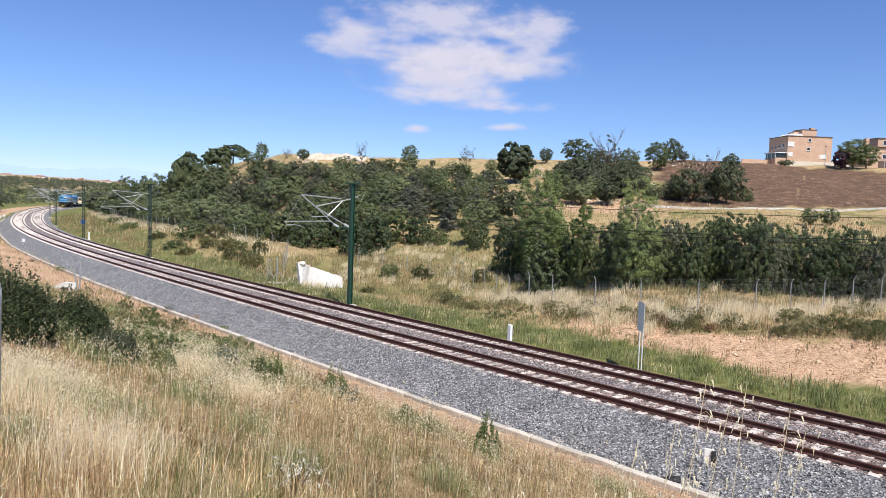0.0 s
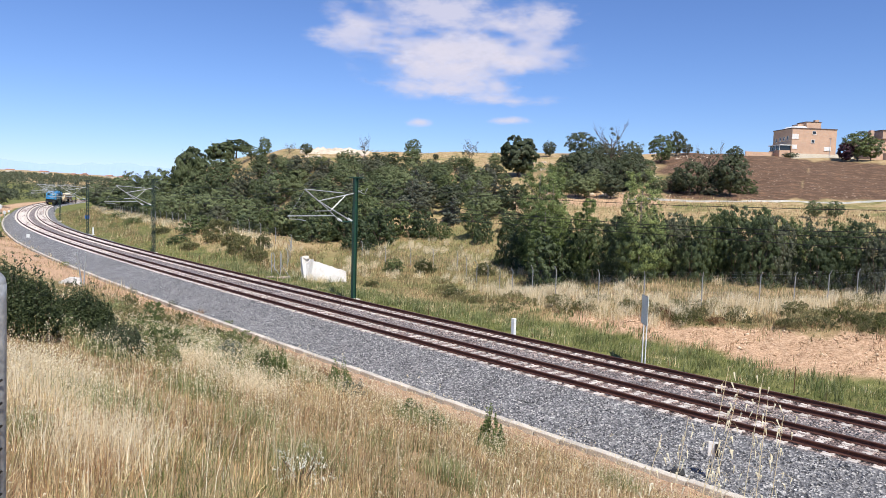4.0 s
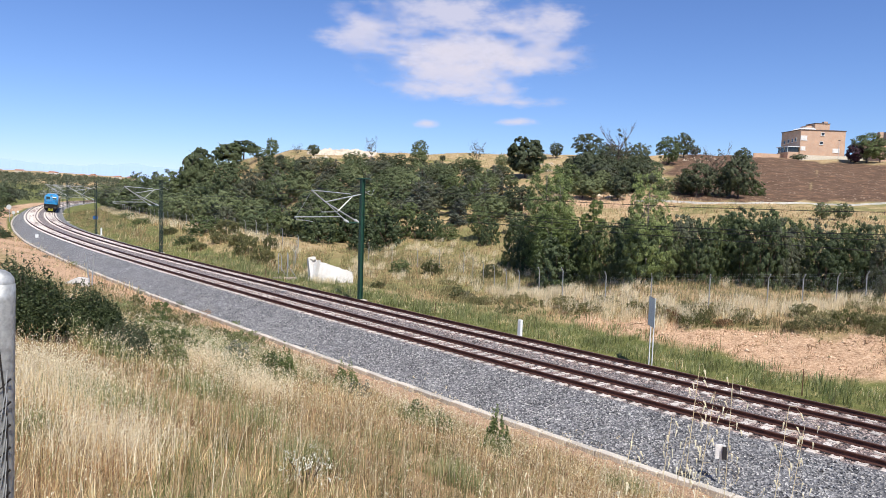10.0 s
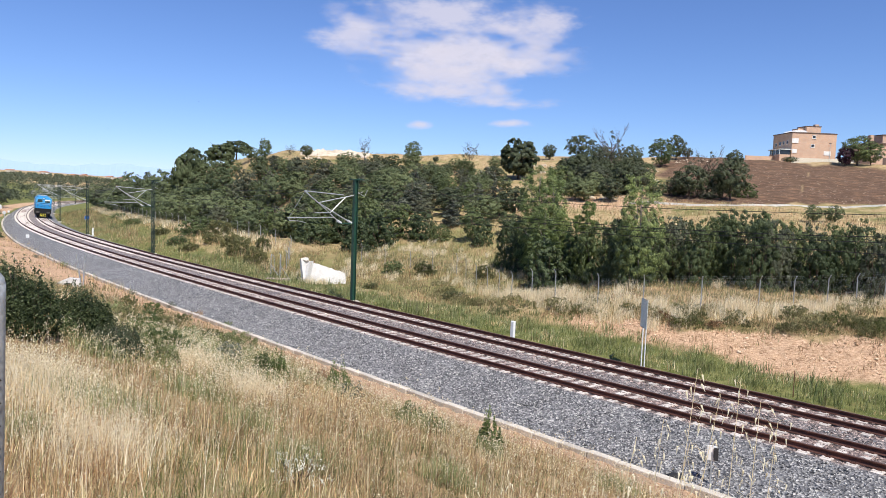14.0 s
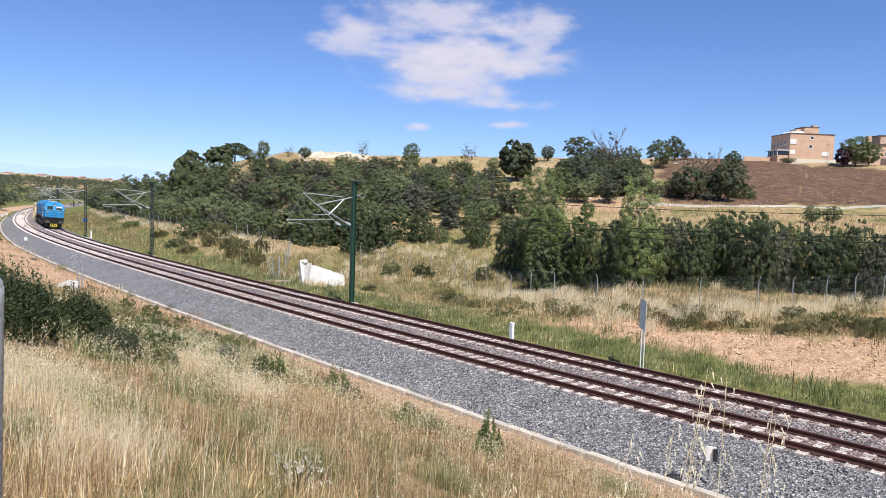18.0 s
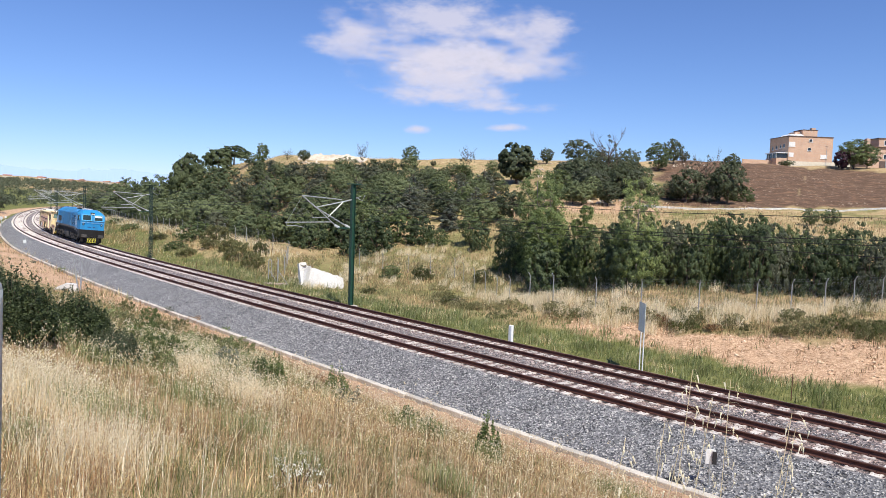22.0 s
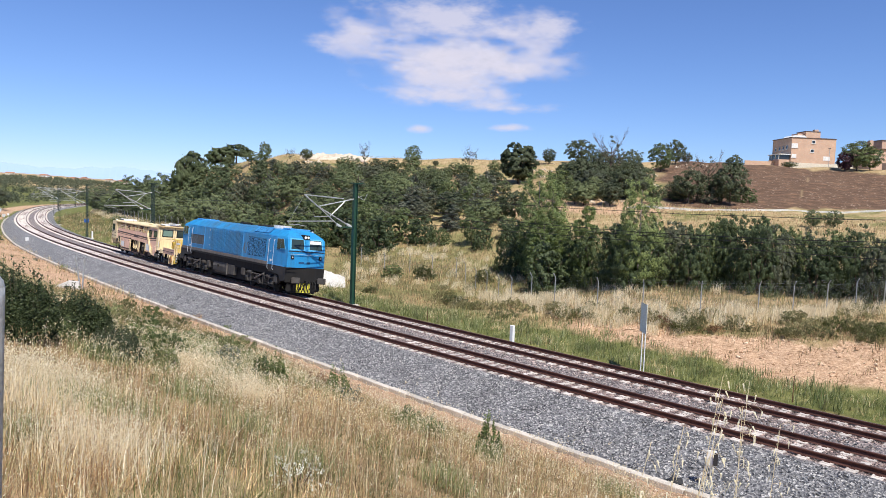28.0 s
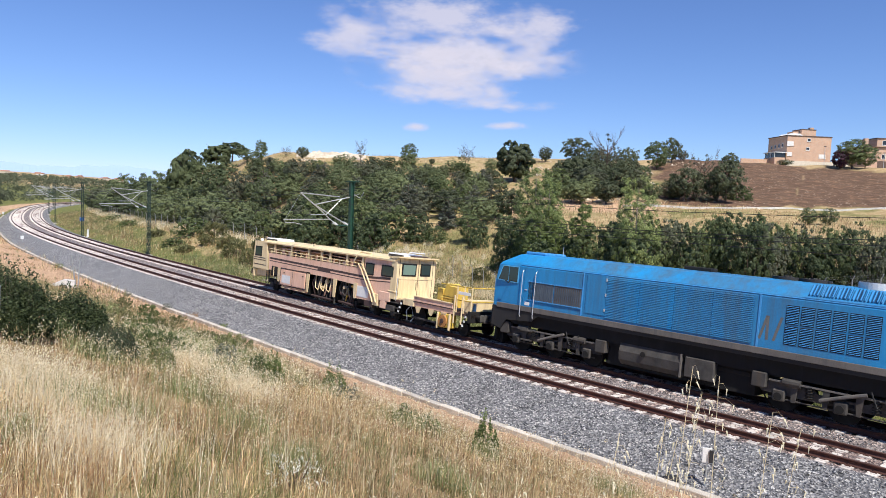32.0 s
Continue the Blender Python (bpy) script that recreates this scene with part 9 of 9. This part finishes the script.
        for k in range(5):
            x, z = 1.95 + k * 0.26, 2.26 - k * 0.31
            b("ladder_rung", x, x + 0.34, y + side * 0.05, y + side * 0.09, z - 0.02, z + 0.02, "tamper_cream")
        # gallery railing
        for z in (2.62, 2.8):
            part("gallery_rail", tube(bmesh.new(), [(-8.8, y, z), (1.7, y, z - 0.06)], 0.026, 5), "tamper_cream", root)
        for i in range(17):
            x = -8.5 + i * 0.62
            part("rail_post", tube(bmesh.new(), [(x, y, 2.48), (x, y, 2.66 + rr.uniform(0, 0.22))], 0.03, 5), rr.choice(("tamper_cream", "tamper_pink")), root)
        for x in (-8.2, -6.03, -3.98, -2.51, -1.55, 0.2, 1.75):
            b("gallery_post", x - 0.08, x + 0.08, y - side * 0.12, y - side * 0.01, 2.48, 3.2, "tamper_cream", 0.01)
        # cabin windows
        for x0, x1, z0, z1 in ((2.14, 2.9, 2.2, 2.86), (3.6, 4.65, 2.26, 2.88)):
            win = b("side_window", x0, x1, y, y + o, z0, z1, "under_black", 0.03)
            b("pane", x0 + 0.07, x1 - 0.07, y + o, y + o * 1.3, z0 + 0.07, z1 - 0.07, "cab_glass", 0, win)
        y = side * 1.45
        b("step_block", 5.65, 6.5, y - side * 0.2, y, 0.98, 1.34, "tamper_cream", 0.02)
        for x in (5.2, 10.05):
            for k in range(7):
                z = 0.42 + k * 0.11
                b("striped_guard", x + k * 0.045, x + 0.09 + k * 0.045, y - side * 0.05, y, z, z + 0.11, "white_paint" if k % 2 else "under_black")
        for k in range(3):
            b("step_tread", 4.6, 5.2, y - side * 0.3, y - side * 0.02, 0.42 + k * 0.27, 0.46 + k * 0.27, "bogie_grey")
        # low deck ahead of the cab
        y = side * 1.42
        b("deck_side", 6.45, 9.35, y, y - side * 0.06, 1.28, 1.52, "tamper_pink", 0.01, label="faded pink deck side")
        b("deck_side_low", 6.5, 9.4, y - side * 0.02, y - side * 0.08, 1.02, 1.25, "tamper_pink", 0.01)
        b("deck_rib", 6.45, 9.4, y, y + side * 0.04, 1.5, 1.56, "tamper_cream", 0.01)
        b("deck_rib", 6.45, 9.4, y, y + side * 0.03, 1.24, 1.29, "tamper_brown")
        for x in (6.6, 7.6, 8.55):
            part("deck_bracket", prism(bmesh.new(), [(x, 1.02), (x + 0.45, 1.02), (x + 0.3, 0.72), (x + 0.15, 0.72)], *sorted((y - side * 0.04, y))), "tamper_cream", root)
        for x in (9.42, 9.95):
            b("corner_post", x, x + 0.06, y, y - side * 0.06, 0.6, 1.95, "tamper_cream", 0.01)
    # machinery seen on the gallery
    for i in range(13):
        x = -8.4 + i * 0.78
        w = rr.uniform(0.25, 0.55)
        b("gallery_unit", x, x + w, -1.2, rr.uniform(-0.5, 0.9), 2.48, 2.66 + rr.uniform(0.0, 0.3), rr.choice(("tamper_pink", "rust_orange", "tamper_brown", "tamper_pink")), 0.06)
    for x in (-7.3, -5.0, -3.2, 0.6):
        part("air_drum", drum(bmesh.new(), (x, -1.0, 2.78), 0.17, 0.42, "x", 14), "rust_orange", root)
    for yy, z, r in ((-0.7, 3.04, 0.05), (0.5, 2.9, 0.05), (-1.2, 2.9, 0.035)):
        part("pipe_run", tube(bmesh.new(), [(-8.4, yy, z), (-3.0, yy, z + 0.05), (1.6, yy, z - 0.03)], r, 6), "tamper_pink", root)
    b("gallery_wall", -8.8, 1.9, 0.95, 1.05, 2.5, 3.2, "tamper_brown")
    b("deck", -8.9, 4.8, -1.38, 1.38, 2.36, 2.48, "tamper_brown")
    b("main_girder", -9.5, 4.8, -0.9, 0.9, 0.95, 1.75, "under_black")
    b("upper_cabin", 1.95, 4.75, -1.4, 1.4, 2.48, 3.2, "tamper_pink")
    roof = [(-1.5, 3.14), (1.5, 3.14), (1.5, 3.22), (1.35, 3.32), (-1.35, 3.32), (-1.5, 3.22)]
    part("roof", prism(bmesh.new(), roof, -9.4, 4.75, axis="x"), "tamper_cream", root)
    part("cable_clip", tube(bmesh.new(), [(-3.6, -1.3, 3.3), (-3.6, -1.35, 3.55), (-3.4, -1.4, 3.6)], 0.02, 5), "under_black", root)
    part("roof_bracket", tube(bmesh.new(), [(1.0, -1.45, 2.8), (1.2, -1.48, 3.1), (1.3, -1.2, 3.4), (2.2, -1.2, 3.36)], 0.05, 5), "tamper_cream", root)
    # rear cab, its front edge raked
    rear = [(-11.0, 1.35), (-10.95, 3.2), (-9.3, 3.24), (-8.85, 1.35)]
    part("rear_cab", prism(bmesh.new(), rear, -1.43, 1.43), "tamper_cream", root)
    for side in (-1, 1):
        y = side * 1.432
        win = b("rear_cab_window", -10.75, -9.85, y, y + side * 0.015, 2.2, 2.86, "under_black", 0.02)
        b("pane", -10.68, -9.92, y + side * 0.015, y + side * 0.02, 2.27, 2.79, "cab_glass", 0, win)
        for z in (2.06, 1.92, 1.6):
            b("cab_line", -10.9, -9.15, y, y + side * 0.006, z, z + 0.05, "tamper_brown")
        part("corner_strut", prism(bmesh.new(), [(-9.55, 3.2), (-9.2, 3.2), (-8.75, 1.35), (-9.05, 1.35)], *sorted((y, y + side * 0.03))), "tamper_cream", root)
        part("rear_step", tube(bmesh.new(), [(-8.95, y, 1.4), (-8.95, y, 0.5), (-8.6, y, 0.45), (-8.6, y, 1.4)], 0.03, 5), "under_black", root)
    b("rear_cab_window", -11.0, -10.97, -1.1, 1.1, 2.3, 3.0, "cab_glass")
    b("end_locker", -11.0, -9.3, -1.2, 1.2, 0.85, 1.35, "tamper_cream", 0.04)
    for x, w, z in ((-9.75, 1.6, 3.24), (3.9, 1.5, 3.32)):
        ac = b("roof_cooler", x - w / 2, x + w / 2, -0.8, 0.5, z, z + 0.24, "white_paint", 0.06)
        b("cooler_grille", x - w / 2 + 0.1, x + w / 2 - 0.1, -0.81, -0.8, z + 0.06, z + 0.18, "bogie_grey", 0, ac)
    part("cooler_frame", tube(bmesh.new(), [(4.6, -0.7, 3.4), (4.7, -0.5, 3.66), (4.75, 0.5, 3.66), (4.7, 0.6, 3.4)], 0.04, 5), "white_paint", root)
    b("cooler_tray", 4.6, 5.0, -0.4, 0.6, 3.4, 3.5, "tamper_brown", 0.02)
    # front cab: a shallow cream block whose face looks over the deck
    part("front_cab", prism(bmesh.new(), [(4.45, 1.15), (4.45, 3.3), (4.86, 3.36), (4.92, 2.3), (4.92, 1.15)], -1.46, 1.25), "tamper_cream", root)
    part("front_cab_roof", prism(bmesh.new(), [(4.3, 3.3), (4.3, 3.4), (5.1, 3.44), (5.1, 3.36)], -1.52, 1.32), "tamper_cream", root)
    for y0, y1, z0, z1, mat in ((-1.12, -0.12, 2.4, 3.08, "cab_glass_pale"), (0.18, 0.9, 2.42, 3.1, "cab_glass")):
        win = b("cab_front_window", 4.9, 4.94, y0, y1, z0, z1, "under_black", 0.01)
        b("pane", 4.94, 4.945, y0 + 0.08, y1 - 0.08, z0 + 0.08, z1 - 0.08, mat, 0, win)
    for y in (-1.3, 0.03, 1.05):
        b("cab_door_seam", 4.92, 4.926, y, y + 0.025, 1.3, 3.3, "tamper_brown")
    b("cab_door_seam", 4.92, 4.926, -1.3, 1.05, 2.2, 2.215, "tamper_brown")
    part("door_handle", tube(bmesh.new(), [(4.95, -0.08, 2.1), (4.97, -0.08, 1.9), (4.97, -0.08, 1.7)], 0.018, 5), "under_black", root)
    part("hand_rail", tube(bmesh.new(), [(4.98, -1.4, 2.3), (5.0, -1.42, 1.1)], 0.022, 5), "silver_rail", root)
    b("front_shelf", 4.92, 6.4, -1.2, 1.1, 1.0, 1.25, "tamper_cream", 0.02)
    b("trailer_bed", 4.9, 10.6, -1.35, 1.35, 1.0, 1.14, "tamper_brown")
    part("yellow_hopper", prism(bmesh.new(), [(8.05, 1.3), (9.25, 1.3), (9.2, 2.28), (8.75, 2.3), (8.5, 2.42)], -1.1, -0.3), "tamper_yellow", root)
    b("hopper_gap", 7.95, 8.3, -1.2, -0.9, 1.55, 2.15, "tamper_yellow", 0.02)
    for z in (1.75, 2.4):
        part("yellow_railing", tube(bmesh.new(), [(8.3, -1.3, z), (10.5, -1.3, z), (10.5, 1.3, z)], 0.035, 5), "tamper_yellow", root)
    for x in (9.5, 10.0, 10.5):
        part("railing_post", tube(bmesh.new(), [(x, -1.3, 1.1), (x, -1.3, 2.42)], 0.035, 5), "tamper_cream", root)
    b("tool_crate", 9.6, 10.5, -0.9, 0.8, 1.14, 1.75, "tamper_cream", 0.03)
    b("lettering_bar", 9.6, 10.4, -1.34, -1.31, 2.02, 2.16, "white_paint", label="unreadable pale lettering bar")
    part("blue_drum", drum(bmesh.new(), (10.35, -0.8, 1.4), 0.15, 0.24, "z", 14), "loco_navy", root)
    clamp = b("rail_clamp", 8.3, 9.3, -1.42, -1.0, 0.28, 0.98, "tamper_yellow", 0.05)
    part("clamp_wheel", drum(bmesh.new(), (8.78, -1.44, 0.6), 0.3, 0.05, "y", 16), "rust_orange", clamp)
    part("clamp_hub", drum(bmesh.new(), (8.78, -1.5, 0.6), 0.12, 0.03, "y", 10), "tamper_brown", clamp)
    for x in (8.35, 9.2):
        b("clamp_leg", x, x + 0.08, -1.48, -1.38, 0.2, 1.0, "tamper_cream", 0.01, clamp)
    # work units in the openings
    for x0, x1, mat in ((-3.5, -0.95, "tamper_pink"), (-0.55, 1.25, "tamper_yellow")):
        b("tamping_unit", x0 + 0.1, x1 - 0.1, -0.95, 0.95, 0.3, 1.7, "under_black", 0.04)
        for k in range(6):
            x = x0 + 0.25 + k * (x1 - x0 - 0.5) / 5
            arm = part("tamping_arm", tube(bmesh.new(), [(x, -1.1, 1.7), (x + rr.uniform(-0.25, 0.25), -1.25, 1.1), (x + rr.uniform(-0.25, 0.25), -1.15, 0.45)], 0.075, 7, 0.04), rr.choice((mat, "bogie_grey", "tamper_brown", "tamper_brown")), root)
            part("tine", tube(bmesh.new(), [(x, -1.1, 0.55), (x + 0.05, -1.1, 0.1)], 0.05, 5), "bogie_grey", arm)
            part("ram", drum(bmesh.new(), (x + 0.1, -1.2, rr.uniform(0.8, 1.4)), 0.1, rr.uniform(0.1, 0.2), rr.choice("xyz"), 10), rr.choice((mat, "bogie_grey", "tamper_brown", "tamper_cream")), root)
        for k in range(3):
            x = x0 + 0.4 + k * 0.6
            part("hose_loop", tube(bmesh.new(), [(x, -1.25, 1.6), (x + 0.15, -1.36, 0.9), (x + 0.45, -1.36, 0.75), (x + 0.6, -1.28, 1.5)], 0.035, 6), rr.choice(("rubber_black", "tamper_cream", "bogie_grey")), root)
        part("lift_frame", tube(bmesh.new(), [(x0 + 0.15, -1.3, 0.35), (x1 - 0.15, -1.3, 0.32)], 0.07, 6), "tamper_brown", root)
    for c in (-7.7, 3.6):
        bogie = b("bogie", c - 1.5, c + 1.5, -1.12, -1.0, 0.5, 0.8, "under_black", 0.04)
        b("side_frame", c - 1.5, c + 1.5, 1.0, 1.12, 0.5, 0.8, "under_black", 0.04, bogie)
        for dx in (-0.9, 0.9):
            wheelset(root, c + dx, 0.36)
            b("axle_box", c + dx - 0.18, c + dx + 0.18, -1.22, -1.1, 0.22, 0.58, "bogie_grey", 0.04, bogie)
        for dx in (-0.45, 0.0, 0.45):
            part("coil_spring", drum(bmesh.new(), (c + dx, -1.15, 0.62), 0.09, 0.14, "z", 10), "bogie_grey", bogie)
    wheelset(root, 6.4, 0.5)
    wheelset(root, 9.7, 0.36)
    part("wheel_guard", tube(bmesh.new(), [(5.8, -1.2, 0.2), (5.75, -1.25, 0.7), (6.1, -1.25, 1.0), (6.3, -1.2, 0.4), (6.1, -1.2, 0.15)], 0.03, 5), "silver_rail", root)
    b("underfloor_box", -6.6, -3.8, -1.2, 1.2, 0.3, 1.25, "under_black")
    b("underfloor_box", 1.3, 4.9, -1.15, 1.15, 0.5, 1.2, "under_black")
    part("measuring_beam", tube(bmesh.new(), [(6.2, -1.2, 0.42), (8.3, -1.2, 0.4)], 0.06, 6), "bogie_grey", root)
    for e, x in ((-1, -11.0), (1, 10.6)):
        for y in (-0.97, 0.97):
            buf = part("buffer", drum(bmesh.new(), (x + e * 0.25, y, 1.04), 0.1, 0.26, "x", 12), "under_black", root)
            b("buffer_head", x + e * 0.46, x + e * 0.53, y - 0.27, y + 0.27, 0.86, 1.22, "bogie_grey", 0.04, buf)
        b("buffer_beam", x, x - e * 0.2, -1.4, 1.4, 0.75, 1.3, "tamper_cream" if e < 0 else "under_black", 0.02)
    part("tail_lamp", drum(bmesh.new(), (-11.02, -1.1, 1.5), 0.09, 0.04, "x", 10), "lamp_glass", root)
    part("aerial", tube(bmesh.new(), [(-10.7, -0.9, 3.2), (-10.7, -0.9, 3.75)], 0.015, 4), "under_black", root)
    part("work_lamp", drum(bmesh.new(), (-10.6, -1.1, 3.3), 0.1, 0.05, "x", 10), "lamp_glass", root)
    return root


# Where the locomotive's front stands along the line, by the clock.
FRONT_T = (0, 2, 4, 6, 8, 10, 12, 14, 16, 18, 20, 22, 24, 26, 28, 29, 30, 31, 31.5, 32)
FRONT_S = (289.63, 269.75, 250.99, 231.63, 212.22, 191.76, 173.57, 157.6, 141.47, 125.03, 108.28, 90.74, 71.83, 52.92, 34.24, 25.2, 16, 6.5, 1.75, -3.1)


def front_at(t):
    """Smooth curve through the table."""
    ts, ss = np.array(FRONT_T, float), np.array(FRONT_S, float)
    g = np.gradient(ss, ts)
    i = int(np.clip(np.searchsorted(ts, t) - 1, 0, len(ts) - 2))
    h = ts[i + 1] - ts[i]
    q = (t - ts[i]) / h
    return float((2 * q ** 3 - 3 * q * q + 1) * ss[i] + (q ** 3 - 2 * q * q + q) * h * g[i] + (3 * q * q - 2 * q ** 3) * ss[i + 1] + (q ** 3 - q * q) * h * g[i + 1])


def tow(t):
    """Way from the locomotive's front to the machine's middle; the loose coupling stretches a little."""
    return float(np.interp(t, (0, 27, 29, 30, 31, 32), (29.6, 29.6, 29.7, 29.85, 30.1, 30.4)))


def vehicle_pose(s_mid, half_base):
    """A vehicle on its bogies on the far track, its front towards the near end of the line, leaning with the rails."""
    u = -SPACING / 2
    a, b = Vector(along(s_mid + half_base, u, -LOWER)), Vector(along(s_mid - half_base, u, -LOWER))
    d = b - a
    return Matrix.Translation((a + b) / 2) @ Matrix.Rotation(math.atan2(d.y, d.x), 4, "Z") @ Matrix.Rotation(-math.atan(CANT / GAUGE), 4, "X")


loco, tamping = locomotive(), tamper()


def motions():
    times = [i * 0.25 for i in range(129)]
    walk(loco, [(t, vehicle_pose(front_at(t) + 9.2, 5.6)) for t in times])
    walk(tamping, [(t, vehicle_pose(front_at(t) + tow(t), 6.0)) for t in times])
    # wheels roll with the way gone
    step_t = 1 / 30
    clock = [i * step_t for i in range(int(32 / step_t) + 1)]
    way = [FRONT_S[0] - front_at(t) for t in clock]
    for root, m, ph in OATS:
        walk(root, [(t * 0.8, m @ pose(0, 0, 0, 1.6 * math.sin(t * 2.1 + ph), 2.2 + 3.2 * math.sin(t * 1.7 + ph * 1.3) * math.cos(t * 0.37 + ph), 0)) for t in range(41)])
    for root, rows, wings in FLOCK:
        path = [(t, Vector(p)) for t, *p in rows]
        turned = []
        for i, (t, p) in enumerate(path):
            d = path[min(i + 1, len(path) - 1)][1] - path[max(i - 1, 0)][1]
            turned.append((t, Matrix.Translation(p) @ Matrix.Rotation(math.atan2(d.y, d.x), 4, "Z")))
        walk(root, turned)
        for w, side in wings:
            flap = [(0, 0), (12.4, 0)] + [(12.5 + k * 0.1, 42 * (1 if k % 2 else -0.6)) for k in range(26)] + [(15.4, 0), (32, 0)]
            walk(w, [(t, Matrix.Translation((0, side * 0.02, 0.01)) @ pose(0, 0, 0, side * a, 0, 0)) for t, a in flap])
    for ob, place, r in WHEELS:
        walk(ob, [(t, Matrix.Translation(place) @ Matrix.Rotation(w / r, 4, "Y")) for t, w in zip(clock, way)])


motions()
